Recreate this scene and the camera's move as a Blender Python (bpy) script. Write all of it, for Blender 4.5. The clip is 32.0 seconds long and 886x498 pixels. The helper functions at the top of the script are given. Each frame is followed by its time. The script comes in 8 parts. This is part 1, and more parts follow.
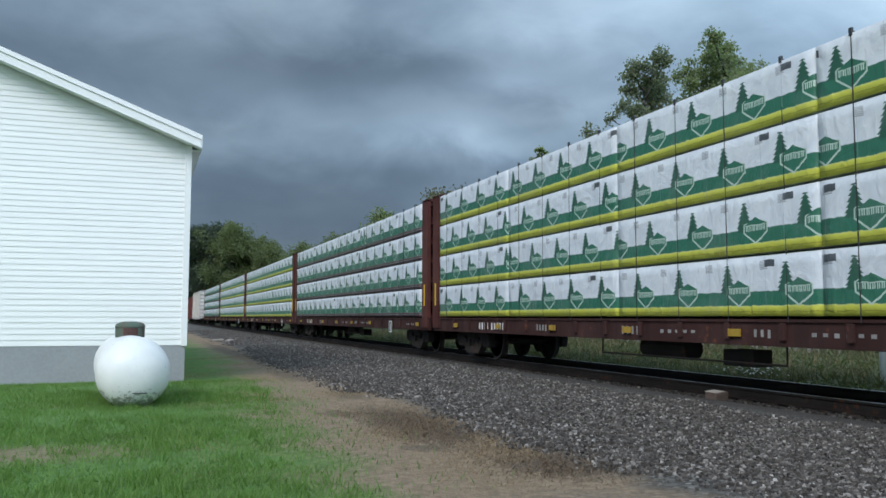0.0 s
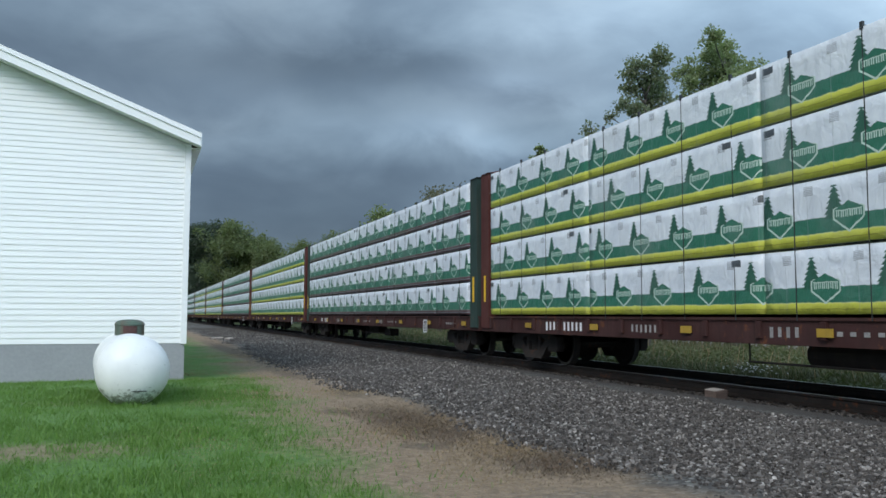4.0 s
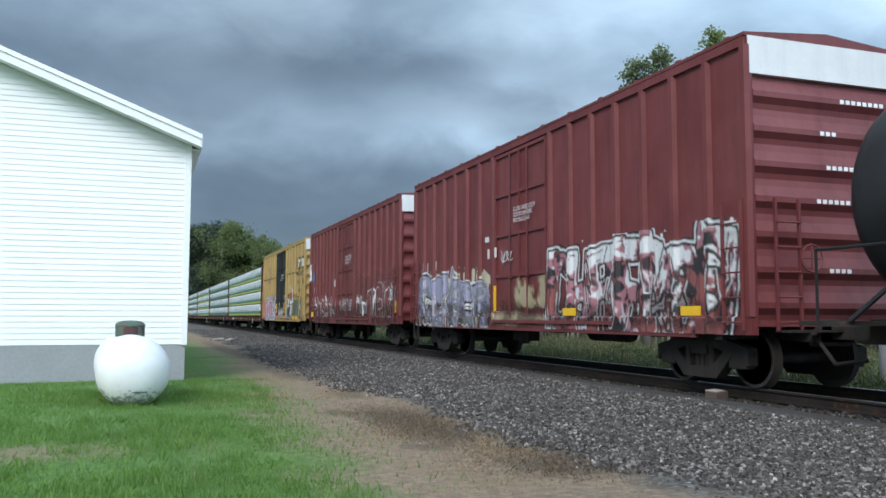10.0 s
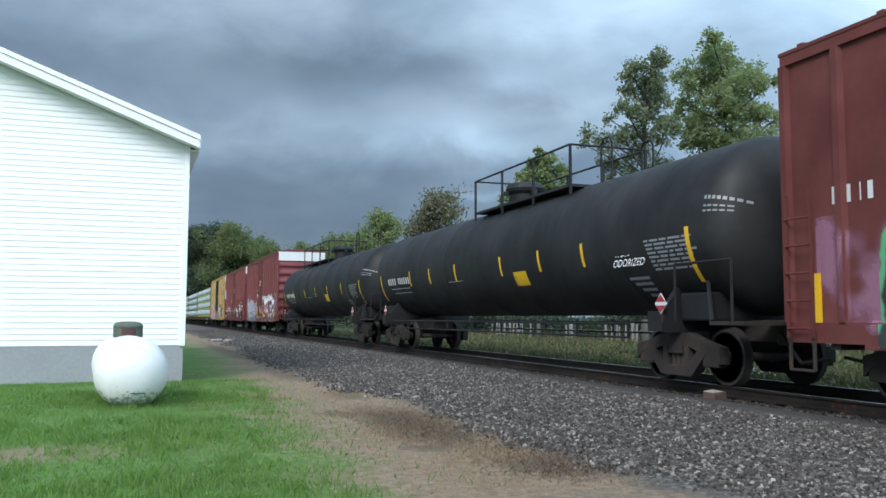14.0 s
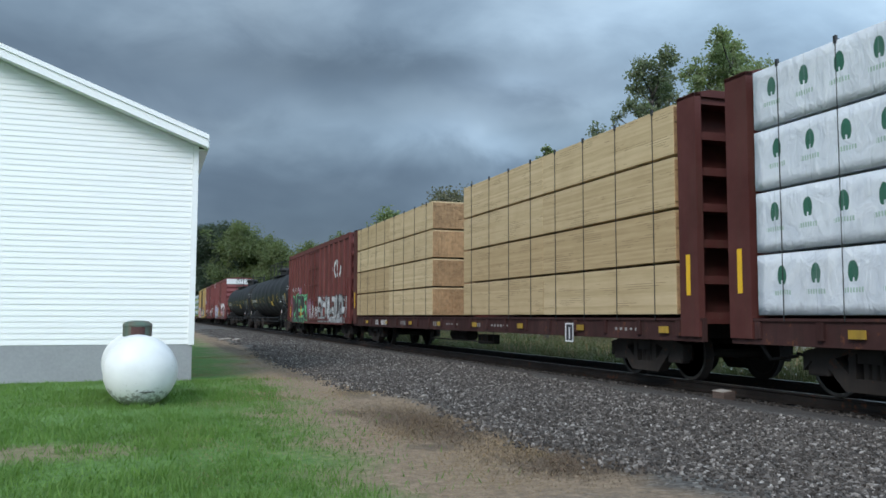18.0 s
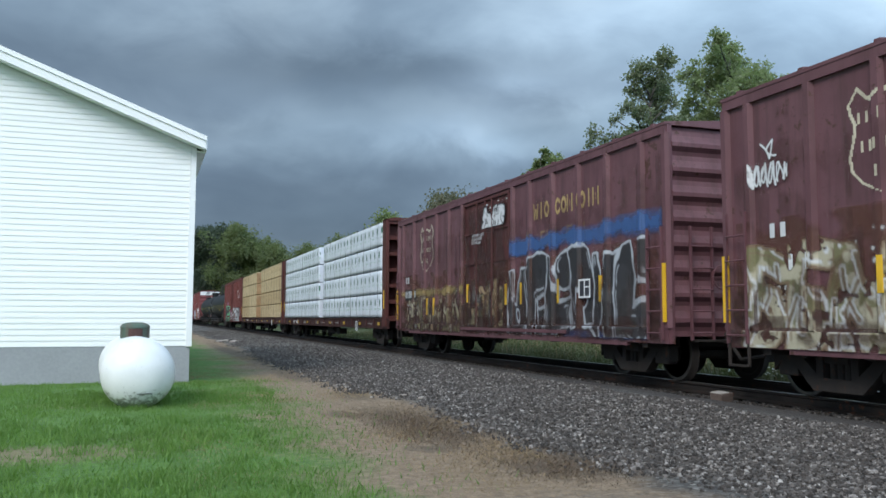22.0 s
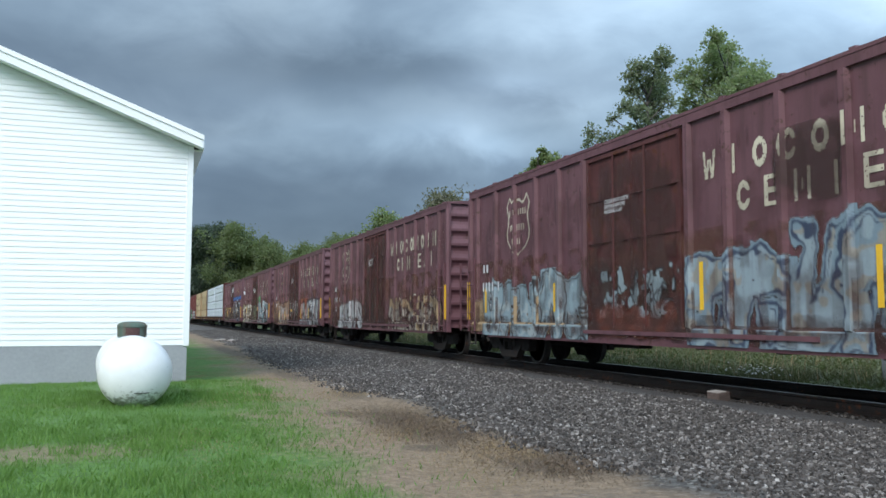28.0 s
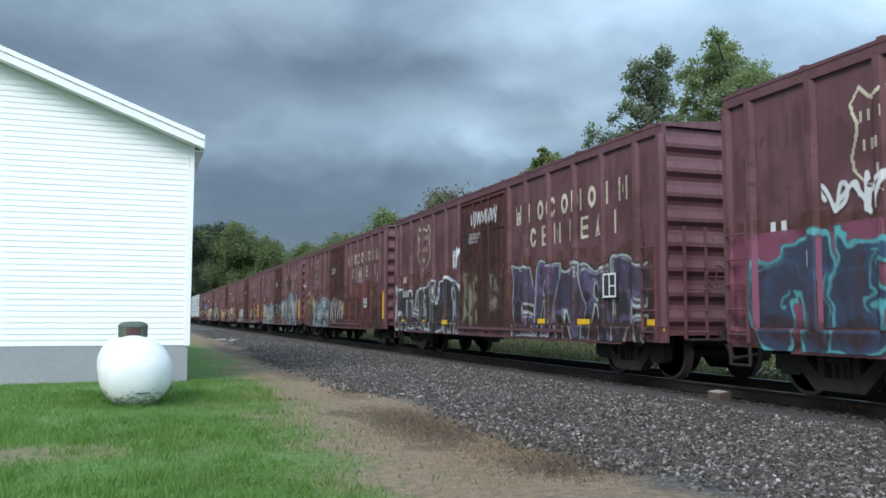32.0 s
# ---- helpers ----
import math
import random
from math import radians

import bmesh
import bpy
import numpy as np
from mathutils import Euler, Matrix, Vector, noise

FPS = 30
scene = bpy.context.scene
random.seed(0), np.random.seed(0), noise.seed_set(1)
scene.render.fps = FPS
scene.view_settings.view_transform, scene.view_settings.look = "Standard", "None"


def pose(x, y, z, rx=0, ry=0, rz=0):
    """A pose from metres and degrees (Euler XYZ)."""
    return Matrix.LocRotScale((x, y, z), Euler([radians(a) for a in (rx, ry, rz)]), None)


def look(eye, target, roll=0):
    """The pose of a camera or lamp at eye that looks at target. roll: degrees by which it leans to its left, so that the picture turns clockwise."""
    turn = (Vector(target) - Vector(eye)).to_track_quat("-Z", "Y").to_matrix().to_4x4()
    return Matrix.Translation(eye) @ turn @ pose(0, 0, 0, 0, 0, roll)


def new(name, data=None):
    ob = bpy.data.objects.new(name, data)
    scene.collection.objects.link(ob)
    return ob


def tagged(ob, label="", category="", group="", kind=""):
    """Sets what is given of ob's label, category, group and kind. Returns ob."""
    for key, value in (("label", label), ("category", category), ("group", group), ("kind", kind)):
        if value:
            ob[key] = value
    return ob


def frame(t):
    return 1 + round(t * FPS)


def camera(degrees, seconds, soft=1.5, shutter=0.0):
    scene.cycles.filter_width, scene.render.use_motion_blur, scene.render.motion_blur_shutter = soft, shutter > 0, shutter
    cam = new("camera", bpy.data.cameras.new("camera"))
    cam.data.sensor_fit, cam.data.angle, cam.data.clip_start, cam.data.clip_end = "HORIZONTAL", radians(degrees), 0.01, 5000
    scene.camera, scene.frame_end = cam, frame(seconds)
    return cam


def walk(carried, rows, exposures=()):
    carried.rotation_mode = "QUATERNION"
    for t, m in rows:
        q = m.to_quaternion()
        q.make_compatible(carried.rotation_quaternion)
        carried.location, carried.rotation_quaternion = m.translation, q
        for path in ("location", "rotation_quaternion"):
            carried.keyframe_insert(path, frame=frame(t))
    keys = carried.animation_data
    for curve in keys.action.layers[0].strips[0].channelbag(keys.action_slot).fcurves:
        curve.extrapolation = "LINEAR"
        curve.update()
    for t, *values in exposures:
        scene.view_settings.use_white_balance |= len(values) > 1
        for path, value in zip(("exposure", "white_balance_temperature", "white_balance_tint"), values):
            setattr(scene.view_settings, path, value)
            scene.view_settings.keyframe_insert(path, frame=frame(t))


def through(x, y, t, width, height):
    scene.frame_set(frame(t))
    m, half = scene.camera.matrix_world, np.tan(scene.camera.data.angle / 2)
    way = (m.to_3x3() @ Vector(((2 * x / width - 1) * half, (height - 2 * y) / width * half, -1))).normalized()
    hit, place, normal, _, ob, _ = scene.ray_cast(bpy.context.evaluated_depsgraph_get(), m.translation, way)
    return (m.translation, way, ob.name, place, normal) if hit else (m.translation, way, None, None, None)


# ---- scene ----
# camera: seconds, turn to the right of the track's direction, tilt up
AIM = (
    (0, 19.609, 4.620), (0.5, 19.580, 4.591), (1, 19.552, 4.530), (1.5, 19.552, 4.473), (2, 19.552, 4.444),
    (2.5, 19.552, 4.444), (3, 19.552, 4.473), (3.5, 19.609, 4.473), (5.5, 19.668, 4.591), (6, 19.668, 4.591),
    (6.5, 19.609, 4.530), (7, 19.552, 4.562), (7.5, 19.609, 4.473), (8, 19.697, 4.473), (8.5, 19.638, 4.534),
    (9, 19.609, 4.591), (9.5, 19.552, 4.562), (10, 19.609, 4.562), (10.5, 19.723, 4.591), (11, 19.754, 4.534),
    (11.5, 19.668, 4.532), (12, 19.609, 4.530), (12.5, 19.638, 4.501), (13, 19.668, 4.473), (13.5, 19.727, 4.591),
    (14, 19.725, 4.620), (14.5, 19.668, 4.562), (16.5, 19.260, 4.620), (17, 19.172, 4.620), (17.5, 19.201, 4.591),
    (18, 19.172, 4.562), (18.5, 19.201, 4.562), (19, 19.260, 4.591), (19.5, 19.260, 4.677), (20, 19.201, 4.620),
    (20.5, 19.170, 4.648), (21, 19.201, 4.591), (21.5, 19.258, 4.591), (22, 19.317, 4.677), (22.5, 19.260, 4.620),
    (23, 19.260, 4.620), (23.5, 19.260, 4.562), (24, 19.405, 4.530), (24.5, 19.462, 4.591), (25, 19.435, 4.562),
    (25.5, 19.433, 4.562), (27.5, 19.491, 4.591), (28, 19.491, 4.620), (28.5, 19.435, 4.620), (29, 19.376, 4.562),
    (29.5, 19.433, 4.534), (30, 19.491, 4.530), (30.5, 19.550, 4.591), (31, 19.462, 4.648), (31.5, 19.462, 4.620),
    (32, 19.435, 4.620),
)
EYE = Vector((0, 0, 1.17))


def aim(turn, tilt):
    """The camera's pose: turn to the right of the track's direction and tilt upwards, degrees."""
    a, b = radians(turn), radians(tilt)
    return look(EYE, EYE + Vector((math.sin(a) * math.cos(b), math.cos(a) * math.cos(b), math.sin(b))), 0.164)


cam = camera(55.14, 32.0, soft=1.6)
walk(cam, [(t, aim(turn, tilt)) for t, turn, tilt in AIM], exposures=((0, -0.35), (3, -0.4), (5.5, -0.3), (6, -0.28), (7, -0.2), (8, -0.1), (9, -0.04), (11, 0.04), (14, 0.08), (16, -0.08), (18, -0.26), (19, -0.38), (20, -0.46), (21, -0.3), (22, -0.14), (23, -0.08), (25, -0.03), (32, 0)))

# ---- sky, sun ----
world = bpy.data.worlds.new("storm_sky")
world.use_nodes = True
scene.world = world


def ramp(tree, fac, stops, mode="LINEAR"):
    r = tree.nodes.new("ShaderNodeValToRGB")
    r.color_ramp.interpolation = mode
    while len(r.color_ramp.elements) < len(stops):
        r.color_ramp.elements.new(0.5)
    for e, (at, colour) in zip(r.color_ramp.elements, stops):
        e.position = at
        e.color = (*colour, 1) if len(colour) == 3 else colour
    tree.links.new(fac, r.inputs[0])
    return r.outputs[0]


def math_node(tree, op, a, b=None, clamp=False):
    n = tree.nodes.new("ShaderNodeMath")
    n.operation, n.use_clamp = op, clamp
    for i, v in enumerate((a, b)):
        if v is None:
            continue
        if isinstance(v, (int, float)):
            n.inputs[i].default_value = v
        else:
            tree.links.new(v, n.inputs[i])
    return n.outputs[0]


def mixed(tree, fac, a, b, how="MIX"):
    n = tree.nodes.new("ShaderNodeMix")
    n.data_type, n.blend_type = "RGBA", how
    for sock, v in ((n.inputs["Factor"], fac), (n.inputs[6], a), (n.inputs[7], b)):
        if isinstance(v, (int, float)):
            sock.default_value = v
        elif isinstance(v, tuple):
            sock.default_value = (*v, 1)
        else:
            tree.links.new(v, sock)
    return n.outputs[2]


def noise_node(tree, vector, scale, detail=4, rough=0.55, stretch=None, warp=0.0):
    if stretch:
        m = tree.nodes.new("ShaderNodeMapping")
        m.inputs["Scale"].default_value = stretch
        tree.links.new(vector, m.inputs["Vector"])
        vector = m.outputs[0]
    n = tree.nodes.new("ShaderNodeTexNoise")
    n.inputs["Scale"].default_value, n.inputs["Detail"].default_value = scale, detail
    n.inputs["Roughness"].default_value, n.inputs["Distortion"].default_value = rough, warp
    tree.links.new(vector, n.inputs["Vector"])
    return n.outputs["Fac"]


def make_sky():
    tree = world.node_tree
    back = tree.nodes["Background"]
    coord = tree.nodes.new("ShaderNodeTexCoord").outputs["Generated"]
    sep = tree.nodes.new("ShaderNodeSeparateXYZ")
    tree.links.new(coord, sep.inputs[0])
    up = math_node(tree, "MAXIMUM", sep.outputs[2], 0.0)
    # cloud deck: directions laid out on a flat layer overhead
    lift = math_node(tree, "ADD", up, 0.28)
    px = math_node(tree, "DIVIDE", sep.outputs[0], lift)
    py = math_node(tree, "DIVIDE", sep.outputs[1], lift)
    comb = tree.nodes.new("ShaderNodeCombineXYZ")
    tree.links.new(px, comb.inputs[0])
    tree.links.new(py, comb.inputs[1])
    deck = comb.outputs[0]
    big = noise_node(tree, deck, 0.8, 2, 0.4, warp=0.15)
    small = noise_node(tree, deck, 1.9, 3, 0.42, warp=0.2)
    roll = noise_node(tree, coord, 3.6, 5, 0.5, stretch=(1.0, 1.0, 1.7), warp=0.25)
    ragged = math_node(tree, "ADD", up, math_node(tree, "MULTIPLY", math_node(tree, "SUBTRACT", roll, 0.5), 0.2))
    f = math_node(tree, "ADD", math_node(tree, "MULTIPLY", big, 0.5), math_node(tree, "MULTIPLY", small, 0.5))
    clouds = ramp(tree, f, [(0.36, (0.143, 0.206, 0.28)), (0.48, (0.19, 0.267, 0.35)), (0.56, (0.24, 0.328, 0.42)), (0.64, (0.302, 0.398, 0.49))], "EASE")
    # darkest low down ahead along the line, brighter behind the camera and to the right
    ahead_y = math_node(tree, "MULTIPLY", sep.outputs[1], -1.0)
    side = math_node(tree, "MULTIPLY", sep.outputs[0], 0.75)
    toward = math_node(tree, "ADD", ahead_y, side)
    light = ramp(tree, math_node(tree, "MULTIPLY", math_node(tree, "ADD", toward, 1.3), 0.36),
                 [(0.0, (0.72, 0.72, 0.72)), (0.18, (0.8, 0.8, 0.8)), (0.28, (1.05, 1.05, 1.05)), (0.38, (1.75, 1.75, 1.72)), (0.6, (2.2, 2.2, 2.15)), (1.0, (4.2, 4.1, 3.95))])
    lowdark = ramp(tree, ragged, [(0.0, (0.58, 0.62, 0.68)), (0.1, (0.47, 0.5, 0.55)), (0.165, (0.58, 0.6, 0.64)), (0.205, (1.0, 1.0, 1.0)), (0.235, (0.9, 0.9, 0.9)), (0.275, (0.72, 0.73, 0.75)), (0.36, (1.1, 1.1, 1.1)), (0.5, (1.15, 1.15, 1.15))], "EASE")
    wisp = noise_node(tree, coord, 7.5, 6, 0.55, stretch=(1.0, 1.0, 2.0), warp=0.4)
    clouds = mixed(tree, 1.0, clouds, ramp(tree, wisp, [(0.3, (0.84, 0.85, 0.87)), (0.5, (1.0, 1.0, 1.0)), (0.7, (1.17, 1.16, 1.14))]), "MULTIPLY")
    deckcol = mixed(tree, 1.0, clouds, light, "MULTIPLY")
    deckcol = mixed(tree, 1.0, deckcol, lowdark, "MULTIPLY")
    # lighter breaks and darker rolls in the cloud ahead: sideways, height, their spreads, gain
    turn = radians(19.6)
    right = math_node(tree, "SUBTRACT", math_node(tree, "MULTIPLY", sep.outputs[0], math.cos(turn)), math_node(tree, "MULTIPLY", sep.outputs[1], math.sin(turn)))
    fore = math_node(tree, "ADD", math_node(tree, "MULTIPLY", sep.outputs[0], math.sin(turn)), math_node(tree, "MULTIPLY", sep.outputs[1], math.cos(turn)))
    front = math_node(tree, "MAXIMUM", fore, 0.15)
    u = math_node(tree, "ADD", math_node(tree, "DIVIDE", right, front), math_node(tree, "MULTIPLY", math_node(tree, "SUBTRACT", roll, 0.5), 0.16))
    v = math_node(tree, "ADD", math_node(tree, "DIVIDE", sep.outputs[2], front), math_node(tree, "MULTIPLY", math_node(tree, "SUBTRACT", wisp, 0.5), 0.1))
    total = 1.0
    for u0, v0, su, sv, gain in ((0.0, 0.222, 0.085, 0.022, 0.34), (0.055, 0.208, 0.035, 0.014, 0.2), (0.1, 0.283, 0.06, 0.02, 0.26), (-0.16, 0.243, 0.1, 0.022, 0.16), (-0.12, 0.3, 0.22, 0.022, -0.2),
                                 (0.15, 0.225, 0.05, 0.035, -0.14), (-0.1, 0.15, 0.16, 0.025, -0.1), (0.06, 0.143, 0.05, 0.008, 0.4), (-0.28, 0.34, 0.12, 0.03, -0.08), (0.2, 0.36, 0.12, 0.03, 0.12)):
        a = math_node(tree, "POWER", math_node(tree, "MULTIPLY", math_node(tree, "SUBTRACT", u, u0), 1 / su), 2.0)
        b = math_node(tree, "POWER", math_node(tree, "MULTIPLY", math_node(tree, "SUBTRACT", v, v0), 1 / sv), 2.0)
        bell = math_node(tree, "POWER", 2.718, math_node(tree, "MULTIPLY", math_node(tree, "ADD", a, b), -1.0))
        total = math_node(tree, "ADD", math_node(tree, "MULTIPLY", bell, gain), total)
    shape = tree.nodes.new("ShaderNodeCombineColor")
    for i in range(3):
        tree.links.new(total, shape.inputs[i])
    deckcol = mixed(tree, 1.0, deckcol, shape.outputs[0], "MULTIPLY")
    air = tree.nodes.new("ShaderNodeTexSky")
    air.sky_type, air.sun_disc = "NISHITA", False
    air.sun_elevation, air.sun_rotation = radians(SUN_UP), radians(SUN_TURN)
    glow = mixed(tree, 1.0, air.outputs[0], (0.06, 0.06, 0.06), "MULTIPLY")
    tree.links.new(mixed(tree, 0.12, deckcol, glow), back.inputs[0])
    back.inputs[1].default_value = 1.75


SUN_UP, SUN_TURN = 38, 224
make_sky()
sun = new("sun", bpy.data.lights.new("sun", "SUN"))
sun.data.energy, sun.data.angle, sun.data.color = 2.7, radians(25), (1.0, 0.97, 0.92)
_a, _e = radians(SUN_TURN), radians(SUN_UP)
sun.matrix_world = look((0, 0, 30), Vector((0, 0, 30)) - Vector((math.sin(_a) * math.cos(_e), math.cos(_a) * math.cos(_e), math.sin(_e))))

# ---- materials ----
MATS = {}


def material(name):
    m = bpy.data.materials.new(name)
    m.use_nodes = True
    MATS[name] = m
    t = m.node_tree
    return m, t, t.nodes["Principled BSDF"]


def coords(t, random_shift=True):
    c = t.nodes.new("ShaderNodeTexCoord").outputs["Object"]
    if not random_shift:
        return c
    info = t.nodes.new("ShaderNodeObjectInfo")
    add = t.nodes.new("ShaderNodeVectorMath")
    add.operation = "ADD"
    comb = t.nodes.new("ShaderNodeCombineXYZ")
    for i, k in enumerate((31.0, 17.0, 7.0)):
        t.links.new(math_node(t, "MULTIPLY", info.outputs["Random"], k), comb.inputs[i])
    t.links.new(c, add.inputs[0])
    t.links.new(comb.outputs[0], add.inputs[1])
    return add.outputs[0]


def bump(t, b, height, strength=0.3, distance=0.02):
    n = t.nodes.new("ShaderNodeBump")
    n.inputs["Strength"].default_value, n.inputs["Distance"].default_value = strength, distance
    t.links.new(height, n.inputs["Height"])
    t.links.new(n.outputs[0], b.inputs["Normal"])


def paint(name, base, rough=0.55, metal=0.0, wear=0.35, dirt=(0.09, 0.065, 0.05), rust=(0.16, 0.06, 0.03), rusty=0.15, grain=30, relief=0.15, fade=1.25, shine=0.2):
    """Weathered paint: faded patches, grime in streaks that run down, rust specks."""
    m, t, b = material(name)
    c = coords(t)
    patch = noise_node(t, c, 0.9, 4, 0.6)
    streak = noise_node(t, c, 2.2, 5, 0.65, stretch=(2.2, 2.2, 0.22))
    fine = noise_node(t, c, grain, 3, 0.6)
    faded = tuple(min(1, v * fade + 0.015) for v in base)
    dark = tuple(v * 0.84 for v in base)
    col = mixed(t, ramp(t, patch, [(0.32, (0, 0, 0)), (0.72, (1, 1, 1))]), dark, faded)
    col = mixed(t, math_node(t, "MULTIPLY", ramp(t, streak, [(0.48, (0, 0, 0)), (0.78, (1, 1, 1))]), wear), col, dirt)
    spots = math_node(t, "MULTIPLY", noise_node(t, c, 6.5, 6, 0.7), math_node(t, "ADD", patch, 0.5))
    col = mixed(t, math_node(t, "MULTIPLY", ramp(t, spots, [(0.62, (0, 0, 0)), (0.7, (1, 1, 1))]), rusty * 4, True), col, rust)
    col = mixed(t, math_node(t, "MULTIPLY", fine, 0.22), col, tuple(v * 0.5 for v in base))
    t.links.new(col, b.inputs["Base Color"])
    t.links.new(math_node(t, "ADD", math_node(t, "MULTIPLY", streak, 0.3), rough - 0.15), b.inputs["Roughness"])
    b.inputs["Metallic"].default_value, b.inputs["Specular IOR Level"].default_value = metal, shine
    bump(t, b, math_node(t, "ADD", math_node(t, "MULTIPLY", fine, 0.25), patch), relief, 0.02)
    return m


def plain(name, base, rough=0.6, metal=0.0, grain=40, spread=0.3, relief=0.1, stretch=None):
    m, t, b = material(name)
    c = coords(t)
    n1 = noise_node(t, c, grain, 4, 0.6, stretch=stretch)
    n2 = noise_node(t, c, grain * 0.06, 3, 0.5)
    f = math_node(t, "ADD", math_node(t, "MULTIPLY", n1, 0.5), math_node(t, "MULTIPLY", n2, 0.5))
    col = mixed(t, ramp(t, f, [(0.3, (0, 0, 0)), (0.7, (1, 1, 1))]), tuple(v * (1 - spread) for v in base), tuple(min(1, v * (1 + spread)) for v in base))
    t.links.new(col, b.inputs["Base Color"])
    b.inputs["Roughness"].default_value, b.inputs["Metallic"].default_value = rough, metal
    bump(t, b, n1, relief, 0.01)
    return m


def leafy(name, base, spread=0.35, through=0.25, patch=0.4, size=0.5):
    m, t, b = material(name)
    geo = t.nodes.new("ShaderNodeNewGeometry").outputs["Random Per Island"]
    c = coords(t)
    n = noise_node(t, c, size, 4)
    f = math_node(t, "ADD", math_node(t, "MULTIPLY", geo, 1 - patch), math_node(t, "MULTIPLY", n, patch))
    lo, hi = tuple(v * (1 - spread) for v in base), tuple(v * (1 + spread) for v in base)
    t.links.new(ramp(t, f, [(0.15, lo), (0.6, base), (0.95, (hi[0] * 1.25, hi[1] * 1.05, hi[2]))]), b.inputs["Base Color"])
    b.inputs["Roughness"].default_value = 0.6
    if through:
        tr = t.nodes.new("ShaderNodeBsdfTranslucent")
        tr.inputs[0].default_value = (base[0] * 1.6, base[1] * 1.7, base[2], 1)
        mix = t.nodes.new("ShaderNodeMixShader")
        mix.inputs[0].default_value = through
        t.links.new(b.outputs[0], mix.inputs[1])
        t.links.new(tr.outputs[0], mix.inputs[2])
        t.links.new(mix.outputs[0], t.nodes["Material Output"].inputs[0])
    return m


OXIDE = paint("oxide_maroon", (0.142, 0.057, 0.07), rough=0.62, wear=0.62, dirt=(0.05, 0.028, 0.027), rust=(0.07, 0.03, 0.02), rusty=0.25, fade=1.12, relief=0.25, shine=0.5)
OXIDE_DOOR = paint("worn_maroon_door", (0.1, 0.034, 0.034), rough=0.65, wear=0.8, dirt=(0.035, 0.02, 0.018), rust=(0.1, 0.038, 0.02), rusty=0.5, fade=1.2, relief=0.3)
BOX_RED = paint("freight_red", (0.165, 0.034, 0.036), rough=0.55, wear=0.42, dirt=(0.055, 0.018, 0.016), rusty=0.08, fade=1.15, shine=0.4)
BROWN_RED = paint("boxcar_red", (0.135, 0.036, 0.034), rough=0.6, wear=0.35, rusty=0.06)
BEAM_RED = paint("centerbeam_red", (0.088, 0.025, 0.022), rough=0.62, wear=0.4, rusty=0.08)
BEAM_GREEN = paint("centerbeam_green", (0.025, 0.05, 0.045), rough=0.62, wear=0.4, rusty=0.08)
# darker than the beams: grime, plus the sill's shade put into the colour
BEAM_SILL = paint("grimy_shaded_sill", (0.052, 0.02, 0.019), rough=0.7, wear=0.7, dirt=(0.03, 0.022, 0.02), rusty=0.2)
DULL_STRIPE = paint("dusty_reflector", (0.42, 0.27, 0.04), rough=0.5, wear=0.6, dirt=(0.1, 0.07, 0.04), rusty=0.1)
FADED_INK = plain("faded_lettering", (0.3, 0.29, 0.29), rough=0.6, spread=0.4)
YELLOW = paint("pool_yellow", (0.42, 0.29, 0.118), rough=0.6, wear=0.22, rusty=0.03, fade=1.1)
BLACK_DOOR = paint("black_door", (0.02, 0.02, 0.022), rough=0.55, wear=0.2, rusty=0.02)
TANK_BLACK = paint("tank_black", (0.0145, 0.015, 0.017), rough=0.55, wear=0.25, dirt=(0.025, 0.024, 0.024), rusty=0.01, relief=0.03, shine=0.28)
WHITE_END = paint("white_panel", (0.78, 0.79, 0.8), rough=0.6, wear=0.12, rusty=0.01, fade=1.0)
GREY_CAR = paint("pale_grey_car", (0.55, 0.52, 0.5), rough=0.6, wear=0.3, rusty=0.05)
IRON = paint("grimy_iron", (0.032, 0.027, 0.025), rough=0.85, wear=0.7, dirt=(0.062, 0.05, 0.044), rusty=0.12)
STEEL = plain("worn_wheel_rim", (0.07, 0.065, 0.06), rough=0.45, metal=0.5)
RAIL = paint("rail_steel", (0.024, 0.019, 0.017), rough=0.6, metal=0.3, rusty=0.2)
RAILTOP = plain("polished_rail", (0.5, 0.5, 0.5), rough=0.3, metal=0.9)
TIE = plain("creosoted_wood", (0.055, 0.042, 0.033), rough=0.85, grain=18, stretch=(0.15, 2, 2))
STRIPE = plain("reflector_yellow", (0.8, 0.48, 0.02), rough=0.4, spread=0.1)
WHITE_INK = plain("white_lettering", (0.75, 0.76, 0.78), rough=0.6, spread=0.15)
DARK_INK = plain("dark_lettering", (0.03, 0.03, 0.04), rough=0.6, spread=0.2)
STRAP = plain("black_strap", (0.03, 0.032, 0.035), rough=0.5)
SIDING = plain("white_vinyl_siding", (0.86, 0.87, 0.875), rough=0.5, grain=14, spread=0.04, relief=0.05, stretch=(0.2, 1, 2))
TRIM = plain("white_trim", (0.84, 0.85, 0.86), rough=0.45, spread=0.04)
SHINGLE = plain("grey_shingle", (0.2, 0.2, 0.2), rough=0.9, grain=25)
CONCRETE = plain("grey_concrete", (0.3, 0.31, 0.33), rough=0.85, grain=20, spread=0.14)
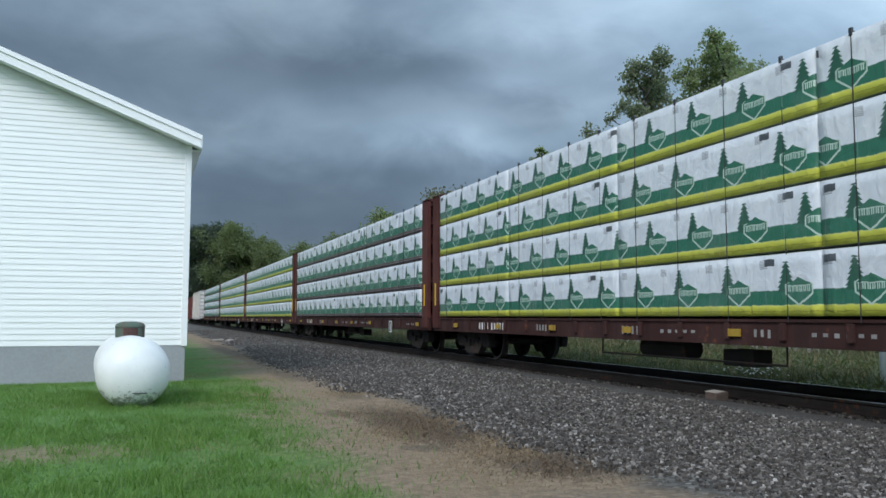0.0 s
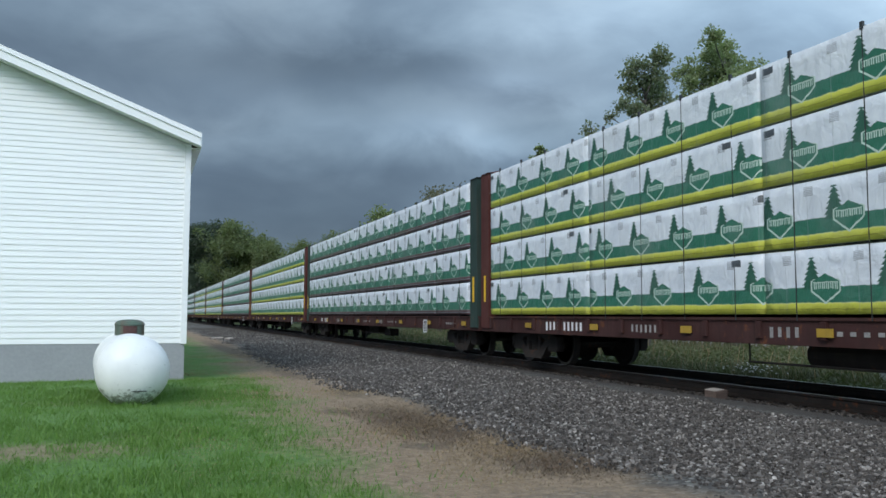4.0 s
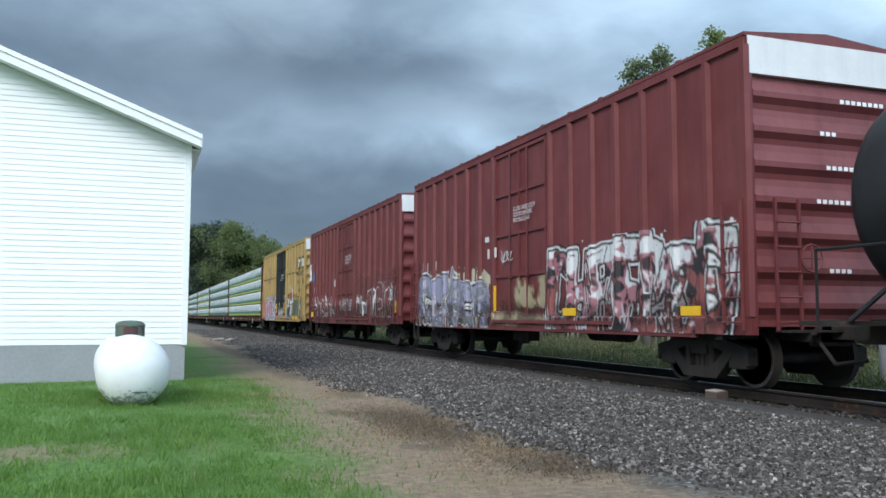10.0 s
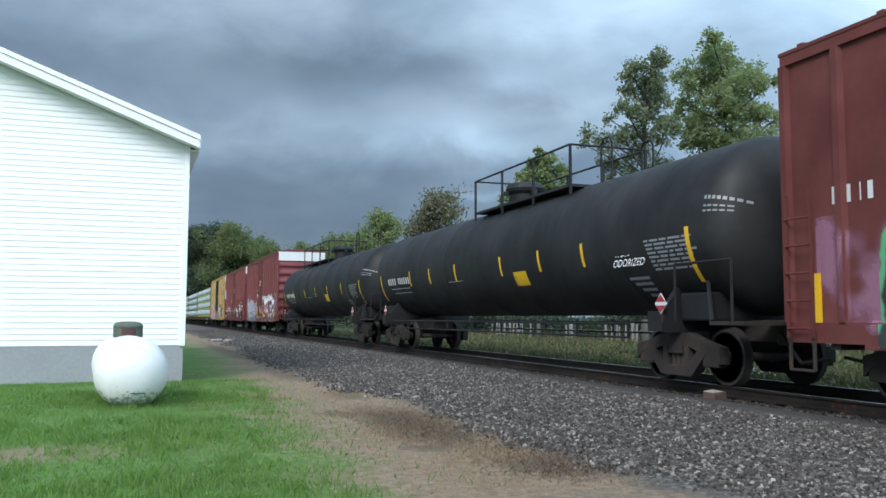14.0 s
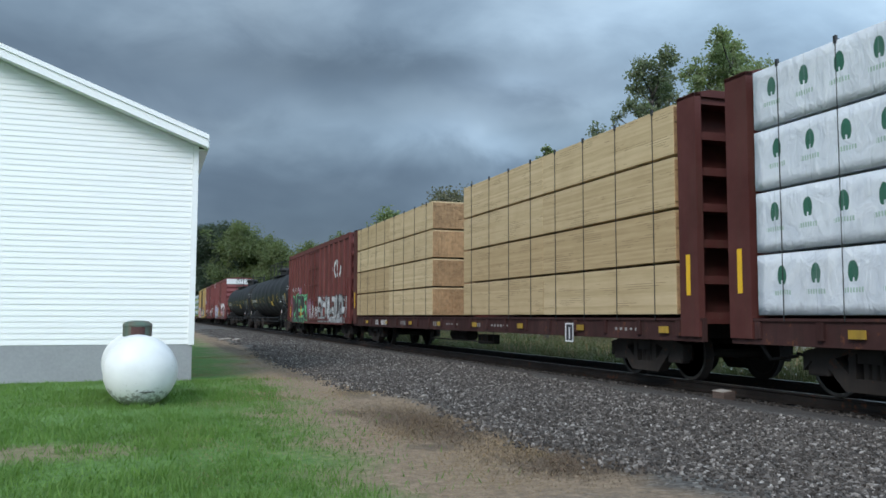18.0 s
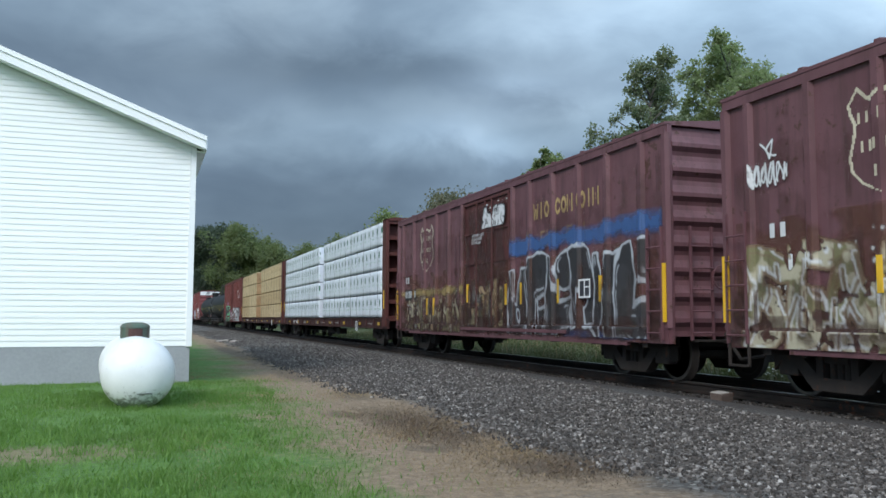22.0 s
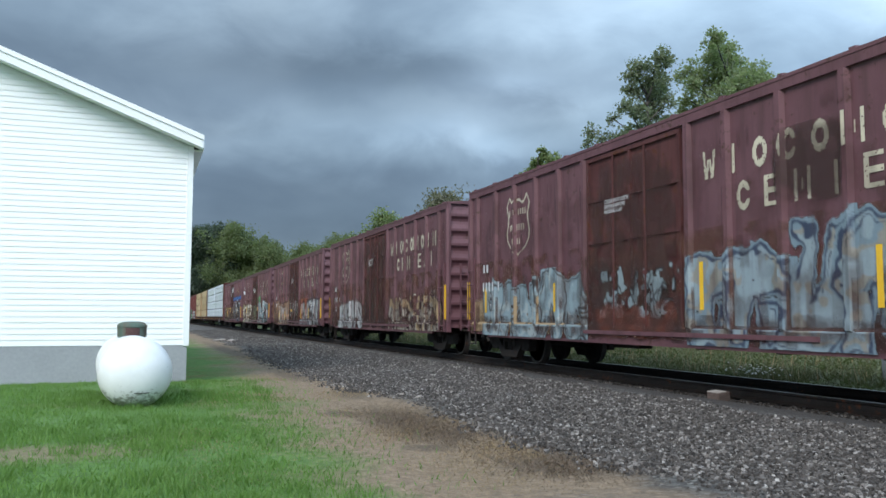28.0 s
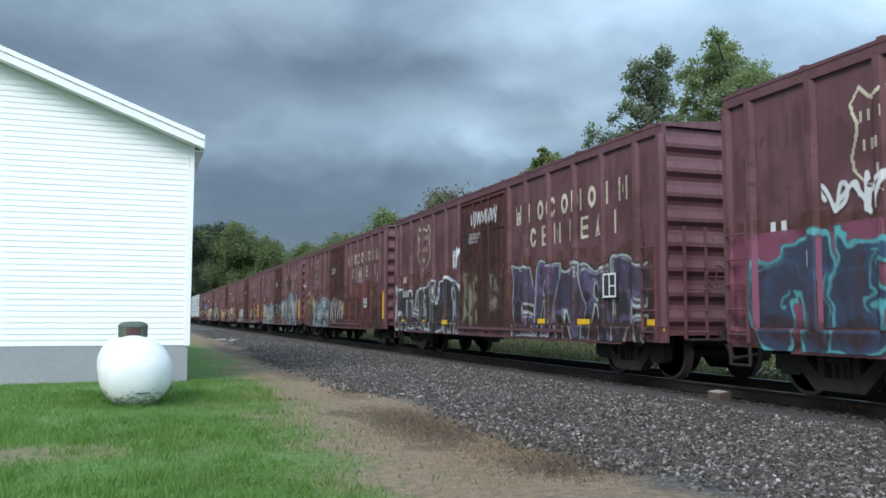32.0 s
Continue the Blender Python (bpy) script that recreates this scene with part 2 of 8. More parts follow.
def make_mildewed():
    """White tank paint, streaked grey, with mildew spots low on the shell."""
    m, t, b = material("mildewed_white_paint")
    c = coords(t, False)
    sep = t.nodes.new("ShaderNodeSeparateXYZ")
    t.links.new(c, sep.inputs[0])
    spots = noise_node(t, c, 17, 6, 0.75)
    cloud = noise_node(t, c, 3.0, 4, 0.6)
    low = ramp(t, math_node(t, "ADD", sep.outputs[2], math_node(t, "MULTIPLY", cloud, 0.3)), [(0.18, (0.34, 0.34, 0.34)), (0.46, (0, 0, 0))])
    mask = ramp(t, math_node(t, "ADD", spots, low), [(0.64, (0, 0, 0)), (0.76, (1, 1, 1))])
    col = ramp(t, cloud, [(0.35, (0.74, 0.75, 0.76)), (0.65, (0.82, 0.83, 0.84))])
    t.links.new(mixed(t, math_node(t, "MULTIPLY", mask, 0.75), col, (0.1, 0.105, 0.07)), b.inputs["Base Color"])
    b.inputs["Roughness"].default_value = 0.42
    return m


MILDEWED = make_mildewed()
TANK_WHITE = paint("propane_white", (0.8, 0.81, 0.82), rough=0.4, wear=0.1, dirt=(0.4, 0.4, 0.38), rusty=0.015, fade=1.0, relief=0.04)
HOOD = paint("green_brown_hood", (0.085, 0.125, 0.1), rough=0.6, wear=1.0, dirt=(0.15, 0.075, 0.06), rust=(0.2, 0.08, 0.05), rusty=0.6)
STUB = plain("rotten_timber", (0.085, 0.06, 0.05), rough=0.9, grain=16, spread=0.5, relief=0.4, stretch=(0.2, 1, 2))
STUB_TOP = plain("bleached_timber", (0.32, 0.28, 0.25), rough=0.9, grain=16, spread=0.3, relief=0.3)
BARK = plain("bark", (0.075, 0.068, 0.06), rough=0.9, grain=12, stretch=(1, 1, 0.2))
PALE = plain("pale_weathered_wood", (0.3, 0.295, 0.29), rough=0.85, grain=12)
LEAF_A = leafy("poplar_leaf", (0.17, 0.205, 0.14), 0.6, 0.4)
LEAF_D = leafy("sunlit_poplar_leaf", (0.21, 0.255, 0.15), 0.45, 0.5)
LEAF_B = leafy("maple_leaf", (0.175, 0.225, 0.105), 0.45, 0.35)
LEAF_E = leafy("thin_dry_leaf", (0.15, 0.15, 0.105), 0.5, 0.3)
LEAF_C = leafy("far_leaf", (0.125, 0.16, 0.07), 0.3, 0.35)
LEAF_F = leafy("dark_wood_leaf", (0.05, 0.074, 0.052), 0.3, 0.3)
WEED = leafy("weed_green", (0.085, 0.088, 0.042), 0.5)
BLOOM = plain("white_bloom", (0.75, 0.75, 0.7), spread=0.1)
GRASS = leafy("lawn_blade", (0.118, 0.225, 0.046), 0.6, 0.25, 0.7, 1.3)
STRAW = leafy("dry_blade", (0.28, 0.205, 0.118), 0.4, 0.15)


def make_stone(name, k):
    m, t, b = material(name)
    geo = t.nodes.new("ShaderNodeNewGeometry").outputs["Random Per Island"]
    n = noise_node(t, coords(t), 30, 3)
    f = math_node(t, "ADD", math_node(t, "MULTIPLY", geo, 0.8), math_node(t, "MULTIPLY", n, 0.2))
    t.links.new(ramp(t, f, [(at, tuple(c * k for c in rgb)) for at, rgb in ((0.1, (0.027, 0.0225, 0.021)), (0.45, (0.065, 0.056, 0.051)), (0.72, (0.11, 0.097, 0.09)), (0.84, (0.21, 0.19, 0.178)), (0.97, (0.5, 0.47, 0.445)))]), b.inputs["Base Color"])
    b.inputs["Roughness"].default_value = 0.85
    return m


STONE = make_stone("ballast_stone", 1.05)
DARK_STONE = make_stone("dark_ballast_stone", 0.4)


def make_ground():
    """Lawn, then a strip of dry dirt, then gravel up to the track, then rough meadow beyond it."""
    m, t, b = material("ground_cover")
    c = coords(t, False)
    sep = t.nodes.new("ShaderNodeSeparateXYZ")
    t.links.new(c, sep.inputs[0])
    wob = noise_node(t, c, 0.55, 4, 0.6)
    fine = noise_node(t, c, 9, 5, 0.65)
    micro = noise_node(t, c, 45, 4, 0.7)
    x = math_node(t, "ADD", sep.outputs[0], math_node(t, "MULTIPLY", math_node(t, "SUBTRACT", wob, 0.5), 2.6))
    x = math_node(t, "ADD", x, math_node(t, "MULTIPLY", math_node(t, "SUBTRACT", fine, 0.5), 0.9))
    lawn = ramp(t, fine, [(0.3, (0.058, 0.125, 0.026)), (0.6, (0.1, 0.205, 0.04)), (0.8, (0.16, 0.215, 0.06))])
    bare = ramp(t, wob, [(0.6, (0, 0, 0)), (0.75, (1, 1, 1))])
    dirt = ramp(t, math_node(t, "ADD", math_node(t, "MULTIPLY", fine, 0.6), math_node(t, "MULTIPLY", micro, 0.4)),
                [(0.3, (0.12, 0.083, 0.055)), (0.5, (0.235, 0.168, 0.112)), (0.7, (0.36, 0.272, 0.185))])
    cell = t.nodes.new("ShaderNodeTexVoronoi")
    cell.inputs["Scale"].default_value = 27
    t.links.new(c, cell.inputs["Vector"])
    gravel = ramp(t, cell.outputs["Color"], [(0.1, (0.031, 0.028, 0.026)), (0.5, (0.083, 0.076, 0.071)), (0.8, (0.155, 0.145, 0.134)), (1.0, (0.37, 0.35, 0.32))])
    meadow = ramp(t, fine, [(0.3, (0.028, 0.044, 0.013)), (0.55, (0.058, 0.078, 0.026)), (0.75, (0.09, 0.1, 0.042))])
    bend = math_node(t, "MINIMUM", math_node(t, "MULTIPLY", math_node(t, "SUBTRACT", sep.outputs[1], 7.0), 0.05), 0.8)
    s1 = ramp(t, math_node(t, "SUBTRACT", math_node(t, "SUBTRACT", x, bend), 0.85), [(-0.0, (0, 0, 0)), (1.0, (1, 1, 1))])
    calm = math_node(t, "ADD", sep.outputs[0], math_node(t, "MULTIPLY", math_node(t, "SUBTRACT", wob, 0.5), 1.1))
    calm = math_node(t, "ADD", calm, math_node(t, "MULTIPLY", math_node(t, "SUBTRACT", fine, 0.5), 0.7))
    s2 = ramp(t, math_node(t, "SUBTRACT", calm, 3.28), [(0.0, (0, 0, 0)), (0.35, (1, 1, 1))])
    s3 = ramp(t, math_node(t, "MULTIPLY", math_node(t, "SUBTRACT", x, 12.6), 1.0), [(0.0, (0, 0, 0)), (0.9, (1, 1, 1))])

    def spot(x0, y0, rx, ry):
        """A ragged round patch of ground."""
        worn = t.nodes.new("ShaderNodeMapping")
        worn.vector_type = "TEXTURE"
        worn.inputs["Location"].default_value, worn.inputs["Scale"].default_value = (x0, y0, 0), (rx, ry, 9)
        t.links.new(c, worn.inputs["Vector"])
        away = t.nodes.new("ShaderNodeVectorMath")
        away.operation = "LENGTH"
        t.links.new(worn.outputs[0], away.inputs[0])
        return ramp(t, math_node(t, "ADD", away.outputs["Value"], math_node(t, "MULTIPLY", math_node(t, "SUBTRACT", fine, 0.5), 1.3)), [(0.4, (1, 1, 1)), (1.05, (0, 0, 0))])

    dead = ramp(t, micro, [(0.3, (0.06, 0.042, 0.03)), (0.5, (0.105, 0.075, 0.052)), (0.7, (0.17, 0.125, 0.085))])
    for x0, y0, rx, ry in ((-0.95, 8.1, 1.5, 0.75), (0.95, 11.7, 0.45, 0.7), (0.2, 9.0, 0.6, 0.5), (1.45, 6.1, 0.5, 0.6)):
        bare = math_node(t, "MAXIMUM", bare, math_node(t, "MULTIPLY", spot(x0, y0, rx, ry), 1.0 if rx > 1 else 0.5))
    col = mixed(t, math_node(t, "MULTIPLY", bare, 0.75), lawn, dirt)
    col = mixed(t, s1, col, dirt)
    # brown dead growth along the edge of the gravel, and bare gravel showing in the dirt by the camera
    for x0, y0, rx, ry in ((2.85, 9.2, 0.55, 2.1), (2.85, 17.3, 0.4, 2.4), (3.1, 6.2, 0.5, 0.75), (3.6, 5.1, 0.5, 0.4), (3.0, 12.6, 0.35, 1.0), (2.85, 31, 0.45, 13), (2.3, 10.3, 0.3, 0.5), (2.5, 7.4, 0.35, 0.3)):
        col = mixed(t, math_node(t, "MULTIPLY", spot(x0, y0, rx, ry), 0.8), col, dead)
    col = mixed(t, math_node(t, "MULTIPLY", spot(2.6, 4.6, 1.1, 0.75), 0.35), col, gravel)
    col = mixed(t, s2, col, gravel)
    # ground turns dark brown from the gravel's far edge on under the track
    dark_strip = ramp(t, math_node(t, "SUBTRACT", calm, 6.8), [(0.0, (0, 0, 0)), (0.5, (1, 1, 1))])
    dark_soil = ramp(t, math_node(t, "ADD", math_node(t, "MULTIPLY", fine, 0.7), math_node(t, "MULTIPLY", micro, 0.3)), [(0.35, (0.032, 0.026, 0.024)), (0.55, (0.052, 0.043, 0.039)), (0.75, (0.072, 0.061, 0.056))])
    col = mixed(t, math_node(t, "MULTIPLY", dark_strip, 0.95), col, dark_soil)
    col = mixed(t, s3, col, meadow)
    t.links.new(col, b.inputs["Base Color"])
    b.inputs["Roughness"].default_value = 0.92
    h = math_node(t, "ADD", math_node(t, "MULTIPLY", fine, 0.5), math_node(t, "MULTIPLY", cell.outputs["Distance"], 0.8))
    bump(t, b, h, 0.6, 0.04)
    return m


GROUND = make_ground()


# ---- mesh helpers ----
class Shape:
    """Collects boxes, tubes and sheets into one mesh."""

    def __init__(self):
        self.v, self.f, self.m = [], [], []

    def quad(self, pts, mat=0):
        n = len(self.v)
        self.v += [tuple(p) for p in pts]
        self.f.append(tuple(range(n, n + len(pts))))
        self.m.append(mat)
        return self

    def box(self, x0, x1, y0, y1, z0, z1, mat=0, bevel=0.0):
        b = bevel
        n = len(self.v)
        if not b:
            self.v += [(x, y, z) for z in (z0, z1) for y in (y0, y1) for x in (x0, x1)]
            fs = [(0, 2, 3, 1), (4, 5, 7, 6), (0, 1, 5, 4), (2, 6, 7, 3), (0, 4, 6, 2), (1, 3, 7, 5)]
            self.f += [tuple(n + i for i in q) for q in fs]
            self.m += [mat] * 6
            return self
        # chamfered box: three quads a corner region
        bm = bmesh.new()
        bmesh.ops.create_cube(bm, size=1, matrix=Matrix.LocRotScale(((x0 + x1) / 2, (y0 + y1) / 2, (z0 + z1) / 2), None, (x1 - x0, y1 - y0, z1 - z0)))
        bmesh.ops.bevel(bm, geom=bm.edges[:], offset=b, segments=2, affect="EDGES", profile=0.6)
        bm.verts.index_update()
        self.v += [tuple(q.co) for q in bm.verts]
        self.f += [tuple(n + q.index for q in f.verts) for f in bm.faces]
        self.m += [mat] * len(bm.faces)
        bm.free()
        return self

    def prism(self, profile, axis, a, b, mat=0):
        """A closed outline pushed from a to b along axis x, y or z; the outline is in the other two, in order."""
        n, k = len(self.v), len(profile)
        for s in (a, b):
            for p, q in profile:
                self.v.append({"x": (s, p, q), "y": (p, s, q), "z": (p, q, s)}[axis])
        self.f += [(n + i, n + (i + 1) % k, n + k + (i + 1) % k, n + k + i) for i in range(k)]
        self.f += [tuple(n + i for i in reversed(range(k))), tuple(n + k + i for i in range(k))]
        self.m += [mat] * (k + 2)
        return self

    def tube(self, p, q, r0, r1=None, sides=8, mat=0, caps=True):
        p, q = Vector(p), Vector(q)
        r1 = r0 if r1 is None else r1
        d = (q - p).normalized()
        s = d.orthogonal().normalized()
        u = d.cross(s)
        n = len(self.v)
        for c, r in ((p, r0), (q, r1)):
            for i in range(sides):
                a = 2 * math.pi * i / sides
                self.v.append(tuple(c + (s * math.cos(a) + u * math.sin(a)) * r))
        self.f += [(n + i, n + (i + 1) % sides, n + sides + (i + 1) % sides, n + sides + i) for i in range(sides)]
        self.m += [mat] * sides
        if caps:
            self.f += [tuple(n + i for i in reversed(range(sides))), tuple(n + sides + i for i in range(sides))]
            self.m += [mat] * 2
        return self

    def lathe(self, profile, axis="y", sides=32, mat=0, centre=(0, 0, 0)):
        """Rings (place along the axis, radius) turned round it."""
        n = len(self.v)
        for s, r in profile:
            for i in range(sides):
                a = 2 * math.pi * i / sides
                c, d = r * math.cos(a), r * math.sin(a)
                p = {"x": (s, c, d), "y": (c, s, d), "z": (c, d, s)}[axis]
                self.v.append(tuple(p[k] + centre[k] for k in range(3)))
        for k in range(len(profile) - 1):
            for i in range(sides):
                a, b = n + k * sides + i, n + k * sides + (i + 1) % sides
                self.f.append((a, b, b + sides, a + sides))
                self.m.append(mat)
        self.f += [tuple(n + i for i in reversed(range(sides))), tuple(n + (len(profile) - 1) * sides + i for i in range(sides))]
        self.m += [mat] * 2
        return self

    def mesh(self, name, mats, smooth=False, tidy=True):
        me = bpy.data.meshes.new(name)
        me.from_pydata(self.v, [], self.f)
        for m in (mats if isinstance(mats, (list, tuple)) else [mats]):
            me.materials.append(m)
        if any(self.m):
            me.polygons.foreach_set("material_index", np.array(self.m, dtype=np.int32))
        if smooth:
            me.polygons.foreach_set("use_smooth", np.ones(len(me.polygons), dtype=bool))
        if tidy and len(self.f) < 60000:
            bm = bmesh.new()
            bm.from_mesh(me)
            bmesh.ops.recalc_face_normals(bm, faces=bm.faces[:])
            bm.to_mesh(me)
            bm.free()
        me.update()
        return me


def part(name, shape, mats, parent, label="", at=None, smooth=False):
    """Links a shape (or a ready mesh) as one mesh object under a thing or a part."""
    data = shape.mesh(name, mats, smooth) if isinstance(shape, Shape) else shape
    ob = new(name, data)
    ob.parent = parent
    if at is not None:
        ob.matrix_basis = at if isinstance(at, Matrix) else Matrix.Translation(at)
    if label:
        ob["label"] = label
    return ob


def smooth_by_angle(me, degrees=40):
    bm = bmesh.new()
    bm.from_mesh(me)
    for f in bm.faces:
        f.smooth = True
    for e in bm.edges:
        e.smooth = len(e.link_faces) == 2 and e.calc_face_angle(0) < radians(degrees)
    bm.to_mesh(me)
    bm.free()
    return me


def sheet(shape, grid, left, top, cell, off, cuts=(), mat_of=None):
    """Lays painted cells on a side that faces -x. grid rows run downwards from top, columns run from left towards -y. off(u): how far out the side stands at u metres along; cuts: where it steps."""
    rows, cols = grid.shape
    cut = sorted({min(cols, max(0, int(round(c / cell)))) for c in cuts})
    live_runs = {}

    def close(key, r1):
        c0, c1, k = key
        r0 = live_runs.pop(key)
        y0, y1 = left - c0 * cell, left - c1 * cell
        z0, z1 = top - r1 * cell, top - r0 * cell
        x = -off((c0 + c1) / 2 * cell)
        shape.quad([(x, y0, z0), (x, y0, z1), (x, y1, z1), (x, y1, z0)], k - 1)

    for r in range(rows):
        line = grid[r]
        edges = np.flatnonzero(np.diff(line)) + 1
        stops = sorted(set(edges.tolist()) | {c for c in cut if 0 < c < cols} | {0, cols})
        runs = {(a, b, int(line[a])) for a, b in zip(stops[:-1], stops[1:]) if line[a] > 0}
        for key in [k for k in live_runs if k not in runs]:
            close(key, r)
        for key in runs:
            live_runs.setdefault(key, r)
    for key in list(live_runs):
        close(key, rows)
    return shape

# ---- setting ----
RAIL_Z, TRACK_X = 0.09, 9.70
ACROSS = (-3000, 2.9, 4.2, 7.2, 8.0, 8.6, 11.0, 11.8, 13.2, 15.5, 40, 3000)
HEIGHT = (0, 0, 0.04, 0.06, -0.02, -0.115, -0.115, -0.12, -0.25, -0.35, -0.2, 0)


def ground_z(x):
    """Height of the ground across the line: lawn, gravel bed, far ditch."""
    return float(np.interp(x, ACROSS, HEIGHT))


def make_ground_sheet():
    xs = [-2500, -600, -150, -40, -14] + [-8 + 0.5 * i for i in range(60)] + [24, 32, 45, 70, 120, 300, 900, 2500]
    ys = [-2500, -600, -120, -40, -10] + [0.0 + 0.6 * i for i in range(60)] + [40, 48, 60, 80, 110, 150, 200, 280, 400, 800, 2500]
    s = Shape()
    for y in ys:
        for x in xs:
            z = ground_z(x)
            if -8 < x < 24 and 0 < y < 40:
                z += 0.03 * noise.noise(Vector((x * 0.5, y * 0.5, 0))) * (1 if x < 7.6 or x > 12 else 0.2)
            s.v.append((x, y, z))
    n = len(xs)
    s.f = [(j * n + i, j * n + i + 1, (j + 1) * n + i + 1, (j + 1) * n + i) for j in range(len(ys) - 1) for i in range(n - 1)]
    s.m = [0] * len(s.f)
    ob = new("ground", s.mesh("ground", GROUND, True))
    tagged(ob, "lawn, dry dirt strip and grey gravel beside the railway", "ground", kind="structure")
    return ob


make_ground_sheet()


def make_track():
    prof = [(-0.07, 0), (0.07, 0), (0.07, 0.012), (0.012, 0.04), (0.01, 0.125), (0.036, 0.14), (0.036, 0.172), (-0.036, 0.172), (-0.036, 0.14), (-0.01, 0.125), (-0.012, 0.04), (-0.07, 0.012)]
    for k, x in enumerate((TRACK_X - 0.7525, TRACK_X + 0.7525)):
        s = Shape().prism([(x + p, RAIL_Z - 0.172 + q) for p, q in prof], "y", -380, 560)
        s.box(x - 0.026, x + 0.026, -380, 560, RAIL_Z, RAIL_Z + 0.003, 1)
        ob = new("rail", s.mesh("rail", [RAIL, RAILTOP]))
        tagged(ob, "rusty steel rail with a bright worn top", "rail", "rails of the track", "structure")
    tie = Shape().box(-1.3, 1.3, -0.115, 0.115, -0.18, 0.0, 0, 0.012)
    for x in (-0.7525, 0.7525):
        tie.box(x - 0.1, x + 0.1, -0.09, 0.09, 0.0, 0.012, 1)
    me = tie.mesh("railroad_tie", [TIE, RAIL])
    rng = random.Random(5)
    for i in range(200):
        y = 0.5 + i * 0.52
        ob = new("railroad_tie", me)
        ob.matrix_basis = pose(TRACK_X + rng.uniform(-0.05, 0.05), y, RAIL_Z - 0.18 - 0.012 + rng.uniform(-0.004, 0.004), 0, 0, rng.uniform(-1.2, 1.2))
        tagged(ob, "dark creosoted wooden tie under the rails", "railroad tie", "ties of the track")
    far = Shape()
    for i in list(range(-730, 0)) + list(range(200, 1070)):
        y = 0.5 + i * 0.52
        far.box(TRACK_X - 1.3 + rng.uniform(-0.05, 0.05), TRACK_X + 1.3, y - 0.115, y + 0.115, RAIL_Z - 0.36, RAIL_Z - 0.192)
    ob = new("far_ties", far.mesh("far_ties", TIE, False, False))
    tagged(ob, "dark wooden ties far along the line", "railroad ties", kind="stuff")


make_track()

HX1, HY0, HX0, HY1 = 0.82, 16.31, -9.0, 28.5
EAVE_Z, PITCH = 4.36, 0.385


def make_house():
    house = new("house")
    house.matrix_basis = pose(HX1, HY0, 0)
    tagged(house, "white clapboard-sided gabled house on a grey concrete base", "house")
    w, d = HX1 - HX0, HY1 - HY0
    part("foundation", Shape().box(-w + 0.02, -0.02, 0.03, d - 0.03, -0.3, 0.655, 0, 0.006), CONCRETE, house, "smooth grey concrete base")
    top = lambda x: EAVE_Z + PITCH * min(-x, x + w)
    body = Shape()
    body.prism([(-w, 0.655), (-0.0, 0.655), (-0.0, EAVE_Z), (-w / 2, top(-w / 2)), (-w, EAVE_Z)], "y", 0.035, d)
    part("wall", body, SIDING, house)
    # lap boards of the gable end, each a wedge that leans out at its foot
    step = 0.1016
    z = 0.655
    while z < top(-w / 2) - 0.02:
        cut = min(z + step, top(-w / 2))
        x1 = -0.06 if cut < EAVE_Z else -(cut - EAVE_Z) / PITCH - 0.02
        x0 = -w - x1
        if x1 - x0 > 0.1:
            s = Shape().prism([(0.036, z), (0.021, z), (0.022, z + 0.02), (0.031, cut), (0.036, cut)], "x", x0, x1)
            part("siding_board", s, SIDING, house)
        z += step
    part("corner_trim", Shape().box(-0.09, 0.012, -0.012, 0.1, 0.64, EAVE_Z - 0.02, 0, 0.006), TRIM, house)
    part("corner_trim", Shape().box(-w - 0.012, -w + 0.09, -0.012, 0.1, 0.64, EAVE_Z - 0.02, 0, 0.006), TRIM, house)
    over, eave = 0.34, 0.15
    for side in (0, 1):
        def pt(x):
            return (x if side == 0 else -w - x)
        a, b = eave, -w / 2
        za, zb = EAVE_Z - PITCH * eave + 0.04, EAVE_Z + PITCH * w / 2 + 0.04
        part("roof", Shape().prism([(pt(a), za + 0.1), (pt(b), zb + 0.1), (pt(b), zb + 0.14), (pt(a), za + 0.14)], "y", -over, d + over), SHINGLE, house, "thin grey shingles")
        part("rake_board", Shape().prism([(pt(a), za - 0.08), (pt(b), zb - 0.08), (pt(b), zb + 0.125), (pt(a), za + 0.125)], "y", -over - 0.02, -over + 0.02), TRIM, house, "white metal-wrapped rake board")
        part("drip_edge", Shape().prism([(pt(a + 0.02), za + 0.06), (pt(b), zb + 0.065), (pt(b), zb + 0.15), (pt(a + 0.02), za + 0.15)], "y", -over - 0.045, -over - 0.02), TRIM, house)
        part("soffit", Shape().prism([(pt(a), za - 0.06), (pt(b), zb - 0.06), (pt(b), zb - 0.03), (pt(a), za - 0.03)], "y", -over + 0.02, 0.0), TRIM, house)
        part("fascia", Shape().box(min(pt(a), pt(a + 0.025)), max(pt(a), pt(a + 0.025)), -over, d + over, za - 0.09, za + 0.11), TRIM, house)
        part("eave_soffit", Shape().box(min(pt(0.0), pt(a)), max(pt(0.0), pt(a)), 0.0, d, za - 0.09, za - 0.06), TRIM, house)
    return house


make_house()


HOOD_RUST = plain("hood_rust", (0.075, 0.034, 0.03), rough=0.8, grain=22, spread=0.5, relief=0.3)


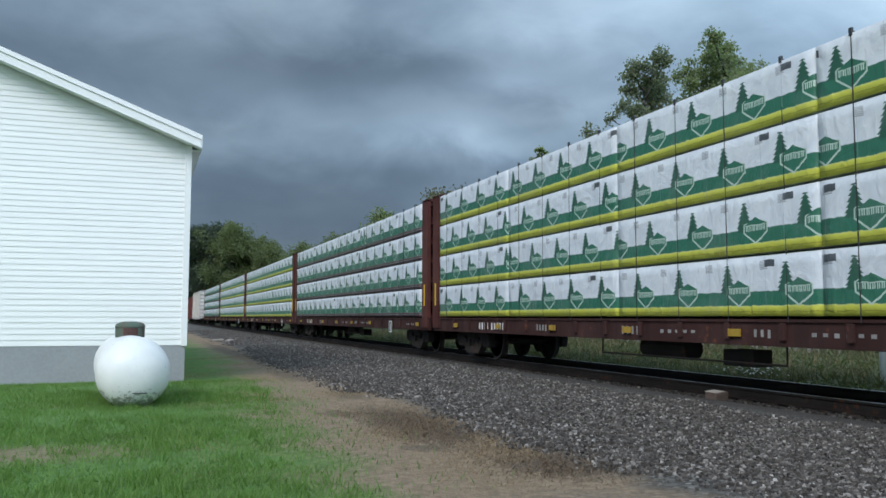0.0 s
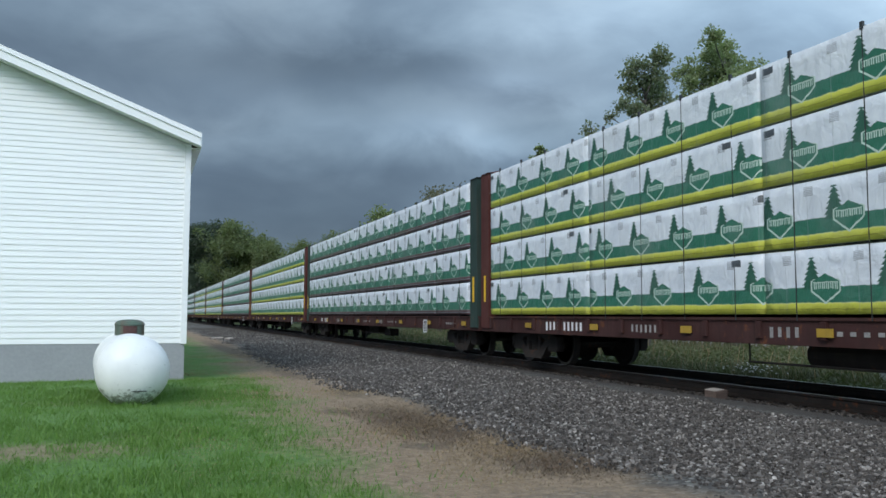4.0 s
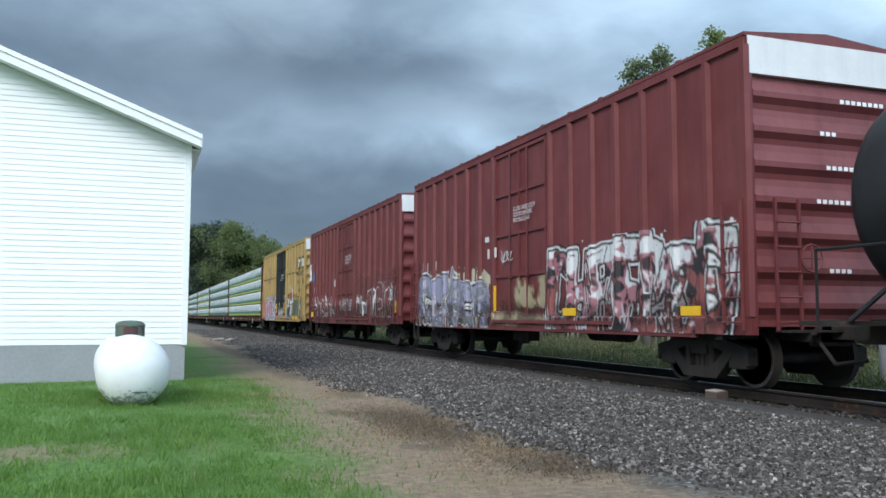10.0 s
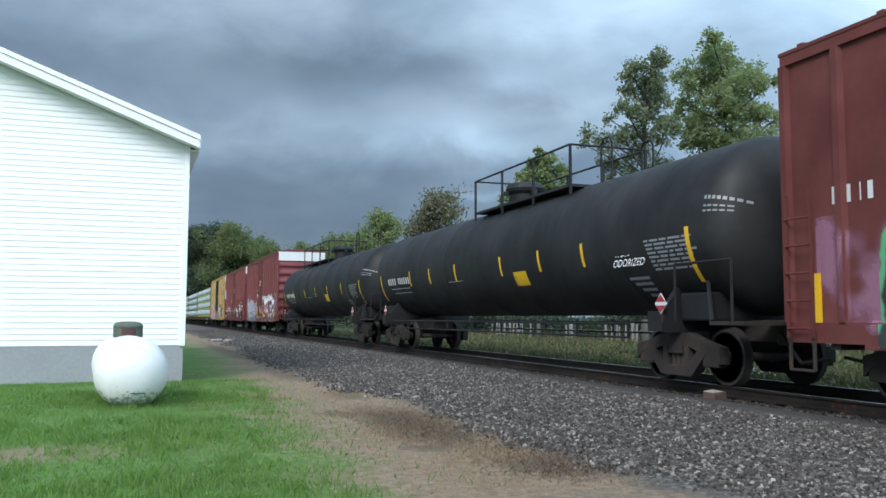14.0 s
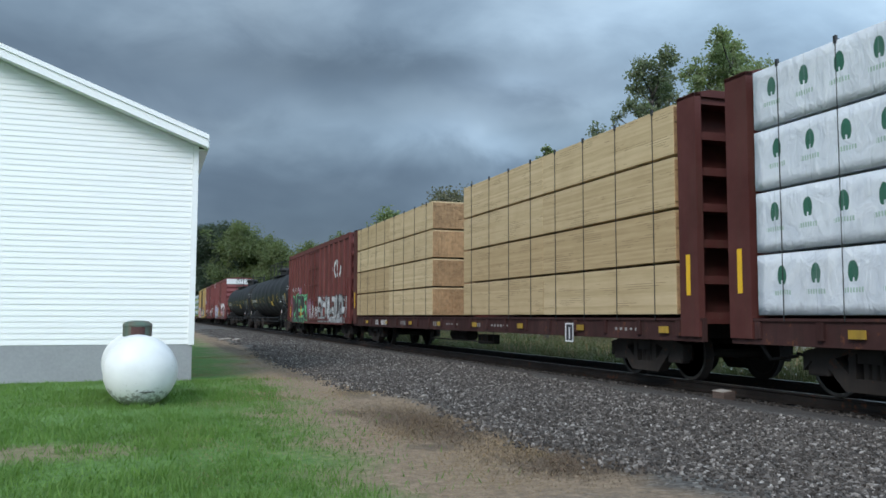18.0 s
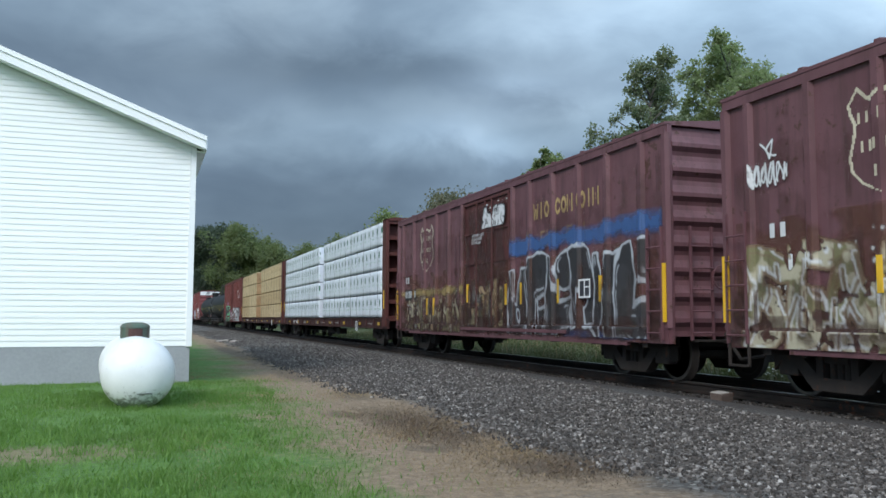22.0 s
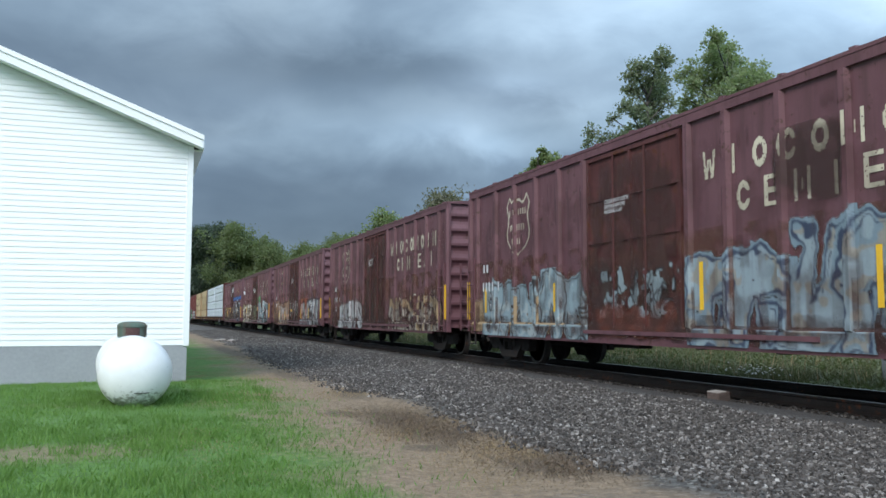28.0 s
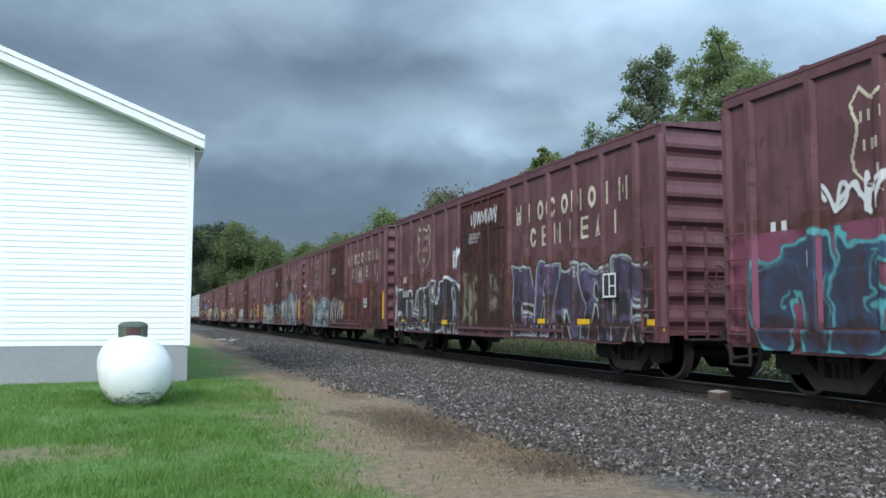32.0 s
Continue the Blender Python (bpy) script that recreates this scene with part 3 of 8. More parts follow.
def make_propane_tank():
    tank = new("propane_tank")
    tank.matrix_basis = pose(-0.122, 13.05, 0.0, 0, 0, 3.2)
    tagged(tank, "white horizontal propane tank with a rusty hood on the lawn", "propane tank")
    r, half, zc = 0.46, 1.2, 0.447
    prof = []
    for i in range(0, 11):
        a = math.pi / 2 * i / 10
        prof.append((-half - 0.36 * math.cos(a), max(0.004, r * math.sin(a))))
    prof += [(half, r)] + [(half + 0.36 * math.sin(math.pi / 2 * i / 10), max(0.004, r * math.cos(math.pi / 2 * i / 10))) for i in range(1, 11)]
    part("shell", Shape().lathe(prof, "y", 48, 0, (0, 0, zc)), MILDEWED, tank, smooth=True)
    hood = Shape().lathe([(0.0, 0.2), (0.14, 0.2), (0.142, 0.206), (0.165, 0.204), (0.19, 0.186), (0.212, 0.15), (0.224, 0.09), (0.227, 0.02)], "z", 24, 0, (0, 0, zc + r - 0.03))
    cover = part("hood", hood, HOOD, tank, "rusted dark green valve hood", smooth=False)
    rust = Shape()
    for i in range(8):
        a, b = radians(-118 + 7 * i), radians(-118 + 7 * i + 7)
        lo, up = zc + r - 0.03 + 0.02 + 0.006 * (i % 3), zc + r - 0.03 + 0.138 - 0.005 * (i % 2)
        rust.quad([Vector((0.202 * math.cos(a), 0.202 * math.sin(a), lo)), Vector((0.202 * math.cos(b), 0.202 * math.sin(b), lo)), Vector((0.202 * math.cos(b), 0.202 * math.sin(b), up)), Vector((0.202 * math.cos(a), 0.202 * math.sin(a), up))])
    part("rusted_patch", rust, HOOD_RUST, cover, "dark red rust on the front of the hood")
    for y in (-0.85, 0.85):
        for x in (-0.24, 0.24):
            part("leg", Shape().box(x - 0.03, x + 0.03, y - 0.09, y + 0.09, 0.0, zc - r * 0.8), IRON, tank)
    for y in (-0.85, 0.85):
        part("footing_block", Shape().box(-0.27, 0.27, y - 0.1, y + 0.1, -0.06, 0.002, 0, 0.01), CONCRETE, tank)
    seam = Shape().lathe([(-half - 0.006, r + 0.001), (-half, r + 0.004), (-half + 0.012, r + 0.004), (-half + 0.018, r + 0.001)], "y", 48, 0, (0, 0, zc))
    part("weld_seam", seam, TANK_WHITE, tank, smooth=True)
    part("scratch", Shape().box(-0.02, 0.16, -half - 0.306, -half - 0.29, zc - 0.252, zc - 0.242), DARK_INK, tank, "dark scratch")


make_propane_tank()


def make_small_setting():
    s = Shape().box(-0.13, 0.13, -0.11, 0.11, -0.08, 0.095, 0, 0.015)
    s.box(-0.135, 0.06, -0.1, 0.1, 0.094, 0.108, 1, 0.004)
    ob = new("timber_stub", s.mesh("timber_stub", [STUB, STUB_TOP]))
    ob.matrix_basis = pose(8.2, 10.75, -0.02, 3, -4, 12)
    tagged(ob, "brown broken timber stub with a bleached top beside the rail", "timber")
    bit = Shape().box(-0.16, 0.16, -0.07, 0.07, -0.02, 0.035, 0, 0.012).mesh("broken_board", STUB_TOP)
    for x, y, turn in ((3.75, 11.6, 35), (3.62, 12.1, -20), (3.6, 42.5, 10), (4.0, 41, 60)):
        ob = new("broken_board", bit)
        ob.matrix_basis = pose(x, y, ground_z(x) + 0.02, 3, -6, turn) @ Matrix.Scale(1.6 if y > 20 else 0.35, 4)
        tagged(ob, "pale splintered piece of board on the gravel", "board", "broken boards on the gravel")
    barrel = new("white_tank")
    barrel.matrix_basis = pose(14.75, 13.2, -0.33)
    tagged(barrel, "white rounded storage tank in the weeds beyond the track", "storage tank")
    part("shell", Shape().lathe([(0.0, 0.3), (0.03, 0.42), (0.12, 0.5), (0.3, 0.52), (0.95, 0.52), (1.1, 0.46), (1.17, 0.3), (1.18, 0.02)], "z", 32), TANK_WHITE, barrel, smooth=True)


make_small_setting()


# ---- plants ----
def tree_meshes(height, spread, seed, leaves, leaf, mats, low=0.25, limbs=26, puff=0.3, narrow=0.55):
    """Trunk with limbs and twigs, and a crown of leaves strewn along the twigs."""
    rng = random.Random(seed)
    wood, crown = Shape(), Shape()
    r0 = height * 0.012 + 0.05
    p, path = Vector((0, 0, -0.3)), [Vector((0, 0, -0.3))]
    steps = 8
    for i in range(steps):
        p = p + Vector((rng.uniform(-0.022, 0.022) * height, rng.uniform(-0.022, 0.022) * height, height * 0.95 / steps))
        path.append(p)
    for i in range(steps):
        wood.tube(path[i], path[i + 1], r0 * (1 - i / steps * 0.92), r0 * (1 - (i + 1) / steps * 0.92), 8)
    spots = []
    for k in range(limbs):
        u = low + (0.98 - low) * (k + rng.random()) / limbs
        f = u * steps
        i = min(steps - 1, int(f))
        base = path[i].lerp(path[i + 1], f - i)
        shape_u = (u - low) / (1 - low)
        wide = spread * (0.55 + 0.45 * math.sin(math.pi * min(1.0, shape_u * 0.9 + 0.15))) * (1 - narrow * shape_u ** 2)
        a = rng.uniform(0, 6.28)
        reach = wide * rng.uniform(0.5, 1.1)
        tip = base + Vector((math.cos(a) * reach, math.sin(a) * reach, reach * rng.uniform(0.2, 0.8)))
        mid = base.lerp(tip, 0.5) + Vector((0, 0, -reach * 0.06))
        rb = r0 * (1 - u) * 0.5 + 0.015
        wood.tube(base, mid, rb, rb * 0.65, 6).tube(mid, tip, rb * 0.65, rb * 0.2, 5)
        for j in range(6):
            q = base.lerp(tip, 0.3 + 0.75 * (j + rng.random()) / 6)
            w = q + Vector((rng.gauss(0, 1), rng.gauss(0, 1), rng.gauss(0.25, 0.8))) * spread * 0.14
            wood.tube(q, w, rb * 0.22, 0.006, 4)
            weight = rng.uniform(0.3, 1.4)
            for g in range(3):
                spots.append((q.lerp(w, 0.4 + 0.4 * g), spread * puff * rng.uniform(0.25, 0.6), weight))
    for g in range(5):
        spots.append((path[-1] + Vector((0, 0, -0.25 * g)), spread * puff * 0.5, 0.8))
    total = sum(w for _, _, w in spots)
    for c, r, w in spots:
        for _ in range(int(leaves * w / total)):
            p = c + Vector((rng.gauss(0, 1), rng.gauss(0, 1), rng.gauss(0, 1))).normalized() * r * 1.2 * rng.random() ** 0.45
            n = Vector((rng.gauss(0, 1), rng.gauss(0, 1), rng.gauss(0.5, 1))).normalized()
            a = n.orthogonal().normalized()
            a.rotate(Matrix.Rotation(rng.uniform(0, 6.28), 3, n))
            b = n.cross(a)
            s = leaf * rng.uniform(0.6, 1.3)
            crown.quad([p - a * s * 0.5, p + b * s * 0.42 - a * s * 0.05, p + a * s * 0.6, p - b * s * 0.42 - a * s * 0.05])
    return wood.mesh("trunk", BARK, True), crown.mesh("crown", mats, False, False)


def place_tree(meshes, m, label, group="", name="tree"):
    t = new(name)
    t.matrix_basis = m
    tagged(t, label, "tree", group)
    part("trunk", meshes[0], None, t)
    part("crown", meshes[1], None, t)
    return t


def ahead(px_turn, depth, z=None):
    """A place at the given turn from the camera's mean direction, so many metres off."""
    a = radians(19.6 + px_turn)
    x, y = math.sin(a) * depth, math.cos(a) * depth
    return x, y, ground_z(x) if z is None else z


def clump_tree(height, clumps, seed, leaves, leaf, mats, sway=0.25):
    """A tree with a limb to every clump of its crown: (sideways, height, radius). Leaves sit in small sprays along the twigs of each clump, so that sky shows between them."""
    rng = random.Random(seed)
    wood, crown = Shape(), Shape()
    r0 = height * 0.011 + 0.05
    steps = 9
    path = [Vector((0, 0, -0.3))]
    for i in range(steps):
        path.append(Vector((rng.uniform(-sway, sway) * i / steps, rng.uniform(-sway, sway), height * 0.94 * (i + 1) / steps)))
    for i in range(steps):
        wood.tube(path[i], path[i + 1], r0 * (1 - i / steps * 0.92), r0 * (1 - (i + 1) / steps * 0.92), 8)
    total = sum(r * r for _, _, r in clumps)
    for cx, cz, cr in clumps:
        c = Vector((cx, rng.gauss(0, 0.8) * (0.5 + 0.4 * abs(cx)), cz))
        foot = max(0.6, cz - 0.5 * math.hypot(c.x, c.y) - 1.1 * cr)
        f = min(steps - 0.01, foot / (height * 0.94) * steps)
        base = path[int(f)].lerp(path[int(f) + 1], f - int(f))
        mid = base.lerp(c, 0.55) + Vector((0, 0, -0.1 * cr))
        wood.tube(base, mid, 0.06, 0.035, 6).tube(mid, c, 0.035, 0.012, 5)
        many = int(leaves * cr * cr / total)
        sprays = max(6, int(34 * cr))
        for k in range(sprays):
            d = Vector((rng.gauss(0, 1), rng.gauss(0, 1), rng.gauss(0.15, 0.9))).normalized()
            tip = c + d * cr * (0.25 + 0.85 * rng.random() ** 0.6)
            wood.tube(c.lerp(tip, 0.2), tip, 0.014, 0.004, 4)
            size = cr * rng.uniform(0.18, 0.36) + 0.07
            for _ in range(max(3, int(many / sprays * rng.uniform(0.5, 1.5)))):
                p = tip + Vector((rng.gauss(0, 1), rng.gauss(0, 1), rng.gauss(0, 0.85))) * size * 0.62
                n = Vector((rng.gauss(0, 1), rng.gauss(0, 1), rng.gauss(0.6, 1))).normalized()
                a = n.orthogonal().normalized()
                a.rotate(Matrix.Rotation(rng.uniform(0, 6.28), 3, n))
                b = n.cross(a)
                s = leaf * rng.uniform(0.6, 1.3)
                crown.quad([p - a * s * 0.5, p + b * s * 0.42 - a * s * 0.05, p + a * s * 0.6, p - b * s * 0.42 - a * s * 0.05])
    return wood.mesh("trunk", BARK, True), crown.mesh("crown", mats, False, False)


OPEN_CROWN = ((0.7, 13.25, 0.5), (0.35, 12.6, 0.6), (-0.5, 12.7, 0.6), (1.05, 12.6, 0.48), (-0.62, 12.0, 0.45), (0.2, 12.1, 0.6), (0.75, 12.0, 0.5), (-1.0, 10.75, 0.5), (-0.35, 10.7, 0.45), (-1.4, 10.7, 0.28),
              (0.45, 11.1, 0.6), (0.95, 11.4, 0.42), (-2.4, 10.1, 0.34), (-2.55, 9.75, 0.25), (-1.75, 9.4, 0.5), (-1.2, 9.5, 0.42), (-0.6, 9.9, 0.55), (0.2, 10.0, 0.6), (0.7, 9.6, 0.7), (-0.1, 9.0, 0.65),
              (-1.1, 8.6, 0.5), (-1.75, 8.6, 0.3), (-1.5, 8.0, 0.35), (-0.6, 8.1, 0.4), (1.05, 10.4, 0.4), (0.8, 8.0, 0.7), (0.1, 7.2, 0.8), (-0.9, 6.8, 0.7))
FULL_CROWN = ((-1.2, 14.4, 0.5), (0.0, 14.4, 0.6), (0.55, 13.9, 0.7), (-0.65, 13.75, 0.72), (-1.6, 13.5, 0.6), (1.2, 13.2, 0.55), (0.0, 12.95, 0.9), (-1.05, 12.7, 0.85), (-1.9, 12.55, 0.36), (0.8, 12.4, 0.8),
              (-2.0, 12.0, 0.32), (-0.5, 11.6, 0.95), (-1.6, 11.4, 0.7), (0.55, 11.4, 0.95), (1.5, 12.3, 0.35), (1.85, 11.5, 0.45), (2.15, 10.85, 0.42), (-2.25, 11.0, 0.42), (-1.05, 10.45, 0.85), (0.0, 10.4, 0.95),
              (1.2, 10.6, 0.75), (-1.7, 9.9, 0.55), (-0.5, 9.5, 0.8), (0.8, 9.5, 0.9), (2.6, 11.1, 0.22), (0.0, 8.4, 1.0), (-1.2, 8.2, 0.8), (1.4, 8.4, 0.9), (2.4, 9.5, 0.7))
YOUNG_CROWN = ((0.0, 12.2, 0.36), (-0.1, 11.55, 0.5), (0.7, 11.6, 0.55), (-0.4, 11.0, 0.42), (0.5, 10.8, 0.75), (1.6, 11.0, 0.45), (1.8, 10.4, 0.36), (-0.95, 10.4, 0.5), (0.0, 10.1, 0.85), (1.25, 9.7, 0.65),
               (-1.5, 9.5, 0.7), (-2.0, 8.95, 0.5), (-0.75, 8.8, 0.8), (0.4, 9.0, 0.9), (1.4, 8.6, 0.8), (-1.8, 8.0, 0.8), (0.0, 7.6, 0.9))


def make_trees():
    pop_c = tree_meshes(13.2, 2.2, 12, 13000, 0.2, LEAF_B, 0.2, 30, 0.55, 0.75)
    pop_d = tree_meshes(12.4, 3.8, 21, 16000, 0.22, LEAF_E, 0.2, 36, 0.4, 0.4)
    pop_e = tree_meshes(12.4, 3.6, 27, 16000, 0.22, LEAF_B, 0.2, 36, 0.4, 0.4)
    place_tree(clump_tree(13.6, OPEN_CROWN, 3, 15000, 0.125, LEAF_A), pose(*ahead(13.5, 39.5), 0, 0, -19.6), "tall open-crowned grey-green poplar beyond the track", "poplars beyond the track")
    place_tree(clump_tree(14.7, FULL_CROWN, 8, 31000, 0.13, LEAF_D), pose(*ahead(18.97, 42), 0, 0, -19.6), "tall full green poplar beyond the track", "poplars beyond the track")
    place_tree(pop_c, pose(*ahead(23.9, 48), 0, 0, 140) @ Matrix.Scale(0.9, 4), "slender green tree beyond the track", "poplars beyond the track")
    place_tree(clump_tree(12.5, YOUNG_CROWN, 5, 15000, 0.17, LEAF_B), pose(*ahead(6.5, 55), 0, 0, -19.6), "young green tree beyond the track", "poplars beyond the track")
    place_tree(pop_d, pose(*ahead(-0.1, 72), 0, 0, 50), "rounded dry-topped grey-green tree beyond the track", "poplars beyond the track")
    place_tree(pop_e, pose(*ahead(-4.0, 86), 0, 0, 200), "rounded grey-green tree beyond the track", "poplars beyond the track")
    woods = [tree_meshes(h, w, k, 30000, 0.33, m, 0.06, 46, 0.42, 0.45) for h, w, k, m in ((19, 7.0, 31, LEAF_C), (17, 6.5, 35, LEAF_C), (19, 7.0, 31, LEAF_F))]
    rng = random.Random(4)
    spots = [(-16.4, 185, 1.02), (-15.2, 182, 1.06), (-14.2, 176, 1.05), (-13.3, 180, 0.98), (-12.2, 176, 0.9), (-17.2, 200, 0.98), (-11.3, 168, 0.82),
             (-10.2, 160, 0.74), (-9.2, 150, 0.74), (-8.2, 140, 0.74), (-7.2, 130, 0.72), (-6.3, 122, 0.7), (-5.4, 115, 0.66), (-16, 215, 1.2), (-14.6, 220, 1.25), (-13.0, 215, 1.1)]
    for k, (turn, dist, size) in enumerate(spots):
        m = pose(*ahead(turn, dist), 0, 0, rng.uniform(0, 360)) @ Matrix.Scale(size, 4)
        dark = turn < -15 or dist > 205
        place_tree(woods[2] if dark else woods[k % 2], m, "%s broadleaf tree at the edge of the woods" % ("dark blue-green" if dark else "dark green"), "woods along the line")
    for k in range(9):
        x, y = 62 + rng.uniform(-6, 10), 14 + k * 11 + rng.uniform(-4, 4)
        m = pose(x, y, ground_z(x), 0, 0, rng.uniform(0, 360)) @ Matrix.Scale(0.42, 4)
        place_tree(woods[k % 2], m, "low bushy green tree behind the meadow", "low trees behind the meadow")


make_trees()

# ---- railway cars ----
HALF = 1.55            # half a car's width over the posts
SPEEDS = ((0, 10.90), (6, 10.92), (12, 10.93), (18, 10.65), (24, 10.66), (32, 10.37))


def travelled(t):
    """Metres that the train has gone after t seconds."""
    s, steps = 0.0, 64
    for i in range(steps):
        s += np.interp((i + 0.5) * t / steps, [a for a, _ in SPEEDS], [b for _, b in SPEEDS]) * t / steps
    return float(s)


def wheelset_mesh():
    s = Shape()
    for x in (-0.755, 0.755):
        k = 1 if x > 0 else -1
        prof = [(x - k * 0.075, 0.485), (x - k * 0.045, 0.462), (x + k * 0.06, 0.455), (x + k * 0.062, 0.4), (x + k * 0.03, 0.37), (x + k * 0.02, 0.17), (x + k * 0.07, 0.13), (x + k * 0.07, 0.01)]
        s.lathe([(x - k * 0.076, 0.01), (x - k * 0.076, 0.13), (x - k * 0.05, 0.17), (x - k * 0.05, 0.36), (x - k * 0.075, 0.39)] + prof, "x", 24)
        s.lathe([(x + k * 0.0621, 0.4), (x + k * 0.0631, 0.405), (x + k * 0.0631, 0.45), (x + k * 0.0621, 0.4545)], "x", 24, 1)
    s.lathe([(-1.02, 0.075), (1.02, 0.075)], "x", 12)
    for x in (-1.06, 1.06):
        s.lathe([(x - 0.05, 0.05), (x - 0.05, 0.1), (x + 0.05, 0.1), (x + 0.05, 0.05)], "x", 10)
        for a in range(3):
            s.box(x - 0.062, x + 0.062, 0.05 * math.cos(a * 2.1) - 0.012, 0.05 * math.cos(a * 2.1) + 0.012, 0.05 * math.sin(a * 2.1) - 0.012, 0.05 * math.sin(a * 2.1) + 0.012, 1)
    return smooth_by_angle(s.mesh("wheelset", [IRON, STEEL]), 35)


def truck_meshes():
    """Side frame, bolster and springs of a two-axle truck, round its own centre at rail height."""
    side = Shape()
    a, b = -0.09, 0.09
    side.prism([(-1.16, 0.36), (-1.16, 0.62), (-0.72, 0.72), (-0.34, 0.84), (0.34, 0.84), (0.72, 0.72), (1.16, 0.62), (1.16, 0.36), (1.0, 0.5), (0.74, 0.5), (0.36, 0.62), (-0.36, 0.62), (-0.74, 0.5), (-1.0, 0.5)], "x", a, b)
    side.prism([(-0.8, 0.5), (-0.6, 0.56), (-0.3, 0.3), (0.3, 0.3), (0.6, 0.56), (0.8, 0.5), (0.42, 0.13), (-0.42, 0.13)], "x", a, b)
    side.box(a, b, -0.36, -0.24, 0.22, 0.7).box(a, b, 0.24, 0.36, 0.22, 0.7)
    for y in (-0.13, 0.0, 0.13):
        side.tube((0, y, 0.26), (0, y, 0.52), 0.055, sides=8)
    for y in (-0.9, 0.9):
        side.box(a + 0.01, b + 0.03, y - 0.19, y + 0.19, 0.3, 0.62, 0, 0.03)
    bolster = Shape().box(-1.16, 1.16, -0.2, 0.2, 0.5, 0.72).lathe([(0.72, 0.3), (0.84, 0.26)], "z", 14)
    brake = Shape().box(-0.8, 0.8, -0.03, 0.03, 0.38, 0.5)
    return side.mesh("side_frame", IRON), bolster.mesh("bolster", IRON), brake.mesh("brake_beam", IRON)


WHEELS = wheelset_mesh()
TRUCK = truck_meshes()
ROLLING = []           # wheelset, its car's place at the start, axle's place on the car


def add_truck(car, y, start):
    truck = part("truck", TRUCK[1], None, car, at=(0, y, 0))
    for x in (-1.06, 1.06):
        part("side_frame", TRUCK[0], None, truck, at=(x, 0, 0))
    for a in (-0.36, 0.36):
        part("brake_beam", TRUCK[2], None, truck, at=(0, a, 0))
    for a in (-0.89, 0.89):
        w = part("wheelset", WHEELS, None, truck, "pair of steel wheels with worn bright rims", at=(0, a, 0.457))
        ROLLING.append((w, a, start + y))
    return truck


def coupler_mesh():
    s = Shape().box(-0.09, 0.09, -0.5, 0.25, 0.76, 0.96, 0, 0.02).box(-0.17, 0.17, 0.18, 0.5, 0.72, 1.0, 0, 0.05).box(-0.3, 0.3, -0.55, -0.3, 0.66, 1.06, 0, 0.03)
    s.tube((0.35, -0.4, 0.85), (0.42, 0.1, 0.42), 0.03, sides=6).tube((0.42, 0.1, 0.42), (0.3, 0.55, 0.5), 0.03, sides=6)
    return s.mesh("coupler", IRON)


COUPLER = coupler_mesh()


def add_couplers(car, half):
    part("coupler", COUPLER, None, car, at=(0, half + 0.3, 0))
    part("coupler", COUPLER, None, car, at=pose(0, -half - 0.3, 0, 0, 0, 180))


def ladder_mesh(h, w=0.42, step=0.36):
    s = Shape()
    for y in (-w / 2, w / 2):
        s.box(-0.02, 0.02, y - 0.02, y + 0.02, 0, h)
    z = 0.12
    while z < h:
        s.tube((-0.03, -w / 2, z), (-0.03, w / 2, z), 0.014, sides=6)
        z += step
    return s


def new_car(name, label, category, group, front, rear):
    car = new(name)
    start = (front + rear) / 2
    car.matrix_basis = pose(TRACK_X, start, RAIL_Z)
    tagged(car, label, category, group)
    TRAIN.append((car, start))
    return car, front - rear, start


TRAIN = []


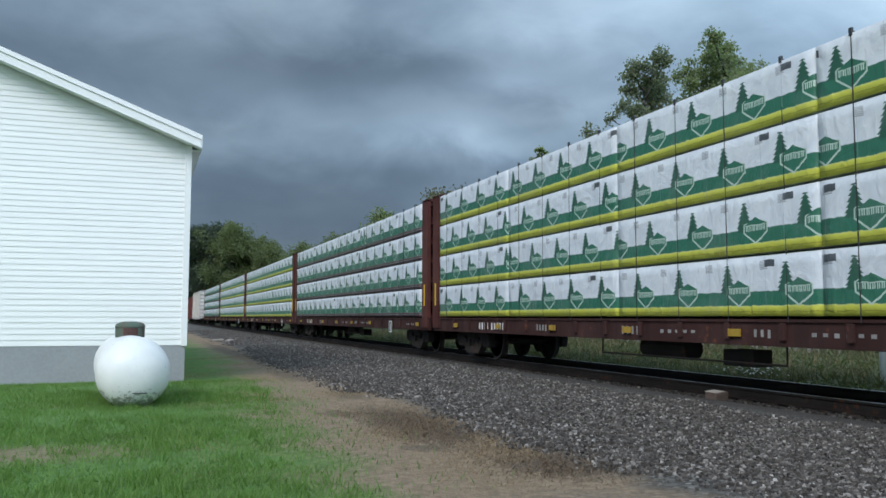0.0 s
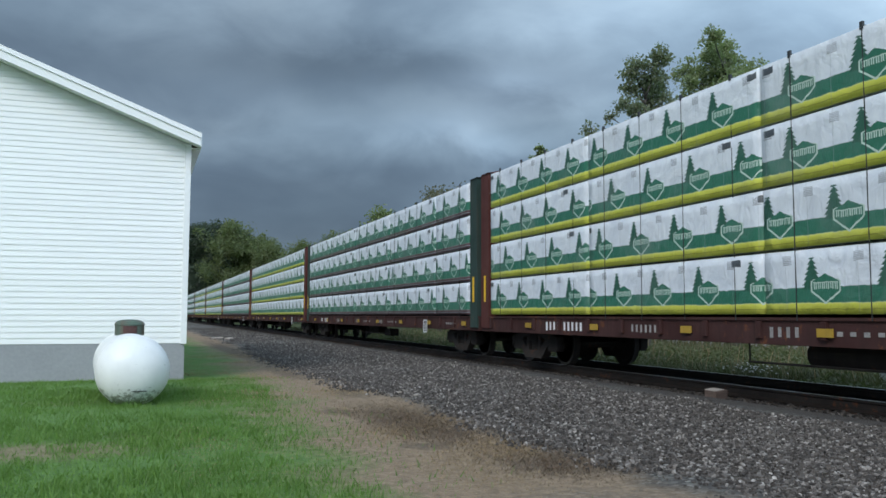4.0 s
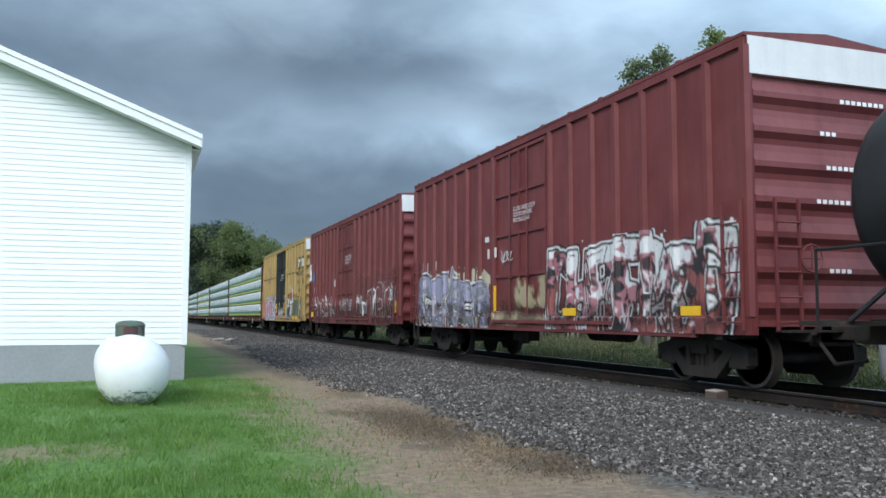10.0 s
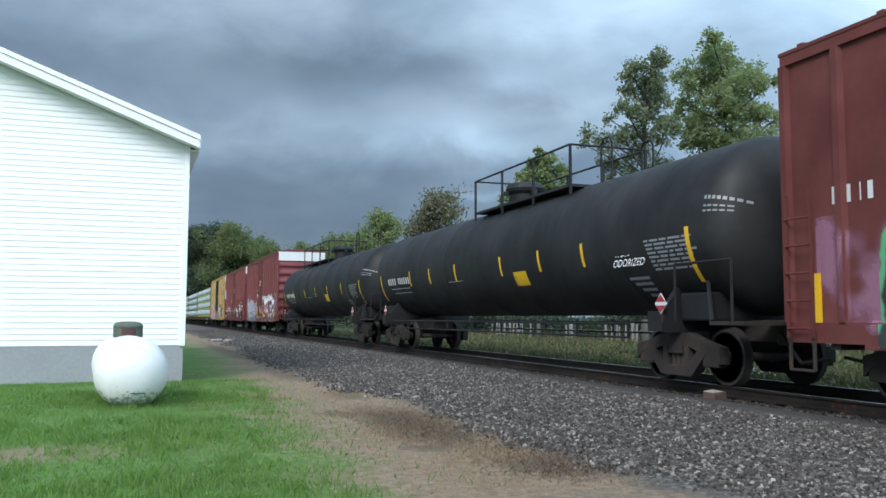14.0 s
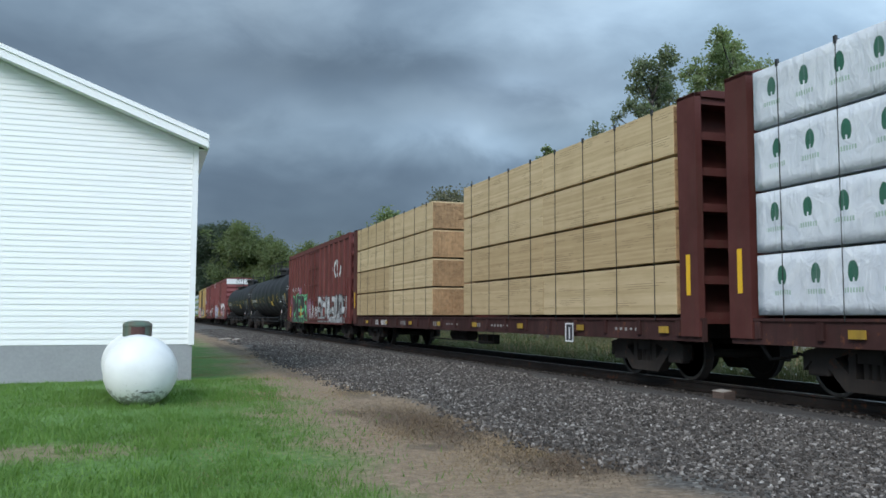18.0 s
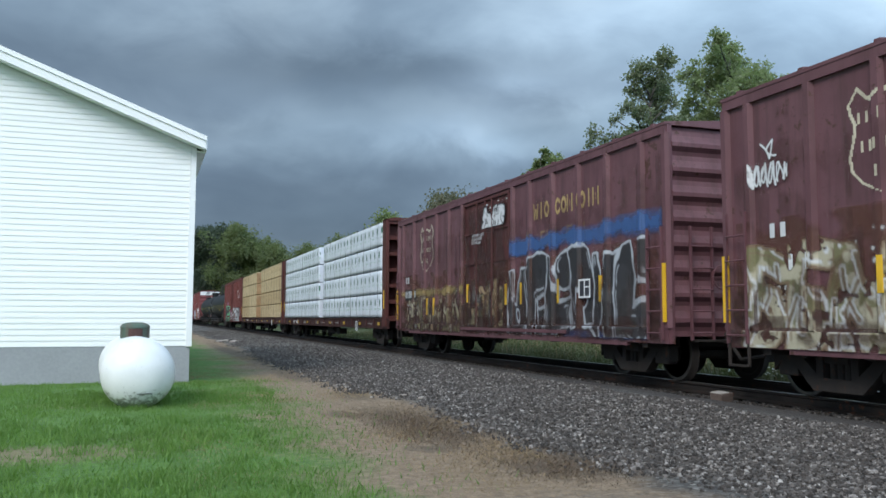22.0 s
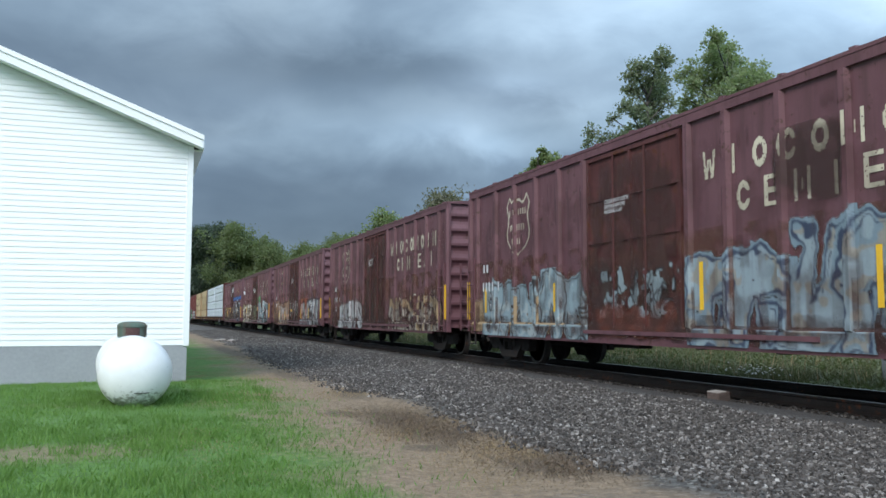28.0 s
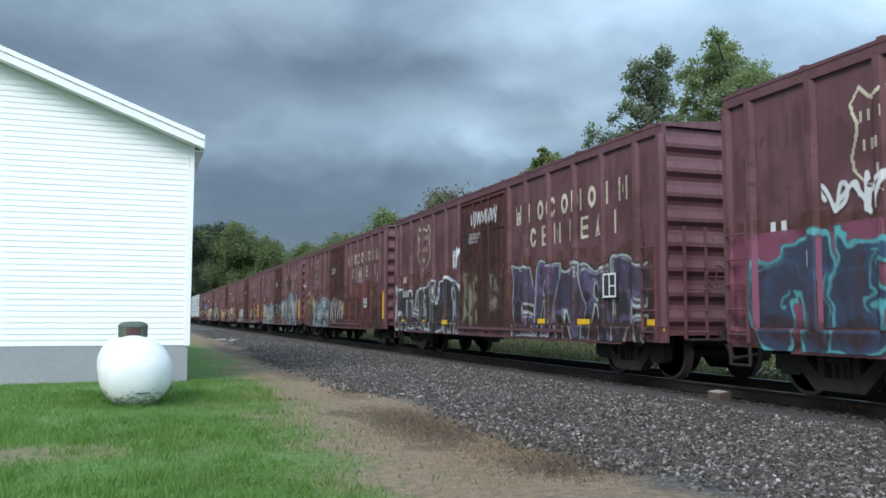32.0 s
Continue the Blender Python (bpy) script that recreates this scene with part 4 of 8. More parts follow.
def boxcar(label, front, rear, colour, sill, eave, door_front, door_width, panels, white_end=False, door_colour=None, trucks=6.15, group="boxcars of the train", bands=(), ribs=7, spaced=None):
    """A boxcar with outside posts and a plug door. door_front: from the front end to the door; panels: how many before and after it; spaced: where its posts stand."""
    car, length, start = new_car("boxcar", label, "boxcar", group, front, rear)
    h, skin = length / 2, HALF - 0.075
    sill, eave = sill - RAIL_Z, eave - RAIL_Z
    floor = sill + 0.22
    part("body", Shape().box(-skin, skin, -h + 0.07, h - 0.07, floor - 0.04, eave - 0.04), colour, car)
    for k in (-1, 1):
        a, b = sorted((k * (skin - 0.02), k * (HALF - 0.02)))
        part("side_sill", Shape().prism([(-h + 0.02, floor + 0.1), (-h + 0.02, sill + 0.06), (-h + 1.3, sill + 0.06), (-h + 1.3, sill), (h - 1.3, sill), (h - 1.3, sill + 0.06), (h - 0.02, sill + 0.06), (h - 0.02, floor + 0.1)], "x", a, b), colour, car)
        part("top_chord", Shape().box(a, b, -h + 0.02, h - 0.02, eave - 0.16, eave), colour, car)
    # posts: one object each, on both sides
    post = Shape()
    post.prism([(-0.0, -0.085), (-0.075, -0.05), (-0.075, 0.05), (0.0, 0.085)], "z", floor + 0.1, eave - 0.16)
    pm = post.mesh("side_post", colour)
    posts = [0.05 + i * (door_front - 0.1) / panels[0] for i in range(panels[0] + 1)]
    r0 = door_front + door_width
    posts += [r0 + 0.05 + i * (length - r0 - 0.1) / panels[1] for i in range(panels[1] + 1)]
    posts = spaced or posts
    for u in posts:
        part("side_post", pm, None, car, at=(-skin, h - u, 0))
        part("side_post", pm, None, car, at=pose(skin, h - u, 0, 0, 0, 180))
    # roof: low peak, ribs across
    roof = Shape().prism([(-HALF + 0.01, eave - 0.02), (HALF - 0.01, eave - 0.02), (HALF - 0.01, eave + 0.03), (0, eave + 0.16), (-HALF + 0.01, eave + 0.03)], "y", -h, h)
    top = part("roof", roof, colour, car)
    rib = Shape().prism([(-HALF + 0.02, eave + 0.03), (0, eave + 0.16), (HALF - 0.02, eave + 0.03), (HALF - 0.02, eave + 0.065), (0, eave + 0.195), (-HALF + 0.02, eave + 0.065)], "y", -0.05, 0.05).mesh("roof_rib", colour)
    for i in range(13):
        part("roof_rib", rib, None, top, at=(0, -h + 0.4 + i * (length - 0.8) / 12, 0))
    # ends: pressed horizontal ribs between corner posts
    for k in (-1, 1):
        w = skin + 0.02
        corner = Shape().box(-w, -w + 0.09, *sorted((k * (h - 0.12), k * h)), sill + 0.06, eave).mesh("corner_post", colour)
        part("corner_post", corner, None, car)
        part("corner_post", corner, None, car, at=(2 * w - 0.09, 0, 0))
        step = (eave - floor - (0.62 if white_end else 0.15)) / ribs
        a = k * (h - 0.07)
        prof = []
        for i in range(ribs):
            z = floor + 0.05 + i * step
            prof += [(a, z), (a + k * 0.02, z + step * 0.16), (a + k * 0.085, z + step * 0.34), (a + k * 0.085, z + step * 0.5), (a + k * 0.02, z + step * 0.8)]
        top_z = floor + 0.05 + ribs * step
        prof += [(a, top_z), (a - k * 0.04, top_z), (a - k * 0.04, floor + 0.05)]
        part("end_wall", Shape().prism(prof, "x", -w + 0.09, w - 0.09), colour, car, "end wall with pressed horizontal ribs")
        if white_end:
            part("white_panel", Shape().box(-w + 0.02, w - 0.02, *sorted((k * (h - 0.08), k * (h + 0.012))), eave - 0.58, eave - 0.02), WHITE_END, car, "clean white panel across the top of the end")
    # doors on both sides
    dc = door_colour or colour
    for k in (-1, 1):
        y1, y0 = h - door_front - 0.1, h - r0 + 0.1
        xo, xi = HALF - 0.035, skin - 0.01
        X = lambda a, b: sorted((k * a, k * b))
        door = part("door", Shape().box(*X(xi, xo - 0.032), y0, y1, floor + 0.06, eave - 0.2), dc, car)
        bar = Shape().box(*X(xi, xo + 0.012), y0, y1, 0, 0.07).mesh("door_bar", dc)
        for i in range(5):
            part("door_bar", bar, None, door, at=(0, 0, floor + 0.06 + i * (eave - floor - 0.33) / 4))
        stile = Shape().box(*X(xi, xo + 0.016), 0, 0.07, floor + 0.06, eave - 0.2).mesh("door_stile", dc)
        for y in (y0, y1 - 0.07, (y0 + y1) / 2 - 0.035):
            part("door_stile", stile, None, door, at=(0, y, 0))
        for f in (0.33, 0.67):
            y = y0 + (y1 - y0) * f
            part("lock_rod", Shape().tube((k * (xo + 0.03), y, floor + 0.1), (k * (xo + 0.03), y, eave - 0.25), 0.02, sides=6), dc, door)
            part("handle", Shape().box(*X(xo - 0.02, xo + 0.05), y - 0.06, y + 0.06, floor + 1.0, floor + 1.08), dc, door)
        track = Shape().box(*X(skin - 0.02, HALF + 0.03), y0 - door_width * 0.9, y1 + 0.1, floor - 0.05, floor + 0.02)
        part("door_track", track, colour, car)
    under = Shape().box(-0.32, 0.32, -h, h, 0.72, floor - 0.04)
    for i in range(9):
        y = -h + 0.8 + i * (length - 1.6) / 8
        under.box(-skin, skin, y - 0.08, y + 0.08, floor - 0.24, floor - 0.04)
    under.tube((0.55, -1.4, 0.72), (0.55, 0.2, 0.72), 0.2, sides=12).box(-0.8, -0.5, 1.0, 1.9, 0.5, 0.85)
    part("underframe", under, IRON, car)
    add_truck(car, trucks, start)
    add_truck(car, -trucks, start)
    add_couplers(car, h)
    lad = ladder_mesh(min(1.9, eave - floor - 0.3)).mesh("ladder", colour)
    full = ladder_mesh(eave - floor - 0.2).mesh("ladder", colour)
    for k, y in ((-1, -h + 0.32), (-1, h - 0.32), (1, -h + 0.32), (1, h - 0.32)):
        part("ladder", lad, None, car, at=pose(k * (HALF + 0.03), y, floor - 0.1, 0, 0, 0 if k < 0 else 180))
    for k in (-1, 1):
        part("ladder", lad, None, car, at=pose(0.95 * k, k * (h + 0.12), floor - 0.1, 0, 0, 90 if k < 0 else -90))
        part("end_platform", Shape().box(-1.1, 1.1, *sorted((k * h, k * (h + 0.22))), floor - 0.12, floor - 0.09), IRON, car)
        step = Shape()
        for y in (-h + 0.1, -h + 0.52):
            step.box(k * HALF - 0.015, k * HALF + 0.015, k * y - 0.02, k * y + 0.02, 0.42, floor)
        step.box(k * HALF - 0.03, k * HALF + 0.03, *sorted((k * (-h + 0.1), k * (-h + 0.52))), 0.4, 0.43)
        part("sill_step", step, IRON, car)
    wheel, hub = Shape(), Vector((-0.55, -h - 0.15, floor + 0.95))
    for i in range(12):
        a, b = (Vector((0.2 * math.cos(q), 0, 0.2 * math.sin(q))) for q in (i * math.pi / 6, (i + 1) * math.pi / 6))
        wheel.tube(hub + a, hub + b, 0.016, sides=5)
        if i % 3 == 0:
            wheel.tube(hub, hub + a, 0.012, sides=5)
    part("brake_wheel", wheel, colour, car)
    for z in bands:
        for y0, y1 in ((h - door_front, h - 0.05), (-h + 0.05, h - r0)):
            part("side_band", Shape().box(-HALF + 0.02, -skin, y0, y1, z - 0.03, z + 0.03), colour, car)
    return dict(car=car, length=length, h=h, skin=skin, floor=floor, eave=eave, sill=sill, posts=posts, door=(door_front, r0))


# ---- paint on the cars' sides ----
PAINTS = {}


def colour_of(rgb):
    """A flat stencil paint of that colour, made once."""
    key = tuple(round(c, 3) for c in rgb)
    if key not in PAINTS:
        PAINTS[key] = paint("stencil_paint", key, rough=0.55, wear=0.22, rusty=0.05, fade=1.08, relief=0.05)
    return PAINTS[key]


def make_spray():
    """Sprayed paint: the colour lies on the sheet, thin at its edges, flaked and dusty."""
    m, t, b = material("spray_paint")
    at = t.nodes.new("ShaderNodeAttribute")
    at.attribute_name = "paint"
    c = coords(t)
    fine = noise_node(t, c, 26, 5, 0.7)
    streak = noise_node(t, c, 3.0, 5, 0.65, stretch=(2.5, 2.5, 0.3))
    col = mixed(t, math_node(t, "MULTIPLY", ramp(t, streak, [(0.5, (0, 0, 0)), (0.8, (1, 1, 1))]), 0.3), at.outputs["Color"], (0.1, 0.07, 0.055))
    col = mixed(t, math_node(t, "MULTIPLY", fine, 0.14), col, (0.12, 0.09, 0.08))
    t.links.new(col, b.inputs["Base Color"])
    b.inputs["Roughness"].default_value = 0.6
    wear = ramp(t, math_node(t, "ADD", math_node(t, "MULTIPLY", fine, 0.6), math_node(t, "MULTIPLY", streak, 0.4)), [(0.3, (1, 1, 1)), (0.6, (0.9, 0.9, 0.9)), (0.72, (0.25, 0.25, 0.25))])
    alpha = math_node(t, "MULTIPLY", at.outputs["Alpha"], wear, True)
    t.links.new(alpha, b.inputs["Alpha"])
    return m


SPRAY = make_spray()

LILAC, GREYLIL, PINK, WHITE, OFFW, BLK = (0.42, 0.38, 0.52), (0.3, 0.3, 0.38), (0.55, 0.2, 0.26), (0.72, 0.74, 0.77), (0.6, 0.55, 0.42), (0.02, 0.02, 0.025)
SKY, TEAL, NAVY, BLUE, TAN, PEACH = (0.27, 0.37, 0.42), (0.09, 0.3, 0.33), (0.03, 0.05, 0.1), (0.04, 0.13, 0.36), (0.42, 0.3, 0.17), (0.45, 0.26, 0.17)
GRN, OLIVE, GREY, RUST, PURPLE, REDP, MUD = (0.05, 0.3, 0.14), (0.2, 0.19, 0.09), (0.38, 0.4, 0.42), (0.13, 0.05, 0.03), (0.12, 0.09, 0.2), (0.3, 0.05, 0.04), (0.06, 0.026, 0.022)


def field(rows, cols, cell, scale, seed, octaves=3):
    """Smooth random values from 0 to 1 over a grid of cells."""
    rng = np.random.RandomState(seed)
    out, amp, total = np.zeros((rows, cols)), 1.0, 0.0
    for o in range(octaves):
        s = scale / 2 ** o
        n, m = int(rows * cell / s) + 3, int(cols * cell / s) + 3
        g = rng.rand(n, m)
        y, x = np.arange(rows) * cell / s, np.arange(cols) * cell / s
        i, j = y.astype(int), x.astype(int)
        fy, fx = (y - i)[:, None], (x - j)[None, :]
        fy, fx = fy * fy * (3 - 2 * fy), fx * fx * (3 - 2 * fx)
        a = g[np.ix_(i, j)] * (1 - fx) + g[np.ix_(i, j + 1)] * fx
        b = g[np.ix_(i + 1, j)] * (1 - fx) + g[np.ix_(i + 1, j + 1)] * fx
        out += amp * (a * (1 - fy) + b * fy)
        total += amp
        amp *= 0.55
    return out / total


def glyph(rng):
    """Strokes of one made-up shape in a unit box, top at 0: stems, bars, slants and bowls."""
    j = lambda: rng.uniform(-0.09, 0.09)
    kinds = rng.sample(range(7), rng.choice((2, 3, 3)))
    lines = [[(0.12 + j(), 0.0 + j()), (0.1 + j(), 0.5), (0.14 + j(), 1.0)]]
    for k in kinds:
        if k == 0:
            lines.append([(0.88 + j(), 0.02), (0.85 + j(), 0.5), (0.9 + j(), 1.0)])
        elif k == 1:
            lines.append([(0.1, 0.06 + j()), (0.5, 0.0), (0.95, 0.1 + j())])
        elif k == 2:
            lines.append([(0.1, 0.5 + j()), (0.85, 0.46 + j())])
        elif k == 3:
            lines.append([(0.12, 0.95), (0.6, 1.0 + j() * 0.4), (0.95, 0.9 + j())])
        elif k == 4:
            lines.append([(0.12, 0.1), (0.5 + j(), 0.55), (0.92, 0.98)])
        elif k == 5:
            lines.append([(0.5 + 0.4 * math.sin(a), 0.3 - 0.27 * math.cos(a)) for a in np.linspace(0.0, math.pi, 7)])
        else:
            lines.append([(0.45 + 0.45 * math.sin(a), 0.72 - 0.26 * math.cos(a)) for a in np.linspace(0.0, math.pi, 7)])
    return lines


def far_from(lines, xx, yy):
    """Distance of each cell from the nearest stroke."""
    best = np.full(xx.shape, 9.0)
    for ln in lines:
        for (ax, ay), (bx, by) in zip(ln[:-1], ln[1:]):
            dx, dy = bx - ax, by - ay
            k = np.clip(((xx - ax) * dx + (yy - ay) * dy) / (dx * dx + dy * dy + 1e-9), 0, 1)
            p, q = np.abs(xx - ax - k * dx), np.abs(yy - ay - k * dy)
            best = np.minimum(best, np.hypot(p, q) * 0.4 + np.maximum(p, q) * 0.6)
    return best


def tag_grid(wide, tall, n, seed, cell, thick=0.13, fills=(1, 2), outline=3, edge=0, cloud=0, shade=0, shine=0, worn=0.05, slant=0.12, drip=0, cuts=5):
    """A row of n chunky painted shapes with outline, shadow and cloud: numbers are places in the palette, 0 leaves bare."""
    rows, cols = int(tall / cell), int(wide / cell)
    g = np.zeros((rows, cols), dtype=int)
    rng = random.Random(seed)
    rr, cc = np.mgrid[0:rows, 0:cols]
    xx, yy = (cc + 0.5) * cell, (rr + 0.5) * cell
    wob = field(rows, cols, cell, 0.35, seed + 1)
    big = field(rows, cols, cell, 1.1, seed + 2)
    xx, yy = xx + (wob - 0.5) * 0.1, yy + (big - 0.5) * 0.12
    rim = thick + 0.1
    step = (wide - 2 * rim) / n
    lines = []
    for i in range(n):
        room = tall - thick * 1.6 - 0.1
        h = room * rng.uniform(0.82, 1.0)
        top = thick * 1.3 + 0.09 + (room - h) * rng.uniform(0.1, 0.9)
        w = step * rng.uniform(0.72, 0.9)
        x0 = rim + i * step + (step - w) * 0.5
        for ln in glyph(rng):
            lines.append([(x0 + px * w + slant * (0.5 - py) * rng.uniform(0.6, 1.2), top + py * h) for px, py in ln])
    d = far_from(lines, xx, yy)
    if cloud:
        g[(d < thick * 2.4 + (big - 0.5) * 0.5) & (wob > 0.2)] = cloud
    if shade:
        g[d < thick * 1.5 + (big - 0.5) * 0.25] = shade
        g[far_from(lines, xx - 0.06, yy - 0.07) < thick + 0.05] = shade
    if edge:
        g[d < thick + 0.085] = edge
    if outline:
        g[d < thick + 0.045] = outline
    inner = d < thick
    mix = field(rows, cols, cell, 0.28, seed + 8)
    which = (yy / tall + (big - 0.5) * 0.8 + (mix - 0.5) * 1.5)
    for k, f in enumerate(fills):
        g[inner & (which >= k / len(fills)) & (which < (k + 1) / len(fills))] = f
    g[inner & (which >= 1)] = fills[-1]
    g[inner & (which < 0)] = fills[0]
    if shine:
        s = far_from(lines, xx + 0.04, yy + 0.045)
        g[inner & (s > thick * 0.75) & (s < thick * 1.05) & (wob > 0.42)] = shine
    # finer cuts and lines inside the shapes
    extra = []
    for i in range(int(n * cuts)):
        a, b = rng.uniform(0, wide), rng.uniform(0.1, 0.8) * tall
        c = a + rng.uniform(-0.35, 0.35)
        extra.append([(a, b), ((a + c) / 2 + rng.uniform(-0.12, 0.12), b + 0.22 * tall), (c, b + rng.uniform(0.2, 0.45) * tall)])
    e = far_from(extra, xx, yy)
    if outline:
        g[inner & (e < 0.016)] = outline
        g[inner & (d > thick * 0.42) & (d < thick * 0.42 + 0.022) & (mix > (0.52 if cuts > 2 else 0.62))] = outline
        g[inner & (wob > 0.76)] = outline
    if shine:
        g[inner & (e > 0.03) & (e < 0.055)] = shine
    g[inner & (mix > 0.66) & (g == fills[0])] = fills[-1]
    g[inner & (mix < 0.36) & (g == fills[-1])] = fills[0]
    dots = np.full((rows, cols), 9.0)
    for _ in range(int(n * 3)):
        a, b, r = rng.uniform(0, wide), rng.uniform(0.02, 0.3) * tall, rng.uniform(0.015, 0.05)
        dots = np.minimum(dots, np.hypot(xx - a, yy - b) / r)
    g[(dots < 1) & (d < thick + 0.3)] = edge or shine or fills[-1]
    if drip:
        for _ in range(int(wide * 3)):
            c, r0, ln = rng.randrange(cols), rng.randrange(rows // 2, rows), rng.randrange(6, 20)
            if g[r0, c]:
                g[r0:r0 + ln, c:c + 1] = drip
    g[field(rows, cols, cell, 0.22, seed + 5) > 1 - worn - 0.12] = 0
    return g


def block_grid(wide, tall, n, seed, cell, fills=(1, 2), outline=3, edge=0, rim=0.05, lean=0.1, bulge=0.05, worn=0.03, tilt=0.0):
    """A row of n big filled blocks that lean on one another, each notched and pierced, with an even line round it: numbers are places in the palette."""
    rows, cols = int(tall / cell), int(wide / cell)
    g = np.zeros((rows, cols), dtype=int)
    rng = random.Random(seed)
    rr, cc = np.mgrid[0:rows, 0:cols]
    wob = field(rows, cols, cell, 0.5, seed + 1)
    big = field(rows, cols, cell, 1.2, seed + 2)
    mix = field(rows, cols, cell, 0.4, seed + 3)
    drift = field(rows, cols, cell, 0.8, seed + 7, 2)
    xx = (cc + 0.5) * cell + (big - 0.5) * 0.5 + (wob - 0.5) * bulge * 3.5
    yy = (rr + 0.5) * cell + (drift - 0.5) * 0.5 + (mix - 0.5) * bulge * 3
    step = wide / (n + 0.15)
    order = list(range(n))
    rng.shuffle(order)
    for i in order:
        cx, hw = (i + 0.58) * step, step * rng.uniform(0.5, 0.6)
        drop = tilt * (0.5 - i / max(1, n - 1))
        y0, y1 = 0.1 * tall + rng.uniform(0, 0.12) * tall + max(0, drop), tall * rng.uniform(0.95, 1.08) + min(0, drop)
        skew, flare = rng.uniform(-1, 1) * lean * 2, rng.uniform(-0.35, 0.4)
        k = (yy - y0) / (y1 - y0)
        px = xx - cx - skew * (0.5 - k)
        d = np.maximum(np.abs(px) - hw * (1 + flare * (k - 0.5)), np.maximum(y0 - yy, yy - y1))
        round_off = 0.12 * min(hw, 0.6)
        corner = np.hypot(np.maximum(np.abs(px) - hw + 2.2 * round_off, 0), np.maximum(np.abs(k - 0.5) * (y1 - y0) - (y1 - y0) / 2 + 2.2 * round_off, 0)) - 2.2 * round_off
        d = np.maximum(d, corner)
        kinds = rng.sample(("foot", "foot", "head", "eye", "eye_low", "side"), 2)
        for kind in kinds:
            w = hw * rng.uniform(0.12, 0.22)
            shift = hw * rng.uniform(-0.2, 0.2)
            if kind == "foot":
                cut = np.maximum(np.abs(px - shift) - w * (2.4 * np.clip(k, 0.3, 1) - 0.9), 0.5 - k)
            elif kind == "head":
                cut = np.maximum(np.abs(px - shift) - w * (1.5 - 2.6 * np.clip(k, 0, 0.6)), k - 0.45)
            elif kind in ("eye", "eye_low"):
                cut = np.hypot((px - shift) / 0.8, (k - (0.3 if kind == "eye" else 0.66)) * 1.1) - w * 0.9
            else:
                toward = 1 if kind == "side" else -1
                cut = np.maximum(np.abs(k - 0.5 - 0.1 * rng.random()) - 0.055, toward * (0.15 * hw - px * 1.0) if toward > 0 else (px + 0.15 * hw))
            d = np.maximum(d, -cut)
        if edge:
            g[d < rim * 0.9] = edge
        g[d < 0] = outline
        body = d < -rim
        which = (k * 0.8 + (mix - 0.5) * 1.8 + (wob - 0.5)) * len(fills)
        for j, f in enumerate(fills):
            g[body & (which >= j if j else which < 1)] = f
        # lines of light inside the blocks
        g[body & (d > -rim * 2.3) & (d < -rim * 1.9) & (wob > 0.56)] = outline
    g[field(rows, cols, cell, 0.22, seed + 5) > 1 - worn - 0.1] = 0
    return g


def scrawl_grid(wide, tall, n, seed, cell, thick=0.02, ink=1, loops=4):
    """Thin running scribble in one colour."""
    rows, cols = int(tall / cell), int(wide / cell)
    g = np.zeros((rows, cols), dtype=int)
    rng = random.Random(seed)
    rr, cc = np.mgrid[0:rows, 0:cols]
    xx, yy = (cc + 0.5) * cell, (rr + 0.5) * cell
    lines = []
    for i in range(n):
        x0, w = i * wide / n, wide / n
        a, h = rng.uniform(0, 6.28), tall * rng.uniform(0.3, 0.48)
        ln, beat, many = [], rng.uniform(2.6, 3.2), int(10 + loops * 5)
        for k in range(many + 1):
            u = k / many
            ln.append((x0 + w * (0.1 + 0.8 * u) + 0.26 * w * math.sin(a + u * loops * 2.1 + 1.2 * math.sin(u * 9)), tall / 2 + h * math.sin(a + u * loops * beat) * (1 - 0.3 * u)))
        lines.append(ln)
    g[far_from(lines, xx, yy) < thick] = ink
    g[field(rows, cols, cell, 0.2, seed + 3) > 0.86] = 0
    return g


def arch_grid(wide, tall, n, seed, cell, thick):
    """A row of tall round-topped painted strokes with a small loop in some."""
    rows, cols = int(tall / cell), int(wide / cell)
    g = np.zeros((rows, cols), dtype=int)
    rng = random.Random(seed)
    rr, cc = np.mgrid[0:rows, 0:cols]
    w, lines = wide / n, []
    for i in range(n):
        cx, hw, top, foot = (i + 0.5) * w + rng.uniform(-0.05, 0.05) * w, w * rng.uniform(0.42, 0.62), tall * rng.uniform(0.02, 0.2), tall * rng.uniform(0.8, 0.98)
        bow = tall * rng.uniform(0.2, 0.32)
        arc = [(cx - hw * math.cos(a * math.pi / 10), top + bow * (1 - math.sin(a * math.pi / 10))) for a in range(11)]
        lines.append([(cx - hw * 1.15, foot)] + arc + [(cx + hw * 0.95, tall * rng.uniform(0.6, 0.98))])
        if i % 2:
            lines.append([(cx + hw * 0.5 * math.cos(a), tall * 0.55 + tall * 0.14 * math.sin(a)) for a in (0, 0.8, 1.6, 2.4, 3.2, 4.0, 4.8, 5.6, 6.28)])
        else:
            lines.append([(cx - hw * 0.2, tall * 0.35), (cx + hw * 0.1, tall * 0.6), (cx - hw * 0.1, foot)])
    g[far_from(lines, (cc + 0.5) * cell, (rr + 0.5) * cell) < thick] = 1
    g[field(rows, cols, cell, 0.2, seed + 3) > 0.88] = 0
    return g


